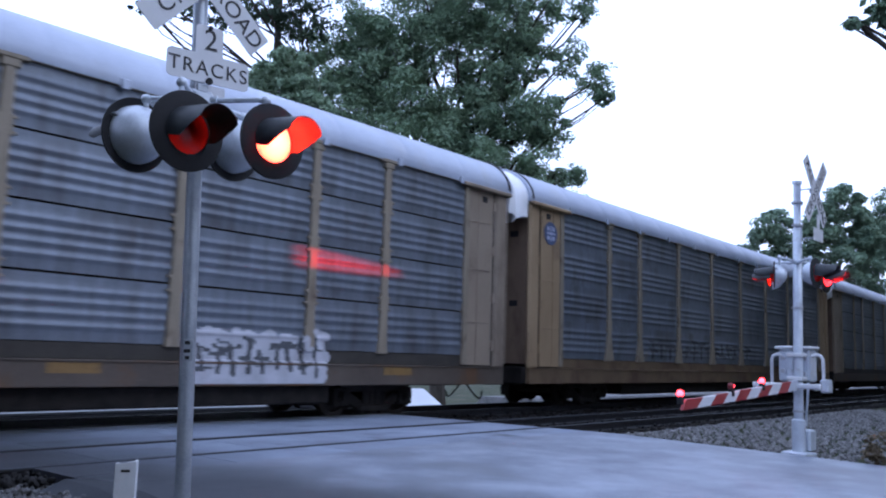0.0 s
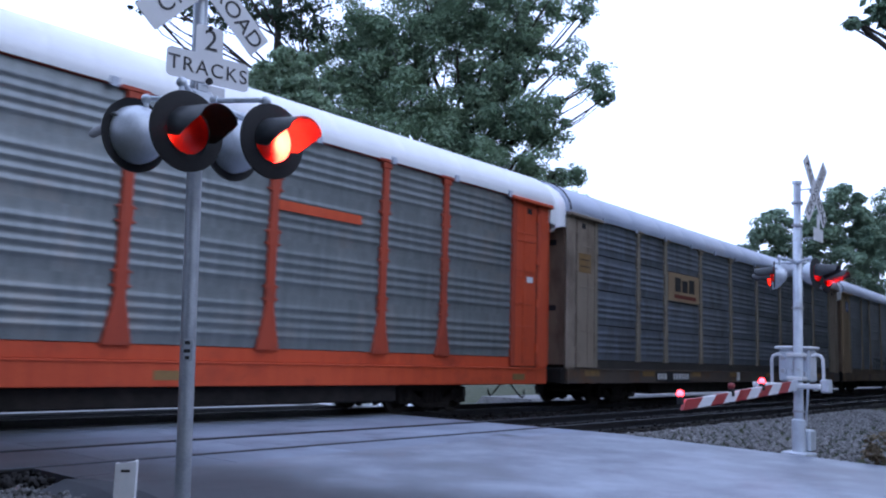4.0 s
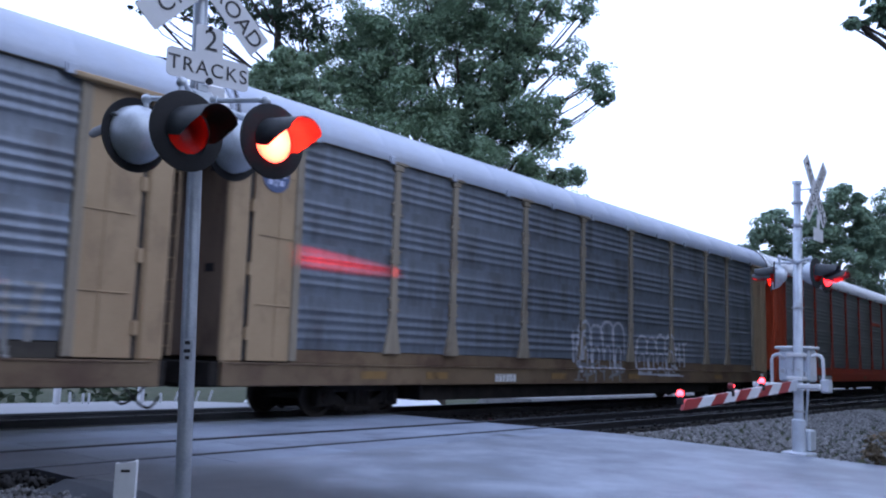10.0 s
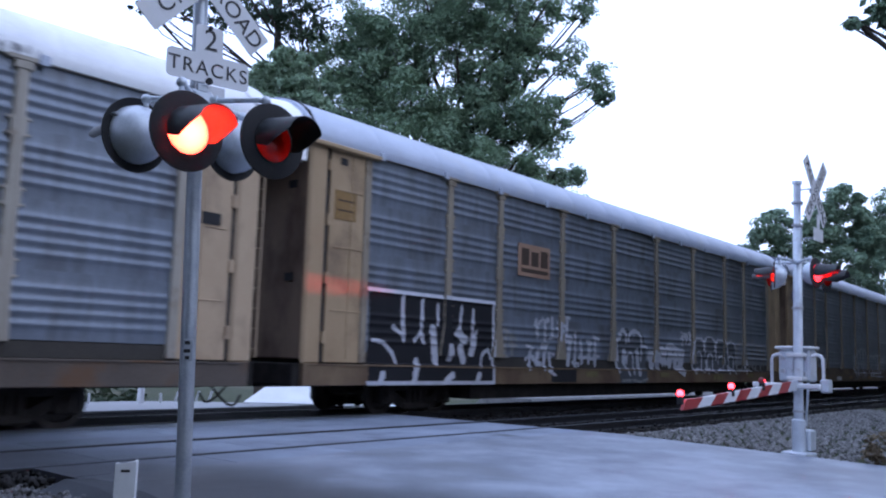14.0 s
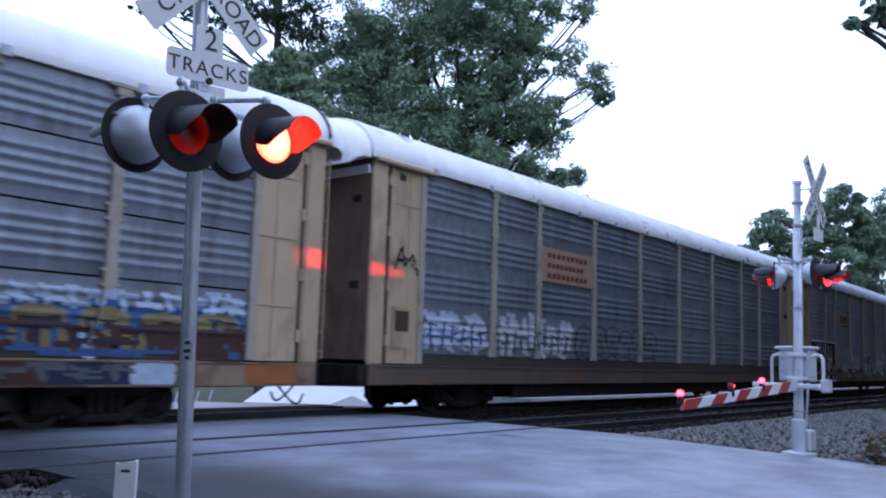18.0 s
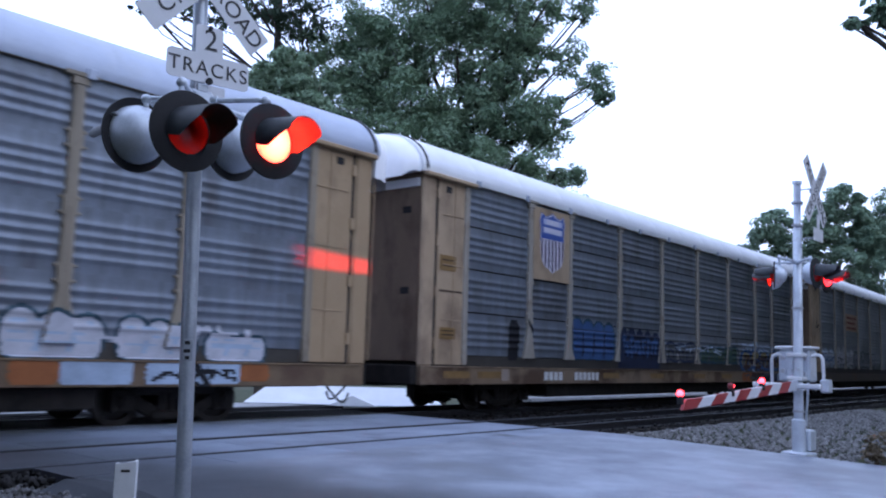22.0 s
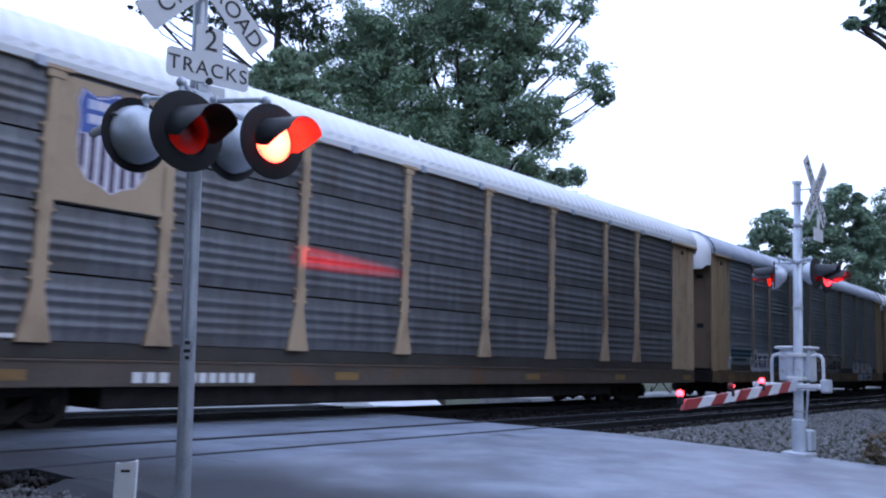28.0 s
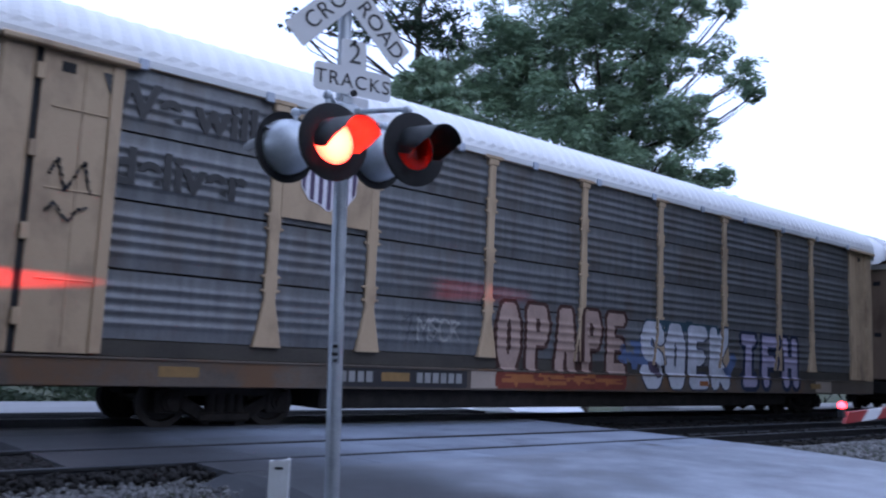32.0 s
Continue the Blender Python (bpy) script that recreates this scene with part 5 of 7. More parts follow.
    paint("graffiti", block(-1.1, 4.0, 1.04, 1.85, "black") + [([(-1.1, 1.9), (3.95, 1.92)], 0.03, "white", None, 0)] + worn(-1.0, 3.9, 1.45, 1.88, "grey", 61, 11, 0.09) + throw_up(-0.9, 3.8, 1.1, 1.75, 6, None, "grey", 0.05, 62, "grey"), car, "black and grey block graffiti", over=True)
    paint("graffiti", bumps(6.1, 7.5, 1.05, 1.7, 3, "white", "teal", "pale") + bumps(7.75, 9.05, 1.05, 1.66, 3, "white", "teal", "pale") + bumps(9.25, 10.4, 1.05, 1.48, 3, "white", "teal", "pale") + worn(6.2, 10.3, 1.3, 1.62, "white", 69, 8, 0.06) + block(6.2, 6.9, 0.66, 1.02, "orange") + block(6.9, 8.0, 0.64, 1.03, "pale") + block(8.2, 9.9, 0.64, 1.03, "pale") + worn(8.3, 9.8, 0.7, 0.92, "black", 64, 5, 0.05) + block(9.9, 10.5, 0.68, 0.98, "orange") + [([(9.3, 0.64), (9.0, 1.05)], 0.05, "black", None, 0)], car, "white and pale blue graffiti over the sill", over=True)
    paint("graffiti", [([(-3.75, 1.5), (-3.3, 1.4), (-3.7, 1.32)], 0.05, "white", None, 0)] + worn(-3.2, -2.3, 1.1, 1.6, "pale", 65, 4, 0.05), car, "small white tag")
    paint("graffiti", block(-8.95, -6.6, 1.1, 1.6, "navy") + throw_up(-8.9, -6.6, 1.06, 1.82, 4, None, "white", 0.06, 66) + worn(-7.2, -6.5, 1.1, 1.75, "lilac", 68, 2, 0.09) + [([(-8.85, 1.75), (-9.1, 1.45), (-8.95, 1.05)], 0.07, "white", None, 0)], car, "white graffiti letters", over=True)
    paint("graffiti", throw_up(-6.5, -4.6, 1.3, 1.95, 3, "teal", "blue", 0.06, 67, "teal"), car, "dark teal graffiti", over=True)
    paint("graffiti", [([(-11.1, 1.7), (-9.0, 1.72)], 0.14, "teal", None, 0), ([(-10.9, 1.45), (-9.6, 1.45)], 0.05, "teal", None, 0)], car, "faint teal band")
    paint("graffiti", [([(-11.45, 1.2), (-11.4, 1.42)], 0.13, "white", None, 0)], car, "white patch on the end bay", proud=0.07)
    bars(car, -6.9, -5.7, 0.7, 0.88, 6, BROWN)
    strips(car, (-11.5, -2.6, 0.5, 5.0), 0.6, 0.75)

    car = add_car("tan", "tan car carrier with heraldic shield and clean grey panels")
    shield(car, -8.68, -6.98, 3.24, 5.06)
    bars(car, -7.26, -6.6, 0.68, 0.84, 3, PLATE_WHITE)
    bars(car, -6.3, -5.0, 0.68, 0.84, 7, PLATE_WHITE)
    strips(car, (-12.4, -9.4, -3.2, 3.0, 7.4, 11.9), 0.6, 0.72)
    for x in (-10.4, -9.2):
        sheet("sheet_label", car, x, x + 0.22, 1.29, 1.35, PLATE_WHITE, y=-1.56, t=0.006)

    car = add_car("tan", "tan car carrier with heraldic shield and three graffiti words")
    shield(car, -8.66, -6.96, 3.3, 5.06)
    lettering("slogan", "We will", 0.74, pose(-10.3, -1.59, 4.62, 90, 0, 0), car, LETTER, bold=0.022)
    lettering("slogan", "deliver", 0.74, pose(-10.3, -1.59, 3.66, 90, 0, 0), car, LETTER, bold=0.022)
    paint("graffiti", block(-3.9, 0.1, 0.66, 1.0, "red") + worn(-3.8, -0.1, 0.7, 0.95, "orange", 73, 4, 0.05) + tag_word("OPAPE", -3.95, 0.2, 0.98, 2.34, 0.125, "pink", "brown", 0.09), car, "dusty pink block letters outlined in red brown", over=True)
    paint("graffiti", worn(-0.1, 1.0, 1.05, 1.8, "haze", 74, 3, 0.13) + [([(4.2, 1.1), (4.5, 1.45)], 0.18, "haze", None, 0), ([(0.9, 2.15), (2.6, 2.2), (3.8, 2.15)], 0.12, "teal", None, 0)]  + tag_word("SOEK", 0.6, 4.35, 0.7, 2.25, 0.185, "white", "slate", 0.04) + [([(1.1, 1.2), (1.3, 1.05)], 0.12, "plum", None, 0), ([(3.0, 0.84), (3.3, 0.84)], 0.05, "orange", None, 0)], car, "white bubble letters with a blue haze", over=True)
    paint("graffiti", tag_word("IFH", 4.75, 8.0, 0.78, 2.16, 0.15, "lilac", "navy", 0.12), car, "lilac block letters outlined in blue", over=True)
    paint("graffiti", worn(-6.15, -5.3, 1.4, 2.0, "dusk", 71, 4, 0.04) + scrawl(-5.8, -4.8, 1.5, 1.9, 0.025, "grey", None, 0, 72, 4), car, "thin white scrawl")
    paint("graffiti", [([(-12.1 + 0.11 * i, 3.4 + 0.25 * math.sin(i * 2.1)) for i in range(6)], 0.018, "black", None, 0), ([(-12.1 + 0.1 * i, 2.9 + 0.12 * math.sin(i * 1.7)) for i in range(6)], 0.018, "black", None, 0)], car, "thin dark scrawl on the end panel", proud=0.045)
    sheet("stencil_ground", car, -7.6, -4.6, 0.66, 0.97, LETTER, y=-1.6003, t=0.004)
    bars(car, -7.4, -6.7, 0.74, 0.92, 4, SPRAY["grey"])
    bars(car, -5.8, -4.7, 0.74, 0.92, 6, SPRAY["grey"])
    strips(car, (-10.4, -6.55, -0.6, 3.0, 8.6), 0.6, 0.76)
    for x in (-4.5, 8.9):
        sheet("sill_patch", car, x, x + 0.95, 0.66, 0.98, PINK_PLATE, y=-1.6004, t=0.004)


def emblem(car, x, z):
    """A round blue emblem with a pale cross."""
    bm = bmesh.new()
    tube(bm, (x, -1.575, z), (x, -1.59, z), 0.3, n=24)
    e = part("emblem", bm, EMBLEM_BLUE, car, "round blue emblem with a pale cross")
    part("emblem_cross", boxes((x - 0.2, x + 0.2, -1.594, -1.5905, z - 0.022, z + 0.022), (x - 0.022, x + 0.022, -1.594, -1.5905, z + 0.023, z + 0.2), (x - 0.022, x + 0.022, -1.594, -1.5905, z - 0.2, z - 0.023)), SHIELD_PALE, e)
    for dx in (-0.12, 0.12):
        for dz in (-0.12, 0.12):
            part("emblem_mark", boxes((x + dx - 0.05, x + dx + 0.05, -1.593, -1.5905, z + dz - 0.05, z + dz + 0.05)), SHIELD_PALE, e)


def placard(car, x0, x1, z0, z1):
    p = sheet("placard", car, x0, x1, z0, z1, YELLOW, y=-1.572, label="yellow placard with unreadable lines")
    for i in range(2):
        zz = z0 + (z1 - z0) * (0.3 + 0.35 * i)
        part("placard_line", boxes((x0 + 0.06, x1 - 0.08, -1.59, -1.5845, zz, zz + 0.03)), BROWN, p)


def ring_letter(i, x, z, w, h):
    """Brand marks as plain rounded blocks."""
    return boxes((x, x + w * 0.86, -1.61, -1.605, z, z + h * (1.0, 0.86, 1.0)[i]), bev=0.002)


build_train()


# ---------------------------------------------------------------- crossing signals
# lamps always glow; added turning parts stand in for switching them
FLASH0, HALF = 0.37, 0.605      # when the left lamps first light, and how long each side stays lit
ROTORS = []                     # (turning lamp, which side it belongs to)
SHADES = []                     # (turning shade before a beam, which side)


def signal_head(mast, m, side, disc_r=0.29, beam=False, bulge=False):
    """A flasher facing -y: dished housing, black disc, hood, red lens, and an added lamp that turns half round inside
    to flash, or a turning shade.
    """
    bm = bmesh.new()
    rot = Matrix.Rotation(math.pi / 2, 4, "X")
    lathe(bm, [(0.0, -0.268), (0.06, -0.26), (0.115, -0.236), (0.165, -0.195), (0.2, -0.14), (0.222, -0.075), (0.228, 0.0)], 28, rot)
    head = part("signal_head", bm, ALU_PAINT, mast, "silver painted flasher housing", smooth=True)
    head.matrix_basis = m
    for a in (0.5, 2.2, 3.6):
        bm = bmesh.new()
        box(bm, -0.02, 0.02, 0.0, 0.07, -0.012, 0.012, bev=0.004, m=Matrix.Translation((0.232 * math.cos(a), 0, 0.232 * math.sin(a))) @ Matrix.Rotation(-a, 4, "Y"))
        part("latch", bm, GALV, head)
    bm = bmesh.new()
    lathe(bm, [(0.0, -0.28), (0.018, -0.28), (0.018, -0.255), (0.0, -0.255)], 10, rot)
    part("sight_plug", bm, BLACK, head)
    bm = bmesh.new()
    lathe(bm, [(0.165, -0.012), (disc_r - 0.01, -0.012), (disc_r, -0.02), (disc_r, -0.004), (disc_r - 0.012, 0.002), (0.165, 0.002), (0.165, -0.012)], 36, rot)
    part("background_disc", bm, BLACK, head, "black target disc", smooth=True)
    bm = bmesh.new()
    n = 18
    rows = []
    for j, dep in enumerate((0.0, 0.13, 0.26, 0.38)):
        row = []
        for i in range(n + 1):
            a = radians(-20 if not beam else 4) + radians(220 if not beam else 172) * i / n
            cut = 1.0 if math.sin(a) > 0.3 else max(0.3, 0.3 + 0.7 * (math.sin(a) + 0.36) / 0.66)
            r = 0.175 - 0.006 * j
            row.append((r * math.cos(a), -0.01 - dep * cut, r * math.sin(a) - 0.03 * j / 3))
        rows.append(row)
    outer = None
    for k in (0.0, 0.006):
        vs = [[bm.verts.new((x * (1 - k / 0.17), y, z * (1 - k / 0.17))) for x, y, z in row] for row in rows]
        for a, b in zip(vs, vs[1:]):
            for i in range(n):
                bm.faces.new((a[i], a[i + 1], b[i + 1], b[i]))
        if outer:
            for i in range(n):
                bm.faces.new((vs[-1][i], vs[-1][i + 1], outer[-1][i + 1], outer[-1][i]))
        outer = vs
    part("hood", bm, HOOD, head, "weathered dark sheet metal hood", smooth=True)
    bm = bmesh.new()
    lathe(bm, [(0.168, -0.006), (0.15, 0.012), (0.1, 0.026), (0.0, 0.033)] if not bulge else [(0.168, 0.0), (0.15, 0.035), (0.1, 0.065), (0.0, 0.08)], 28, rot)
    part("lens", bm, LENS_CLEAR if beam else LENS_FAR if bulge else LENS, head, "red glass lens", smooth=True)
    # shell added inside the housing to keep the unlit lens dark
    bm = bmesh.new()
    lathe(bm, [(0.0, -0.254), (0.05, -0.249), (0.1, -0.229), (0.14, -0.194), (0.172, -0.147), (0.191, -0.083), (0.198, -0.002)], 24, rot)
    part("lining", bm, LEAK_STOP, head, "blackened inside", smooth=True)
    bm = bmesh.new()
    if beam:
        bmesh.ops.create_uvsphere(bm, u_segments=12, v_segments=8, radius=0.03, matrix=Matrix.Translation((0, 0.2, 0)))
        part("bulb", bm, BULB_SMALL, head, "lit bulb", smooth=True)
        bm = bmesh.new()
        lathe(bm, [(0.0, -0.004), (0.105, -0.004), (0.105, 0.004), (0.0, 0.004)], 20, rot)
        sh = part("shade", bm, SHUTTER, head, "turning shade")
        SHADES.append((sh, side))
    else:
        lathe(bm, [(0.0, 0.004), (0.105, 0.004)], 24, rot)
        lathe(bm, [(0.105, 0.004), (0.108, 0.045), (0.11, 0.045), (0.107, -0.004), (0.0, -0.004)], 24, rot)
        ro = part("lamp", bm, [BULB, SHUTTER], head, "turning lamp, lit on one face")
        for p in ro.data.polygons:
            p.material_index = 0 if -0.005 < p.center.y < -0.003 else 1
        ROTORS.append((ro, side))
    return head


def flasher_pair(mast, places, facing, arm_z, firsts=(0, 1), beam=False, size=1.0, bulge=False):
    """Two heads at world places, facing degrees from -y towards +x, hung from a pipe arm on the mast."""
    inv = mast.matrix_world.inverted()
    heads = []
    for p, side in zip(places, firsts):
        m = inv @ pose(*p, 0, 0, facing) @ Matrix.Scale(size, 4)
        heads.append(signal_head(mast, m, side, beam=beam, bulge=bulge))
        q = m @ Vector((0, 0.12, 0.205))
        bm = bmesh.new()
        pipe_run(bm, [(0, 0, arm_z), (q.x * 0.9, q.y * 0.9, arm_z), (q.x, q.y, arm_z - 0.02), (q.x, q.y, q.z - 0.02)], 0.021)
        part("cross_arm", bm, ALU_PAINT, mast, "silver pipe arm", smooth=True)
        u = Vector((q.x, q.y, 0)).normalized()
        bm = bmesh.new()
        tube(bm, (u.x * 0.09, u.y * 0.09, arm_z), (u.x * 0.16, u.y * 0.16, arm_z), 0.036, n=10)
        part("collar", bm, ALU_PAINT, mast)
        bm = bmesh.new()
        bmesh.ops.create_uvsphere(bm, u_segments=12, v_segments=8, radius=0.04, matrix=Matrix.Translation((q.x, q.y, arm_z - 0.01)))
        part("elbow", bm, ALU_PAINT, mast, smooth=True)
    return heads


def leaning(x, y, z, facing, lean):
    """A mast's pose: facing in degrees from -y towards +x, its top leaning by lean degrees towards +x."""
    return pose(x, y, z) @ Matrix.Rotation(radians(lean), 4, "Y") @ Matrix.Rotation(radians(facing), 4, "Z")


def beam(head_at, target, power, name, wide=9.0, back=0.15):
    """The red beam that a flasher throws on the passing cars."""
    li = bpy.data.lights.new(name, "SPOT")
    li.energy, li.color, li.spot_size, li.spot_blend, li.shadow_soft_size = power, (1.0, 0.03, 0.05), radians(3.4), 1.0, 0.004
    ob = new(name, li)
    way = (Vector(target) - Vector(head_at)).normalized()
    ob.matrix_world = look(Vector(head_at) - way * back, target) @ Matrix.Diagonal((wide, 1.0, 1.0, 1.0))


def rounded_plate(bm, x0, x1, y0, y1, z0, z1, r, corners=(1, 1, 1, 1)):
    """A flat plate facing -y; corners: lower left, lower right, upper right, upper left."""
    pts = []
    for (cx, cz, a0), on in zip(((x0 + r, z0 + r, 180), (x1 - r, z0 + r, 270), (x1 - r, z1 - r, 0), (x0 + r, z1 - r, 90)), corners):
        if on:
            pts += [(cx + r * math.cos(radians(a0 + 18 * k)), cz + r * math.sin(radians(a0 + 18 * k))) for k in range(6)]
        else:
            pts.append((x0 if cx < (x0 + x1) / 2 else x1, z0 if cz < (z0 + z1) / 2 else z1))
    f = [bm.verts.new((x, y0, z)) for x, z in pts]
    b = [bm.verts.new((x, y1, z)) for x, z in pts]
    bm.faces.new(f)
    bm.faces.new(b[::-1])
    n = len(pts)
    for i in range(n):
        bm.faces.new((f[i], b[i], b[(i + 1) % n], f[(i + 1) % n]))


def crossbuck(mast, z, y, text=True, tilt=48, half=0.61):
    """Two white blades crossed on the mast's front, facing -y."""
    for i, k in enumerate((1, -1)):
        bm = bmesh.new()
        rounded_plate(bm, -half, half, -0.004, 0.004, -0.115, 0.115, 0.018)
        m = pose(0, y - 0.012 * i, z) @ Matrix.Rotation(radians(k * tilt), 4, "Y")
        b = part("blade", bm, SIGN_WHITE, mast, "white crossbuck blade")
        b.matrix_basis = m
        if text:
            # k=1: falls to the right
            words = (("RAIL", -half * 0.56), ("ROAD", half * 0.58)) if k == 1 else (("CROSSING", 0.0),)
            for wd, u in words:
                lettering("letters", wd, 0.19, pose(u, -0.0065, 0, 90, 0, 0), b, LETTER, space=1.0 if k == 1 else 1.22)
    bm = bmesh.new()
    tube(bm, (0, y - 0.03, z), (0, y + 0.06, z), 0.012, n=8)
    box(bm, -0.06, 0.06, y + 0.006, y + 0.07, z - 0.03, z + 0.03)
    part("bracket", bm, GALV, mast)


def near_mast():
    mast = new("crossing_signal")
    mast.matrix_world = leaning(-1.845, 6.42, -0.25, 42, -1.7)
    tagged(mast, "galvanised crossing signal with crossbuck, red flashers and 2 TRACKS sign", "crossing signal", "crossing signals")
    bm = bmesh.new()
    lathe(bm, [(0.0, -0.2), (0.057, -0.2), (0.057, 4.5), (0.05, 4.54), (0.0, 4.56)], 20)
    part("pole", bm, GALV, mast, "galvanised steel pole", smooth=True)
    bm = bmesh.new()
    box(bm, -0.16, 0.16, -0.16, 0.16, -0.15, 0.06, bev=0.03)
    lathe(bm, [(0.1, 0.06), (0.085, 0.25), (0.06, 0.28)], 16)
    part("base_casting", bm, ALU_PAINT, mast)
    turn = Matrix.Rotation(radians(-26), 4, "Z")
    bm = bmesh.new()
    box(bm, -0.034, 0.034, -0.0625, -0.052, 1.36, 1.52, bev=0.002, m=turn)
    tag = part("tag", bm, GALV, mast, "small worn tag with dark marks")
    for z, w in ((1.38, 0.02), (1.43, 0.03), (1.49, 0.024)):
        bm = bmesh.new()
        box(bm, -w, w * 0.6, -0.0655, -0.0628, z - 0.012, z + 0.014, m=turn)
        part("tag_mark", bm, BLACK, tag)
    # inverted T plate
    zc = 3.6
    bm = bmesh.new()
    rounded_plate(bm, -0.303, 0.383, -0.098, -0.092, zc - 0.1145, zc + 0.1145, 0.042)
    rounded_plate(bm, -0.075, 0.155, -0.098, -0.092, zc + 0.1145, zc + 0.345, 0.03, (0, 0, 1, 1))
    pl = part("track_count_plate", bm, SIGN_WHITE, mast, "white inverted T plate")
    lettering("letters", "TRACKS", 0.16, pose(0.04, -0.1, zc - 0.005, 90, 0, 0), pl, LETTER, space=1.18)
    lettering("letters", "2", 0.24, pose(0.05, -0.1, zc + 0.225, 90, 0, 0), pl, LETTER)
    bm = bmesh.new()
    tube(bm, (0.04, -0.102, zc - 0.1), (0.04, -0.12, zc - 0.1), 0.028, n=12)
    tube(bm, (0.04, -0.102, zc + 0.33), (0.04, -0.115, zc + 0.33), 0.018, n=12)
    part("bolt", bm, BLACK, pl)
    bm = bmesh.new()
    lathe(bm, [(0.062, zc - 0.18), (0.075, zc - 0.18), (0.075, zc - 0.13), (0.062, zc - 0.13)], 16)
    box(bm, -0.05, 0.05, -0.09, -0.05, zc - 0.19, zc - 0.12, bev=0.01)
    part("clamp", bm, GALV, mast)
    part("small_plate", boxes((-0.06, 0.19, -0.08, -0.074, zc - 0.225, zc - 0.12), bev=0.002), SIGN_GREY, mast, "small blank grey plate")
    crossbuck(mast, 4.36, -0.09, half=0.68, tilt=45)
    arm = 3.36
    bm = bmesh.new()
    box(bm, -0.1, 0.1, -0.1, 0.1, arm - 0.07, arm + 0.07, bev=0.025)
    part("junction_box", bm, ALU_PAINT, mast, "silver cast junction box")
    flasher_pair(mast, ((-1.822, 5.852, 2.72), (-1.311, 6.308, 2.78)), 48, arm)
    # the pair that faces the rails
    flasher_pair(mast, ((-2.405, 6.404, 2.817), (-1.779, 6.901, 2.872)), 235, arm, beam=True)
    beam((-2.405, 6.404, 2.817), (-8.0, 8.9, 1.92), 12000, "flasher_beam", 15.0)
    beam((-1.779, 6.901, 2.872), (-7.5, 9.5, 1.95), 10000, "flasher_beam", 15.0)
    return mast


def far_mast():
    mast = new("crossing_signal")
    mast.matrix_world = leaning(5.5, 13.2, -0.1, 46, 1.0)
    tagged(mast, "silver crossing signal with gate mechanism, flashers and crossbuck beside gravel", "crossing signal", "crossing signals")
    bm = bmesh.new()
    lathe(bm, [(0.0, -0.1), (0.1, -0.1), (0.1, 0.5), (0.07, 0.52), (0.07, 3.45), (0.055, 3.47), (0.055, 4.17), (0.075, 4.18), (0.075, 4.22), (0.0, 4.23)], 20)
    part("pole", bm, ALU_PAINT, mast, "silver painted steel pole", smooth=True)
    bm = bmesh.new()
    for z in (2.92, 3.5, 3.86, 2.2, 0.62):
        lathe(bm, [(0.06, z), (0.09, z), (0.09, z + 0.03), (0.06, z + 0.03)], 14)
        tube(bm, (0.09, 0, z + 0.015), (0.2, 0, z + 0.015), 0.012, n=6)
    part("clamp_band", bm, SIGN_GREY, mast)
    bm = bmesh.new()
    box(bm, -0.2, 0.2, -0.2, 0.2, -0.08, 0.03, bev=0.02)
    box(bm, 0.08, 0.34, -0.14, 0.12, 0.04, 0.36, bev=0.025)
    tube(bm, (0.18, 0.1, 0.36), (0.16, 0.06, 1.0), 0.018, n=8)
    part("base_casting", bm, ALU_PAINT, mast, "silver base and cable box")
    crossbuck(mast, 4.03, -0.28, text=True, tilt=50)
    bm = bmesh.new()
    box(bm, -0.19, 0.19, -0.325, -0.317, 3.24, 3.44, bev=0.003)
    box(bm, -0.06, 0.06, -0.325, -0.317, 3.44, 3.66, bev=0.003)
    part("track_count_plate", bm, SIGN_WHITE, mast, "white inverted T plate")
    bm = bmesh.new()
    for z in (3.3, 4.08):
        tube(bm, (0, -0.315, z), (0, -0.06, z), 0.012, n=6)
    part("bracket", bm, GALV, mast)
    flasher_pair(mast, ((5.56, 12.55, 2.6), (6.0, 13.2, 2.6)), 46, 2.93, size=0.8, bulge=True)
    flasher_pair(mast, ((4.98, 12.7, 2.57), (5.2, 13.4, 2.57)), 250, 2.93, beam=True, size=0.7, bulge=True)
    beam((4.98, 12.7, 2.57), (-2.72, 15.14, 2.47), 4000, "flasher_beam", 17.0, 0.1)
    beam((5.2, 13.4, 2.57), (-2.76, 15.08, 2.95), 16000, "flasher_beam", 17.0, 0.1)
    return mast


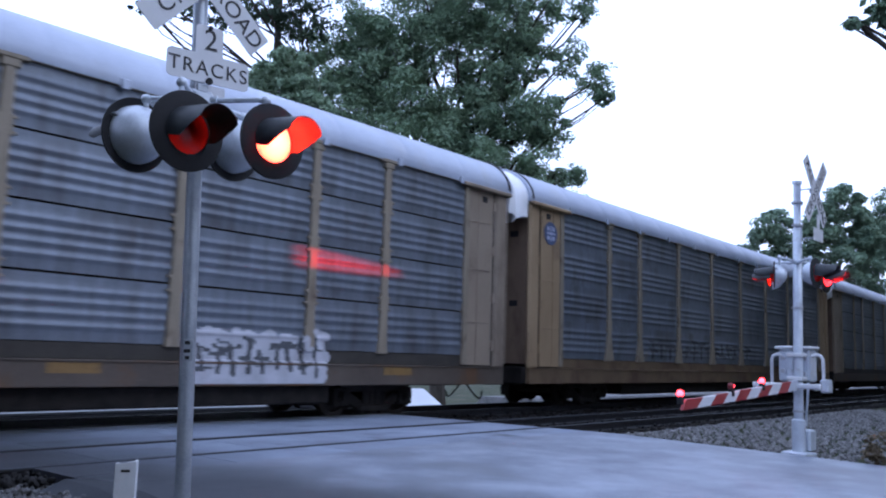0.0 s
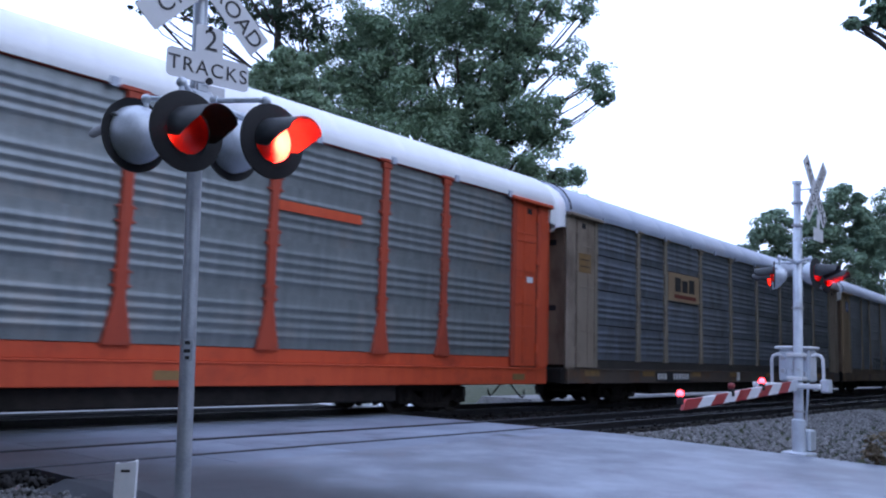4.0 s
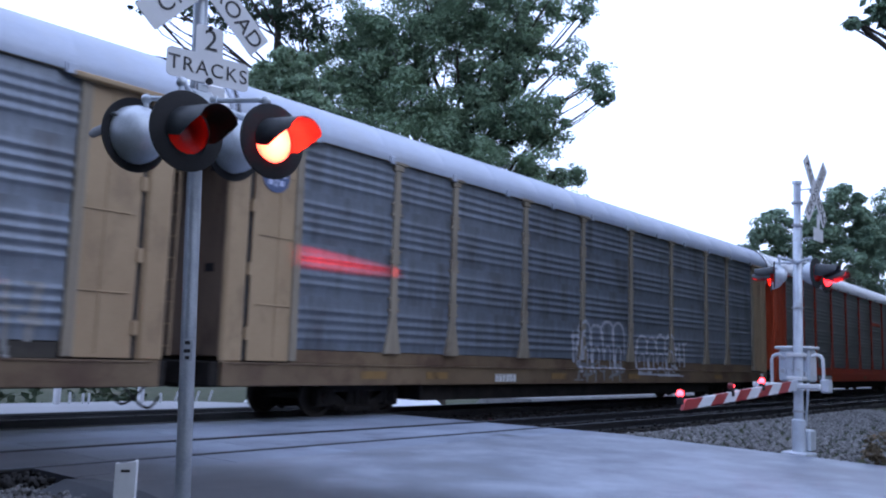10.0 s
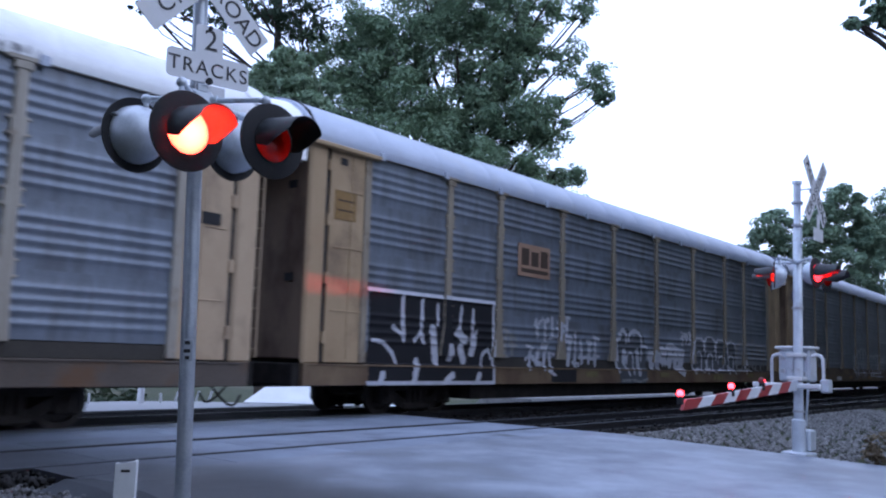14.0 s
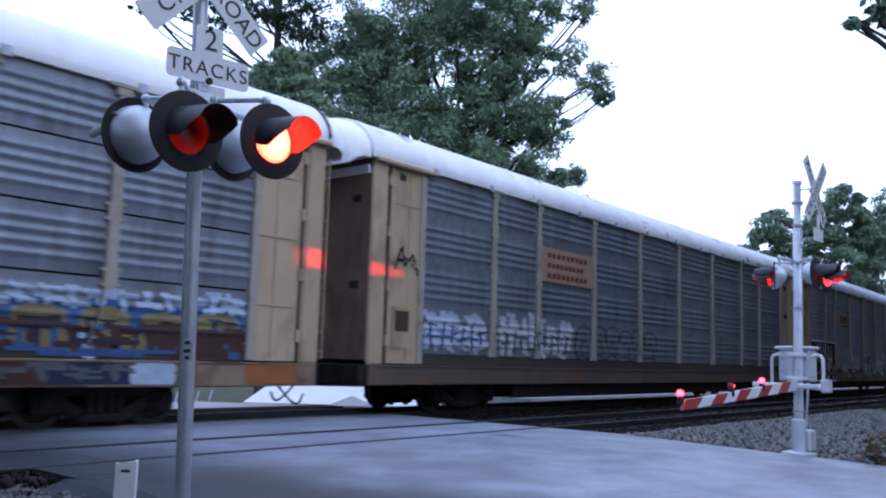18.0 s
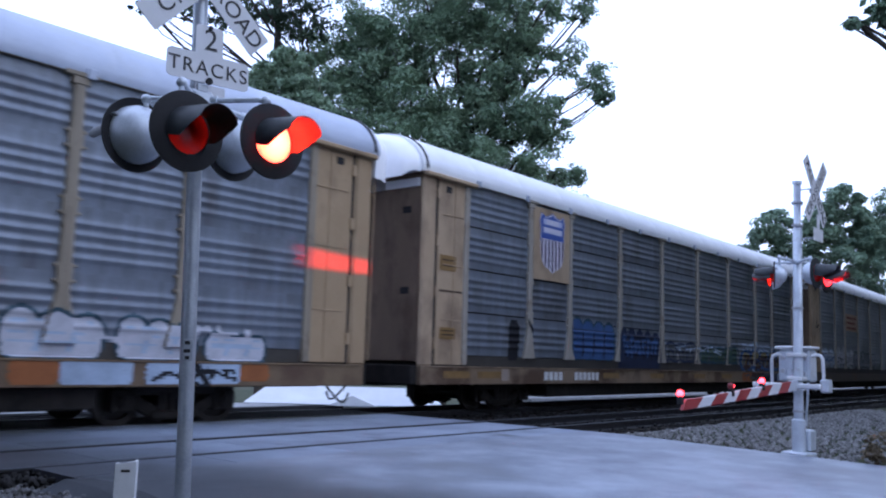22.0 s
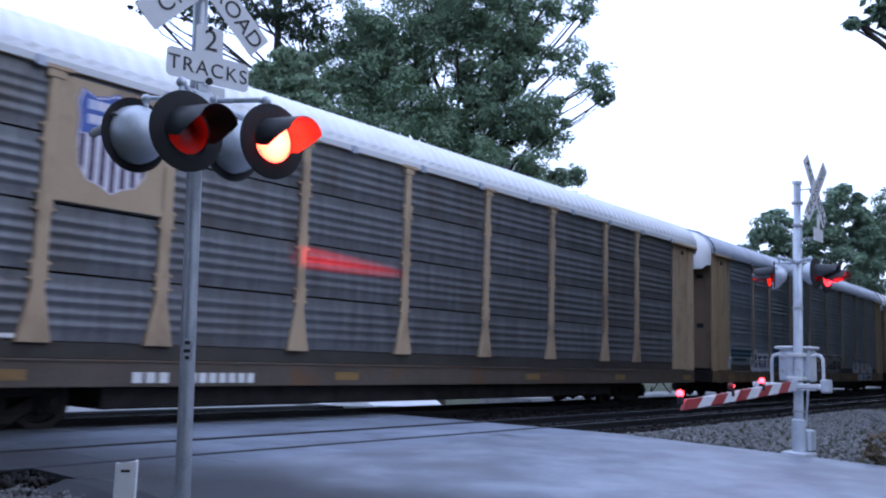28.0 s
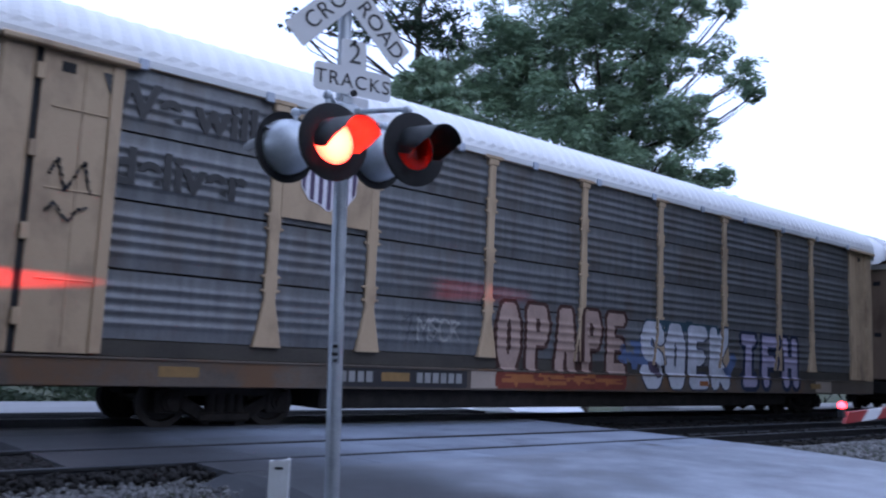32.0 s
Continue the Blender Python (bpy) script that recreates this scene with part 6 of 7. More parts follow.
def gate():
    """The gate mechanism on the far signal's pole with its lowered arm."""
    g = new("crossing_gate")
    g.matrix_world = pose(5.5, 13.2, -0.1, 0, 0, 48)
    tagged(g, "lowered crossing gate with red and white striped arm", "crossing gate")
    bm = bmesh.new()
    box(bm, 0.1, 0.44, -0.16, 0.32, 1.08, 1.58, bev=0.03)
    part("mechanism_case", bm, ALU_PAINT, g, "silver cast gate machine case")
    bm = bmesh.new()
    box(bm, 0.06, 0.47, -0.2, 0.37, 1.58, 1.63, bev=0.02)
    part("case_lid", bm, WHITE_PAINT, g, "white case lid")
    bm = bmesh.new()
    box(bm, 0.092, 0.1, -0.1, 0.26, 1.14, 1.5, bev=0.004)
    part("case_door", bm, ALU_PAINT, g, "silver inspection door")
    for y, z in ((0.24, 1.44), (0.24, 1.24), (-0.08, 1.44), (-0.08, 1.2)):
        bm = bmesh.new()
        tube(bm, (0.1, y, z), (0.05, y, z), 0.035, n=10)
        part("bolt", bm, SIGN_GREY, g)
    for z in (1.1, 1.46):
        part("clamp", boxes((-0.13, 0.14, -0.12, 0.12, z, z + 0.06), bev=0.015), WHITE_PAINT, g)
    for y in (0.42, -0.36):
        bm = bmesh.new()
        k = 1 if y > 0 else -1
        pipe_run(bm, [(0.1, y, 1.04), (0.1, y, 1.42), (0.1, y - 0.03 * k, 1.48), (0.1, y - 0.1 * k, 1.5), (0.1, y - 0.17 * k, 1.47)], 0.026, 8)
        part("crank_guard", bm, WHITE_PAINT, g, "white bent pipe guard", smooth=True)
    bm = bmesh.new()
    tube(bm, (0.2, -0.1, 1.08), (0.16, -0.06, 0.42), 0.02, n=8)
    part("conduit", bm, ALU_PAINT, g, "silver cable conduit", smooth=True)
    part("arm_bracket", boxes((-0.2, -0.1, -0.4, 0.62, 0.98, 1.06), bev=0.015), WHITE_PAINT, g, "white arm support bar")
    part("counterweight", boxes((-0.02, 0.2, -0.46, -0.34, 0.93, 1.13), bev=0.02), ALU_PAINT, g, "silver counterweight")
    # the arm runs towards -x, tapering
    n, length, x = 10, 4.0, -0.3
    arm = new("arm")
    arm.parent = g
    for i in range(n):
        a, b = x - (length - 0.3) * i / n, x - (length - 0.3) * (i + 1) / n
        h = 0.08 - 0.02 * i / n
        z0 = 1.037 - 0.0217 * i
        sl = 0.09
        bm = bmesh.new()
        vs = [bm.verts.new(p) for y in (-0.125, -0.085) for p in ((a - sl, y, z0 - h), (b - sl, y, z0 - 0.0217 - h), (b + (sl if i < n - 1 else 0), y, z0 - 0.0217 + h), (a + (sl if i else 0), y, z0 + h))]
        for q in ((0, 1, 2, 3), (4, 5, 6, 7), (0, 1, 5, 4), (1, 2, 6, 5), (2, 3, 7, 6), (3, 0, 4, 7)):
            bm.faces.new([vs[j] for j in q])
        part("stripe", bm, RED_SHEET if i % 2 == 1 else (ALU_PAINT if i < 2 else SIGN_WHITE), arm)
    lamps = []
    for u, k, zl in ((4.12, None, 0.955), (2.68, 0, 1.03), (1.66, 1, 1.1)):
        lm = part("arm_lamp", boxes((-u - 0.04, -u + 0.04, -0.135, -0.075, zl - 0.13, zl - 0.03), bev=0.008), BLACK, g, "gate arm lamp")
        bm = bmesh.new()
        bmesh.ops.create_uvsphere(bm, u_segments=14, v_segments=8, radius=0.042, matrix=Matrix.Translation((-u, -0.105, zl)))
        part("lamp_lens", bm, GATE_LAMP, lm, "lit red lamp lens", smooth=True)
        # a shade added round the lens, turned to dim it between flashes
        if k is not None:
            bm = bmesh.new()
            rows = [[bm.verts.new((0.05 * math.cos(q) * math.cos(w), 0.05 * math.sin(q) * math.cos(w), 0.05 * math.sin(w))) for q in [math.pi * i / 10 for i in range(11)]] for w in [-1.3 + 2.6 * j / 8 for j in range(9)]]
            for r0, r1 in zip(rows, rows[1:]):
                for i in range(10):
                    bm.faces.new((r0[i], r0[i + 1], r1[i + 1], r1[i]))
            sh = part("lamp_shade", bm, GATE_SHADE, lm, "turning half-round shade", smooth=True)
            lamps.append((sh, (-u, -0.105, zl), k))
    return g, lamps


near_mast()
far = far_mast()
_, gate_lamps = gate()


# ---------------------------------------------------------------- trees
def leaf_cloud(name, blobs, leaves, size, mat, parent, seed, label="", tuft=0.95):
    """Leaves gathered in tufts, facing outwards and up: blobs are (centre, radii, share)."""
    rng = np.random.default_rng(seed)
    tot = sum(b[2] for b in blobs)
    cs, ns = [], []
    for c, r, sh in blobs:
        n = max(8, int(leaves * sh / tot))
        rad = min(tuft, 0.5 * min(r))
        k = int(max(4, min(n // 25, 5.0 * (r[0] * r[1] * r[2]) ** (2 / 3) / rad ** 2)))
        d = rng.normal(size=(k, 3))
        d /= np.linalg.norm(d, axis=1)[:, None]
        centres = np.array(c) + d * rng.uniform(0.15, 1.0, (k, 1)) ** 0.5 * np.array(r)
        own = rng.integers(0, k, n)
        big = rng.uniform(0.6, 1.3, (k, 1))[own]
        e = rng.normal(size=(n, 3))
        e /= np.linalg.norm(e, axis=1)[:, None]
        e[:, 2] = np.where(rng.random(n) < 0.45, np.abs(e[:, 2]), e[:, 2])
        cs.append(centres[own] + e * big * rad * rng.uniform(0.1, 1.0, (n, 1)) ** 0.5 * np.array((1, 1, 0.62)))
        ns.append(e * 0.8 + np.array((0, 0, 0.75)) + rng.normal(size=(n, 3)) * 0.42)
    P, nrm = np.concatenate(cs), np.concatenate(ns)
    n = len(P)
    nrm /= np.linalg.norm(nrm, axis=1)[:, None]
    u = np.cross(nrm, rng.normal(size=(n, 3)))
    u /= np.linalg.norm(u, axis=1)[:, None]
    w = np.cross(nrm, u)
    s = size * rng.uniform(0.6, 1.4, (n, 1))
    nn = nrm * s * 0.22
    quad = np.stack([P - u * s, P + w * s * 0.55 + nn, P + u * s, P - w * s * 0.55 + nn], 1).reshape(-1, 3)
    me = bpy.data.meshes.new(name)
    me.from_pydata(quad.tolist(), [], np.arange(4 * n).reshape(-1, 4).tolist())
    me.materials.append(mat)
    ob = shared(name, me, parent, None, label)
    return ob


def limb(bm, a, b, r0, r1, rnd, bend=0.12, n=4):
    pts = [Vector(a).lerp(Vector(b), i / n) for i in range(n + 1)]
    L = (Vector(b) - Vector(a)).length
    for p in pts[1:-1]:
        p += Vector((rnd.uniform(-1, 1), rnd.uniform(-1, 1), rnd.uniform(-0.5, 0.5))) * bend * L / n
    for i in range(n):
        tube(bm, pts[i], pts[i + 1], r0 + (r1 - r0) * i / n, r0 + (r1 - r0) * (i + 1) / n, n=8, caps=i in (0, n - 1))
    return pts


def ray_point(x, y, depth):
    """A place given by its side and height on a plane square to the first view, depth metres off."""
    m = aim(0, 7.33, 1.67)
    return m @ Vector(((x - 784) / 1504.8 * depth, (441 - y) / 1504.8 * depth, -depth))


def tree(label, base, height, trunk_r, blobs, leaves, size, mat, seed, group=""):
    t = new("tree")
    t.matrix_world = pose(*base)
    tagged(t, label, "tree", group)
    rnd = random.Random(seed)
    bm = bmesh.new()
    top = (rnd.uniform(-0.5, 0.5), rnd.uniform(-0.5, 0.5), height * 0.8)
    pts = limb(bm, (0, 0, -0.3), top, trunk_r, trunk_r * 0.25, rnd, 0.1, 8)
    tr = part("trunk", bm, BARK, t, "dark rough trunk with limbs", smooth=True)
    loc = [((Vector(c) - Vector(base)), r, s) for c, r, s in blobs]
    for c, r, s in loc:
        bm = bmesh.new()
        z = max(height * 0.12, min(height * 0.7, c.z - 0.5 * math.hypot(c.x, c.y) - 0.5))
        i = min(7, max(1, int(z / (height * 0.8) * 8)))
        p = limb(bm, pts[i], c, trunk_r * 0.35, 0.04, rnd, 0.25, 4)
        for k in range(4):
            e = c + Vector((rnd.uniform(-1, 1) * r[0], rnd.uniform(-1, 1) * r[1], rnd.uniform(-1, 1) * r[2])) * 0.8
            limb(bm, p[rnd.choice((2, 3, 4))], e, 0.06, 0.015, rnd, 0.3, 3)
        part("limb", bm, BARK, tr, smooth=True)
    leaf_cloud("crown", loc, leaves, size, mat, t, seed + 7, "uneven crown of small leaves")
    return t


def build_trees():
    D = 46.0

    def B(x, y, rx, ry, share, d=D, deep=1.0):
        return (ray_point(x, y, d), (rx * d / 1504.8, rx * d / 1504.8 * deep, ry * d / 1504.8), share)

    big = [B(695, 120, 85, 95, 5.5), B(835, 155, 62, 85, 3.6), B(640, 90, 95, 85, 5), B(825, 35, 72, 60, 3.2), B(925, 95, 58, 48, 2.0), B(880, 140, 60, 36, 1.6), B(955, 25, 46, 44, 0.9), B(750, 70, 62, 60, 2.6), B(880, 45, 66, 56, 2.2), B(765, 215, 60, 50, 2.0), B(1030, 22, 30, 34, 0.35), B(900, 200, 90, 60, 4), B(1055, 145, 42, 36, 0.55),
           B(975, 235, 40, 45, 0.8), B(1005, 312, 30, 24, 0.5), B(720, 230, 130, 70, 6), B(600, 190, 90, 60, 3.5), B(780, -60, 200, 100, 8), B(960, -70, 110, 70, 3),
           B(850, 300, 120, 60, 5), B(940, 360, 90, 60, 3), B(700, 330, 140, 80, 4), B(1005, 105, 36, 36, 0.5), B(820, 420, 150, 80, 4), B(650, 430, 120, 90, 3), B(1070, 175, 22, 14, 0.3)]
    b = ray_point(770, 660, D)
    tree("large dark green broadleaf tree behind the tracks", (b.x, b.y, -3.7), 24.0, 0.5, big, 190000, 0.1, LEAF, 11, "trees beyond the tracks")
    D2 = 40.0
    small = [B(500, 130, 55, 40, 3, D2), B(455, 170, 45, 50, 2, D2), B(540, 180, 60, 50, 3, D2), B(490, 260, 70, 60, 3, D2), B(440, 340, 80, 80, 3, D2), B(560, 320, 70, 90, 3, D2)]
    b = ray_point(505, 660, D2)
    tree("paler green young tree behind the tracks", (b.x, b.y, -3.0), 15.0, 0.22, small, 42000, 0.095, LEAF_LIGHT, 23, "trees beyond the tracks")
    # sparse pine, its tips reaching past the sign
    D3 = 44.0
    pine = [B(300, 10, 60, 16, 1.0, D3), B(400, 30, 60, 22, 1.4, D3), B(480, 20, 60, 30, 1.8, D3), B(540, 40, 50, 40, 1.8, D3), B(500, -50, 110, 30, 2.5, D3), B(380, -60, 90, 20, 1.2, D3), B(260, 15, 30, 12, 0.4, D3)]
    b = ray_point(560, 660, D3)
    tree("sparse dark pine with open tips", (b.x, b.y, -3.7), 25.0, 0.28, pine, 9000, 0.11, NEEDLE, 37, "trees beyond the tracks")
    D4 = 95.0
    for j, (cx, top, w, n) in enumerate(((1368, 386, 58, 9000), (1490, 344, 78, 14000), (1590, 352, 80, 11000))):
        rows = [B(cx, top + 20, w * 0.6, 35, 3, D4), B(cx - w * 0.5, top + 70, w * 0.5, 45, 3, D4), B(cx + w * 0.5, top + 70, w * 0.6, 45, 3, D4), B(cx, top + 140, w, 60, 4, D4), B(cx, top + 230, w, 60, 3, D4)]
        b = ray_point(cx, 660, D4 + 2 * j)
        tree("distant round-topped broadleaf tree", (b.x, b.y, -3.7), 20.0, 0.35, rows, int(n * 2.6), 0.2, LEAF_FAR, 50 + j, "distant trees")


build_trees()


def build_surroundings():
    # leafy bough reaching in from a tree beside the road
    b = (13.6, 13.0, -0.5)
    near_blobs = [(ray_point(1562, 22, 14.0), (0.2, 0.4, 0.26), 0.5), (ray_point(1515, 40, 14.0), (0.16, 0.2, 0.16), 0.14), (ray_point(1625, -60, 14.5), (0.6, 0.9, 0.5), 1.6), (ray_point(1720, -80, 15.5), (1.6, 1.6, 1.4), 5),
                  ((12.0, 13.5, 9.5), (2.6, 2.6, 2.0), 8), ((14.5, 12.0, 8.0), (2.5, 2.5, 2.4), 8), ((13.5, 14.5, 11.5), (2.6, 2.6, 2.0), 8)]
    tree("broadleaf tree beside the road with an overhanging bough", b, 13.0, 0.3, near_blobs, 22000, 0.1, LEAF, 83)
    # unseen woods, added to close and shade the place behind the road and along the near side
    rng = random.Random(5)
    blobs = []
    for s, o in ([(-95 + 7.5 * i, 27 + 3 * math.sin(i * 1.7)) for i in range(13)] + [(6 + 8 * i, 27 - 1.2 * i + 2 * math.sin(i)) for i in range(4)]
                 + [(9 + 5 * i, 13.3 + 0.8 * math.sin(2 * i)) for i in range(25)] + [(16 + 4 * i, 11.0) for i in range(14)] + [(-60 + 9 * i, 34) for i in range(12)] + [(-22 - 6 * i, 11.8 + 0.6 * math.sin(i)) for i in range(9)] + [(-17.9, 6.9)] + [(-18.6 - 2.6 * (i % 2), 8.6 + 2.1 * i) for i in range(5)]):
        p = at(s, o)
        if math.degrees(math.atan2(p.x, p.y)) < (35.5 if 10.5 < o < 11.5 else 33) and p.y > 0 and p.x > -20:
            continue
        h = rng.uniform(12, 16) + (7 if o < 16 else 0)
        for z in (1.5, 5.0, 8.5, 12.0, 15.5, h - 2) if o < 16 else (1.5, 5.0, 8.5, h - 2):
            w = 2.4 if o < 16 else 4.2
            blobs.append(((p.x + rng.uniform(-1, 1), p.y + rng.uniform(-1, 1), z), (w, w, 2.6), 1))
    # canopy over the track, out of view, added to darken the left
    for i in range(10):
        p = at(-19 - 2.2 * (i // 2), 1.5 + 4.5 * (i % 2))
        blobs.append(((p.x, p.y, rng.uniform(9, 13)), (2.6, 2.6, 2.0), 1))
    w = leaf_cloud("woodland", blobs, 110000, 0.5, LEAF_WOOD, None, 91, tuft=1.6)
    tagged(w, "dense dark woodland closing the place behind the road", "woodland", kind="stuff")
    # hedge and pavement beyond the far track
    blobs = [((*at(-46 + 1.7 * i, -12.2 + 0.7 * math.sin(i * 2.3))[:2], 0.0 + 0.25 * math.sin(i * 1.3)), (1.1, 0.8, 0.8), 1) for i in range(25)]
    h = leaf_cloud("hedge", blobs, 20000, 0.09, LEAF_WOOD, None, 95)
    tagged(h, "low green bushes beyond the far track", "bushes", kind="stuff")
    blobs = []
    for i in range(18):
        p = at(-52 + 3.2 * i, -17.5 + 1.2 * math.sin(i * 1.9))
        for z in (0.0, 2.4, 4.8) if i < 11 else (-1.5, 1.0, 3.4, 5.8, 8.2):
            blobs.append(((p.x, p.y, z + 0.5 * math.sin(i * 2.7)), (2.2, 2.0, 1.7), 1))
    h = leaf_cloud("thicket", blobs, 34000, 0.2, LEAF_WOOD, None, 97, tuft=1.2)
    tagged(h, "dark thicket beyond the far pavement", "bushes", kind="stuff")
    bm = bmesh.new()
    path = []
    for i in range(20):
        s = -48 + 36.0 * i / 19
        a = trk(s)[2]
        path.append((at(s, -7.2, -0.17), (math.cos(a), -math.sin(a))))
    sweep(bm, path, [(-1.2, -0.3), (-1.2, 0.0), (2.7, 0.02), (2.7, -0.3)])
    tagged(finish("pavement", bm, CONCRETE), "pale concrete strip beside the far track", "pavement", kind="structure")
    bm = bmesh.new()
    path = []
    for i in range(30):
        s = 11 + 58 * i / 29
        a = trk(s)[2]
        path.append((at(s, -4.4, -0.2), (math.cos(a), -math.sin(a))))
    sweep(bm, path, [(-4.2, -3.3), (-1.1, 0.06), (1.0, 0.06), (1.6, -0.4)])
    tagged(finish("gravel_strip", bm, STONE), "pale gravel strip beside the far track", "gravel", kind="structure")
    white_building()
    utility_pole()
    far_posts()
    marker_post()
    stones()
    weeds()


def white_building():
    """A low white building down the slope, seen under the cars."""
    c = ray_point(606, 690, 36.5)
    hsh = new("building")
    hsh.matrix_world = pose(c.x, c.y, -3.68, 0, 0, 4)
    tagged(hsh, "low white building with pale metal roof below the tracks", "building")
    part("wall", boxes((-3.95, 4.2, 0, 2.4, -0.45, 2.8)), WHITE_PAINT, hsh, "white wall")
    bm = bmesh.new()
    vs = [bm.verts.new(p) for p in ((-4.15, -0.2, 2.78), (4.4, -0.2, 2.78), (4.4, 2.6, 2.78), (-4.15, 2.6, 2.78), (-3.3, 1.2, 3.5), (3.55, 1.2, 3.5))]
    for q in ((0, 1, 5, 4), (1, 2, 5), (2, 3, 4, 5), (3, 0, 4), (0, 3, 2, 1)):
        bm.faces.new([vs[i] for i in q])
    part("roof", bm, ROOF_BRIGHT, hsh, "pale metal hip roof")
    part("porch", boxes((-0.45, 1.35, -0.7, -0.01, -0.45, 2.76)), SIGN_GREY, hsh, "grey porch")
    bm = bmesh.new()
    vs = [bm.verts.new(p) for p in ((-0.6, -0.85, 2.77), (1.5, -0.85, 2.77), (0.45, -0.85, 3.2), (-0.6, 1.1, 2.77), (1.5, 1.1, 2.77), (0.45, 1.1, 3.2))]
    for q in ((0, 1, 2), (3, 5, 4), (0, 2, 5, 3), (1, 4, 5, 2)):
        bm.faces.new([vs[i] for i in q])
    part("porch_roof", bm, ROOF_BRIGHT, hsh)
    for x in (-1.0, -0.65, 0.05, 1.05, 1.85):
        y = -0.7 if -0.45 < x < 1.35 else 0
        wdw = part("window", boxes((x - 0.11, x + 0.11, y - 0.05, y - 0.005, 2.42, 2.68)), SIGN_GREY, hsh)
        part("pane", boxes((x - 0.085, x + 0.085, y - 0.06, y - 0.052, 2.45, 2.65)), BLACK, wdw)


def far_posts():
    bm = bmesh.new()
    lathe(bm, [(0.0, 0.0), (0.085, 0.0), (0.085, 0.66), (0.06, 0.71), (0.0, 0.73)], 12)
    first = finish("bollard", bm, WHITE_PAINT, smooth=True)
    bm = bmesh.new()
    lathe(bm, [(0.086, 0.42), (0.09, 0.42), (0.09, 0.52), (0.086, 0.52)], 12)
    part("band", bm, BLACK, first, "black band")
    tagged(first, "short white bollard with a black band beyond the track", "bollard", "bollards beyond the tracks")
    first.matrix_world = pose(*at(-4.27, -6.64, -0.16))
    for s, o in ((-2.38, -6.14), (-16.5, -6.9), (-12.07, -3.3)):
        copy_thing(first, pose(*at(s, o, -0.16 if o < -4 else -0.26)))
    bm = bmesh.new()
    box(bm, -0.025, 0.025, -0.02, 0.02, 0.0, 0.3, bev=0.006)
    stake = finish("stake", bm, WHITE_PAINT)
    tagged(stake, "short pale stake beyond the track", "stake", "stakes beyond the tracks")
    stake.matrix_world = pose(*at(-4.0, -6.55, -0.17))
    for i, (s, o) in enumerate(((-3.73, -6.43), (-3.6, -6.4), (-1.93, -5.96), (-0.9, -6.9), (-0.6, -7.0), (-0.1, -7.1), (0.4, -7.2))):
        copy_thing(stake, pose(*at(s, o, -0.2), 0, 14 if i > 2 else 0, 0))


def utility_pole():
    c = ray_point(459, 640, 43.0)
    u = new("utility_pole")
    u.matrix_world = pose(c.x, c.y, -3.7)
    tagged(u, "dark weathered wooden utility pole among the trees", "utility pole")
    bm = bmesh.new()
    tube(bm, (0, 0, -0.2), (0, 0, 24), 0.24, 0.17, n=14)
    part("pole", bm, BARK, u, smooth=True)
    part("crossarm", boxes((-1.2, 1.2, -0.28, -0.18, 22.6, 22.72), bev=0.01), BARK, u)


def marker_post():
    """The short white U-section post beside the signal."""
    bm = bmesh.new()
    pts = [(-0.064, 0.05), (-0.064, -0.05), (0.064, -0.05), (0.064, 0.05), (0.05, 0.05), (0.05, -0.036), (-0.05, -0.036), (-0.05, 0.05)]
    lo = [bm.verts.new((x, y, -0.15)) for x, y in pts]
    hi = [bm.verts.new((x, y, 0.86 + 0.012 * math.sin(x * 40))) for x, y in pts]
    for i in range(8):
        bm.faces.new((lo[i], lo[(i + 1) % 8], hi[(i + 1) % 8], hi[i]))
    bm.faces.new(hi)
    bm.faces.new(lo)
    ob = finish("marker_post", bm, WHITE_PAINT)
    ob.matrix_world = pose(-1.995, 5.62, -0.4, 0, 0, 12)
    part("slot", boxes((-0.028, 0.028, -0.053, -0.0495, 0.8, 0.818), bev=0.001), BLACK, ob)
    tagged(ob, "short white channel marker post beside the signal", "marker post")


def stone_field(name, label, n, pick, seed, sz=(0.025, 0.06), mat=STONE):
    """Loose angular stones, one joined mesh."""
    rng = random.Random(seed)
    base = []
    for j in range(6):
        bm = bmesh.new()
        bmesh.ops.create_icosphere(bm, subdivisions=1, radius=1.0)
        for v in bm.verts:
            v.co *= rng.uniform(0.65, 1.15)
        base.append(([v.co.copy() for v in bm.verts], [[v.index for v in f.verts] for f in bm.faces]))
        bm.free()
    V, F = [], []
    for i in range(n):
        p = pick(rng)
        vs, fs = base[rng.randrange(6)]
        r = rng.uniform(*sz)
        m = Matrix.Translation(p) @ Euler((rng.random() * 6, rng.random() * 6, rng.random() * 6)).to_matrix().to_4x4() @ Matrix.Diagonal((r, r * rng.uniform(0.6, 1), r * rng.uniform(0.5, 0.9), 1))
        k = len(V)
        V += [m @ v for v in vs]
        F += [[a + k for a in f] for f in fs]
    me = bpy.data.meshes.new(name)
    me.from_pydata(V, [], F)
    me.materials.append(mat)
    ob = new(name, me)
    tagged(ob, label, "gravel", kind="stuff")


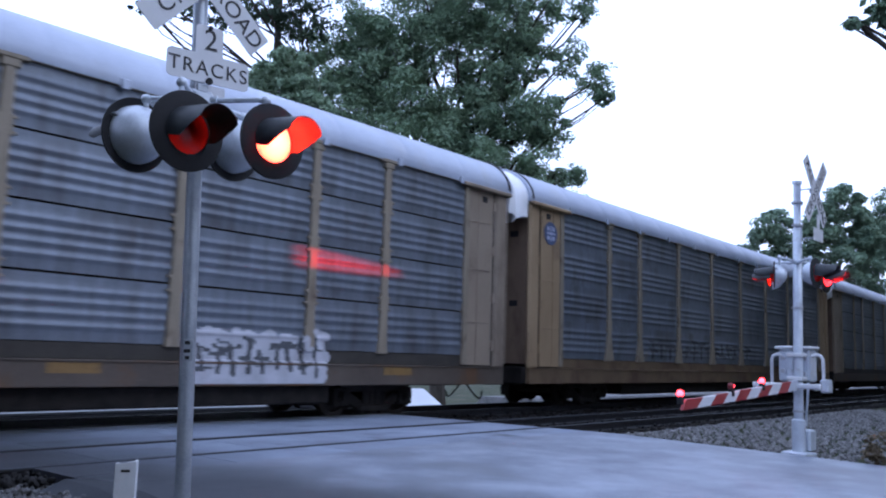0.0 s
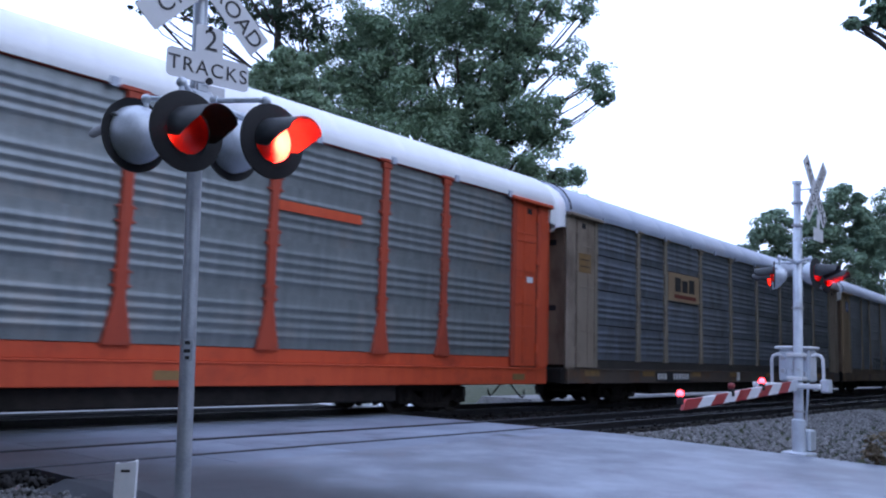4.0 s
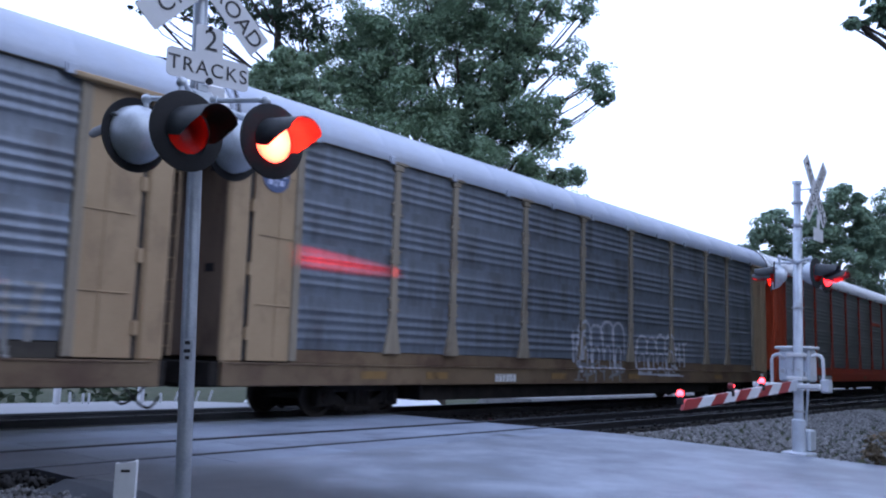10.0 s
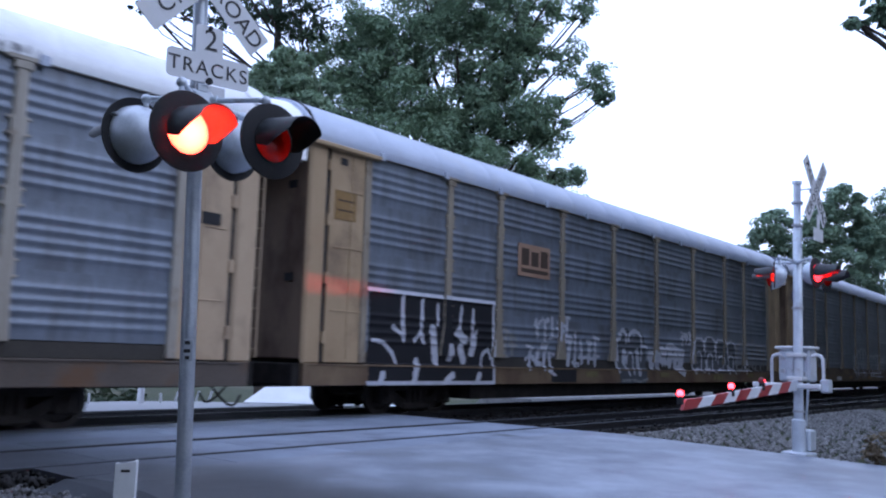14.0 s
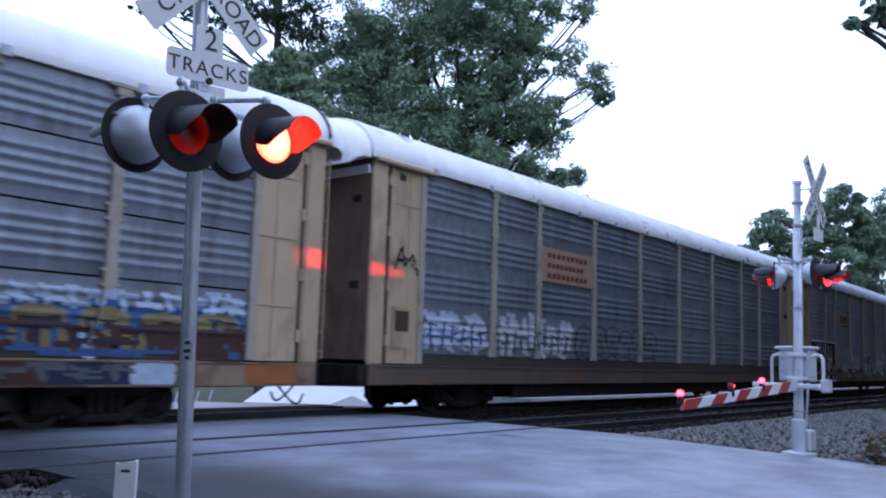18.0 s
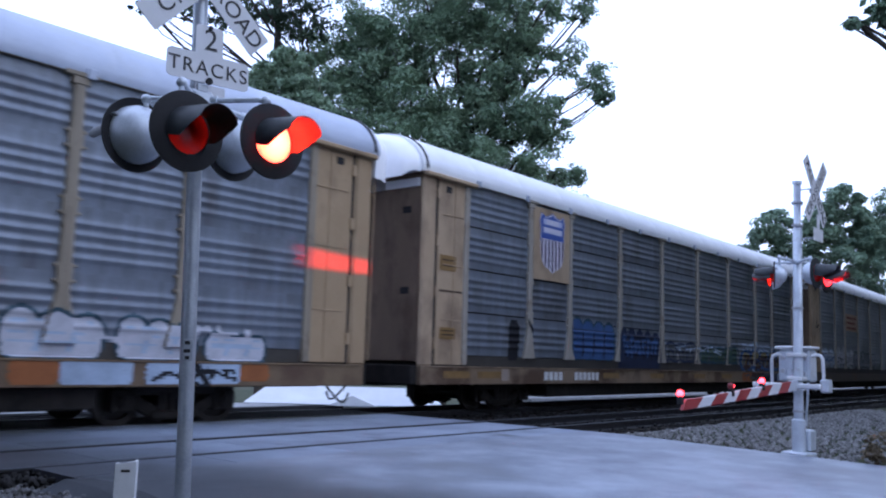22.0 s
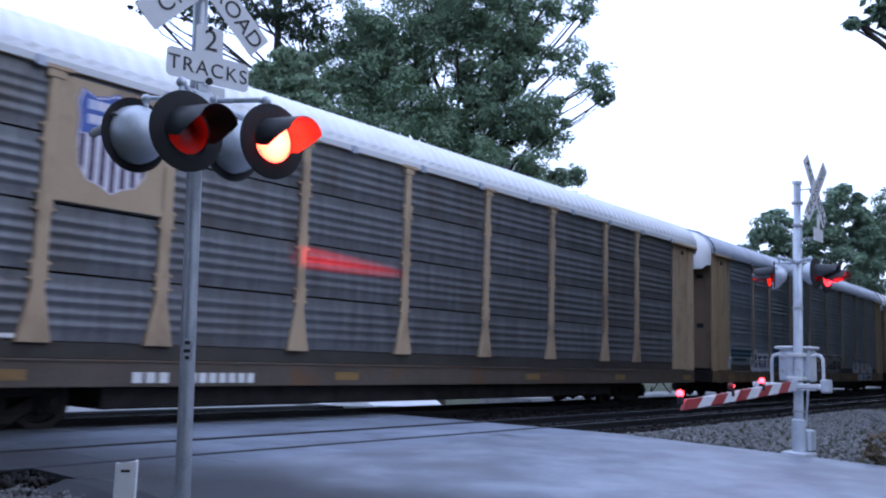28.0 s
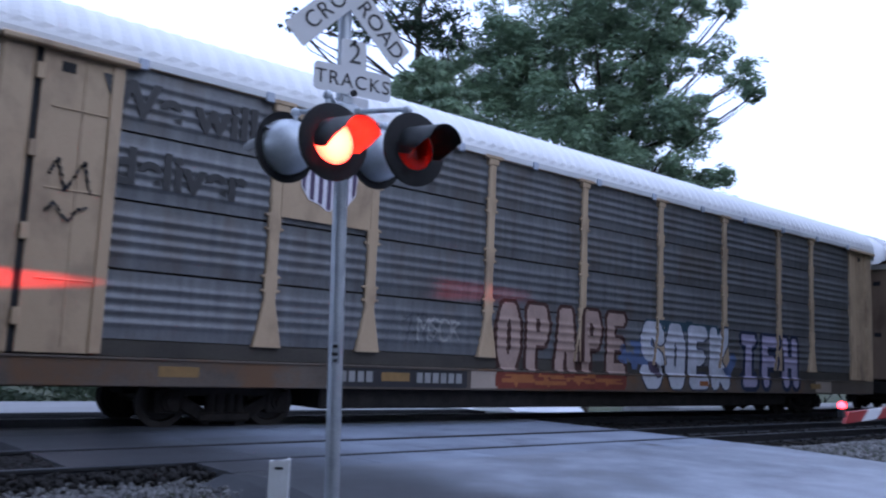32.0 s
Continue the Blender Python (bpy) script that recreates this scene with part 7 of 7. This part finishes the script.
def stones():
    def left(r):
        s, o = r.uniform(-22, -10.02 + r.gauss(0, 0.12)), SEP + 0.88 + 2.9 * r.random()
        return at(s, o, max(-0.15, ground_z(o)) + r.uniform(0.0, 0.035))

    def right(r):
        s, o = r.uniform(-0.5, 16), r.uniform(SEP + 1.2, 10.2)
        return at(s, o, ground_z(o) + 0.012)

    def between(r):
        s = r.choice((r.uniform(-26, CROSS_S0), r.uniform(-0.5, 40)))
        o = r.uniform(-1.6, SEP + 1.7)
        return at(s, o, r.uniform(-0.175, -0.13))

    def nearest(r):
        s, o = r.uniform(-13.5, -9.95), r.uniform(SEP - 0.6, SEP + 1.3)
        if s > CROSS_S0 and o < SEP + 0.74:
            s = CROSS_S0 - r.random() * 0.5
        return at(s, o, r.uniform(-0.14, -0.05))

    stone_field("ballast_stones", "dark earthy stones heaped at the end of the crossing panels", 2600, nearest, 6, mat=DARK_STONE)
    stone_field("loose_gravel", "pale loose gravel beside the track", 9000, left, 1, sz=(0.016, 0.045), mat=STONE_DULL)
    stone_field("loose_gravel", "pale loose gravel round the signal foot", 6000, right, 2)
    stone_field("ballast_stones", "dark grey ballast stones between the ties", 12000, between, 3, mat=DARK_STONE)


def weeds():
    """A dry brown bush and grass tufts beside the gravel."""
    q = ray_point(1560, 775, 12.2)
    w = leaf_cloud("weeds", [((q.x + 0.2, q.y, 0.0), (0.34, 0.4, 0.34), 2), ((q.x + 0.42, q.y, 0.3), (0.22, 0.3, 0.25), 1), ((q.x + 0.85, q.y + 0.2, 0.12), (0.6, 0.5, 0.5), 3)], 2600, 0.04, DRY, None, 77, tuft=0.3)
    tagged(w, "dry brown weeds beside the gravel", "weeds", kind="stuff")
    blobs = []
    rng = random.Random(9)
    for i in range(60):
        a = at(rng.uniform(-0.4, 14), rng.uniform(9.6, 14), -0.36)
        blobs.append(((a.x, a.y, a.z + 0.06), (0.3, 0.3, 0.08), 1))
    g = leaf_cloud("grass", blobs, 9000, 0.05, GRASS, None, 78)
    tagged(g, "short rough grass beside the gravel", "grass", kind="stuff")


build_surroundings()


# ---------------------------------------------------------------- what moves
def car_pose(s):
    a, b = at(s - 9.1, 0), at(s + 9.1, 0)
    c = (a + b) / 2
    d = b - a
    return pose(c.x, c.y, 0, 0, 0, math.degrees(math.atan2(d.y, d.x)))


def motions():
    for car, axles, s0 in CARS:
        walk(car, [(t, car_pose(s0 + SPEED * t)) for t in range(0, 33)])
        turn = SPEED / 0.38
        n = int(32 * turn / radians(80)) + 1
        for ax, x in axles:
            walk(ax, [(32.0 * i / n, pose(x, 0, 0.38, 0, math.degrees(turn * 32.0 * i / n) % 360, 0)) for i in range(n + 1)])
    # flashing is made by turning added parts: lamps half round, out of step on the two sides; shades a quarter
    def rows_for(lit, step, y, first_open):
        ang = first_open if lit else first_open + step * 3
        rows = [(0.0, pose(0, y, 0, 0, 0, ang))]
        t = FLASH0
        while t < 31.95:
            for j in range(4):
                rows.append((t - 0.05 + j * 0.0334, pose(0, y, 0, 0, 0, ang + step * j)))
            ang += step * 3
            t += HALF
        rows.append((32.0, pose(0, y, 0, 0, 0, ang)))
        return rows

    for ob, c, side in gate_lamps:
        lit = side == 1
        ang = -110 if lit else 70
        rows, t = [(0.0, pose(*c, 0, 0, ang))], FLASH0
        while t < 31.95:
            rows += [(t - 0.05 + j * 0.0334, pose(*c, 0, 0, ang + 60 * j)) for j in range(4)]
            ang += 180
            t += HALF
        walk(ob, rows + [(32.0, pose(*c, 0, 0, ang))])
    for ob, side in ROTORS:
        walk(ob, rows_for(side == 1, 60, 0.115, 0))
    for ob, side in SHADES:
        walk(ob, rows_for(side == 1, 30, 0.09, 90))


motions()
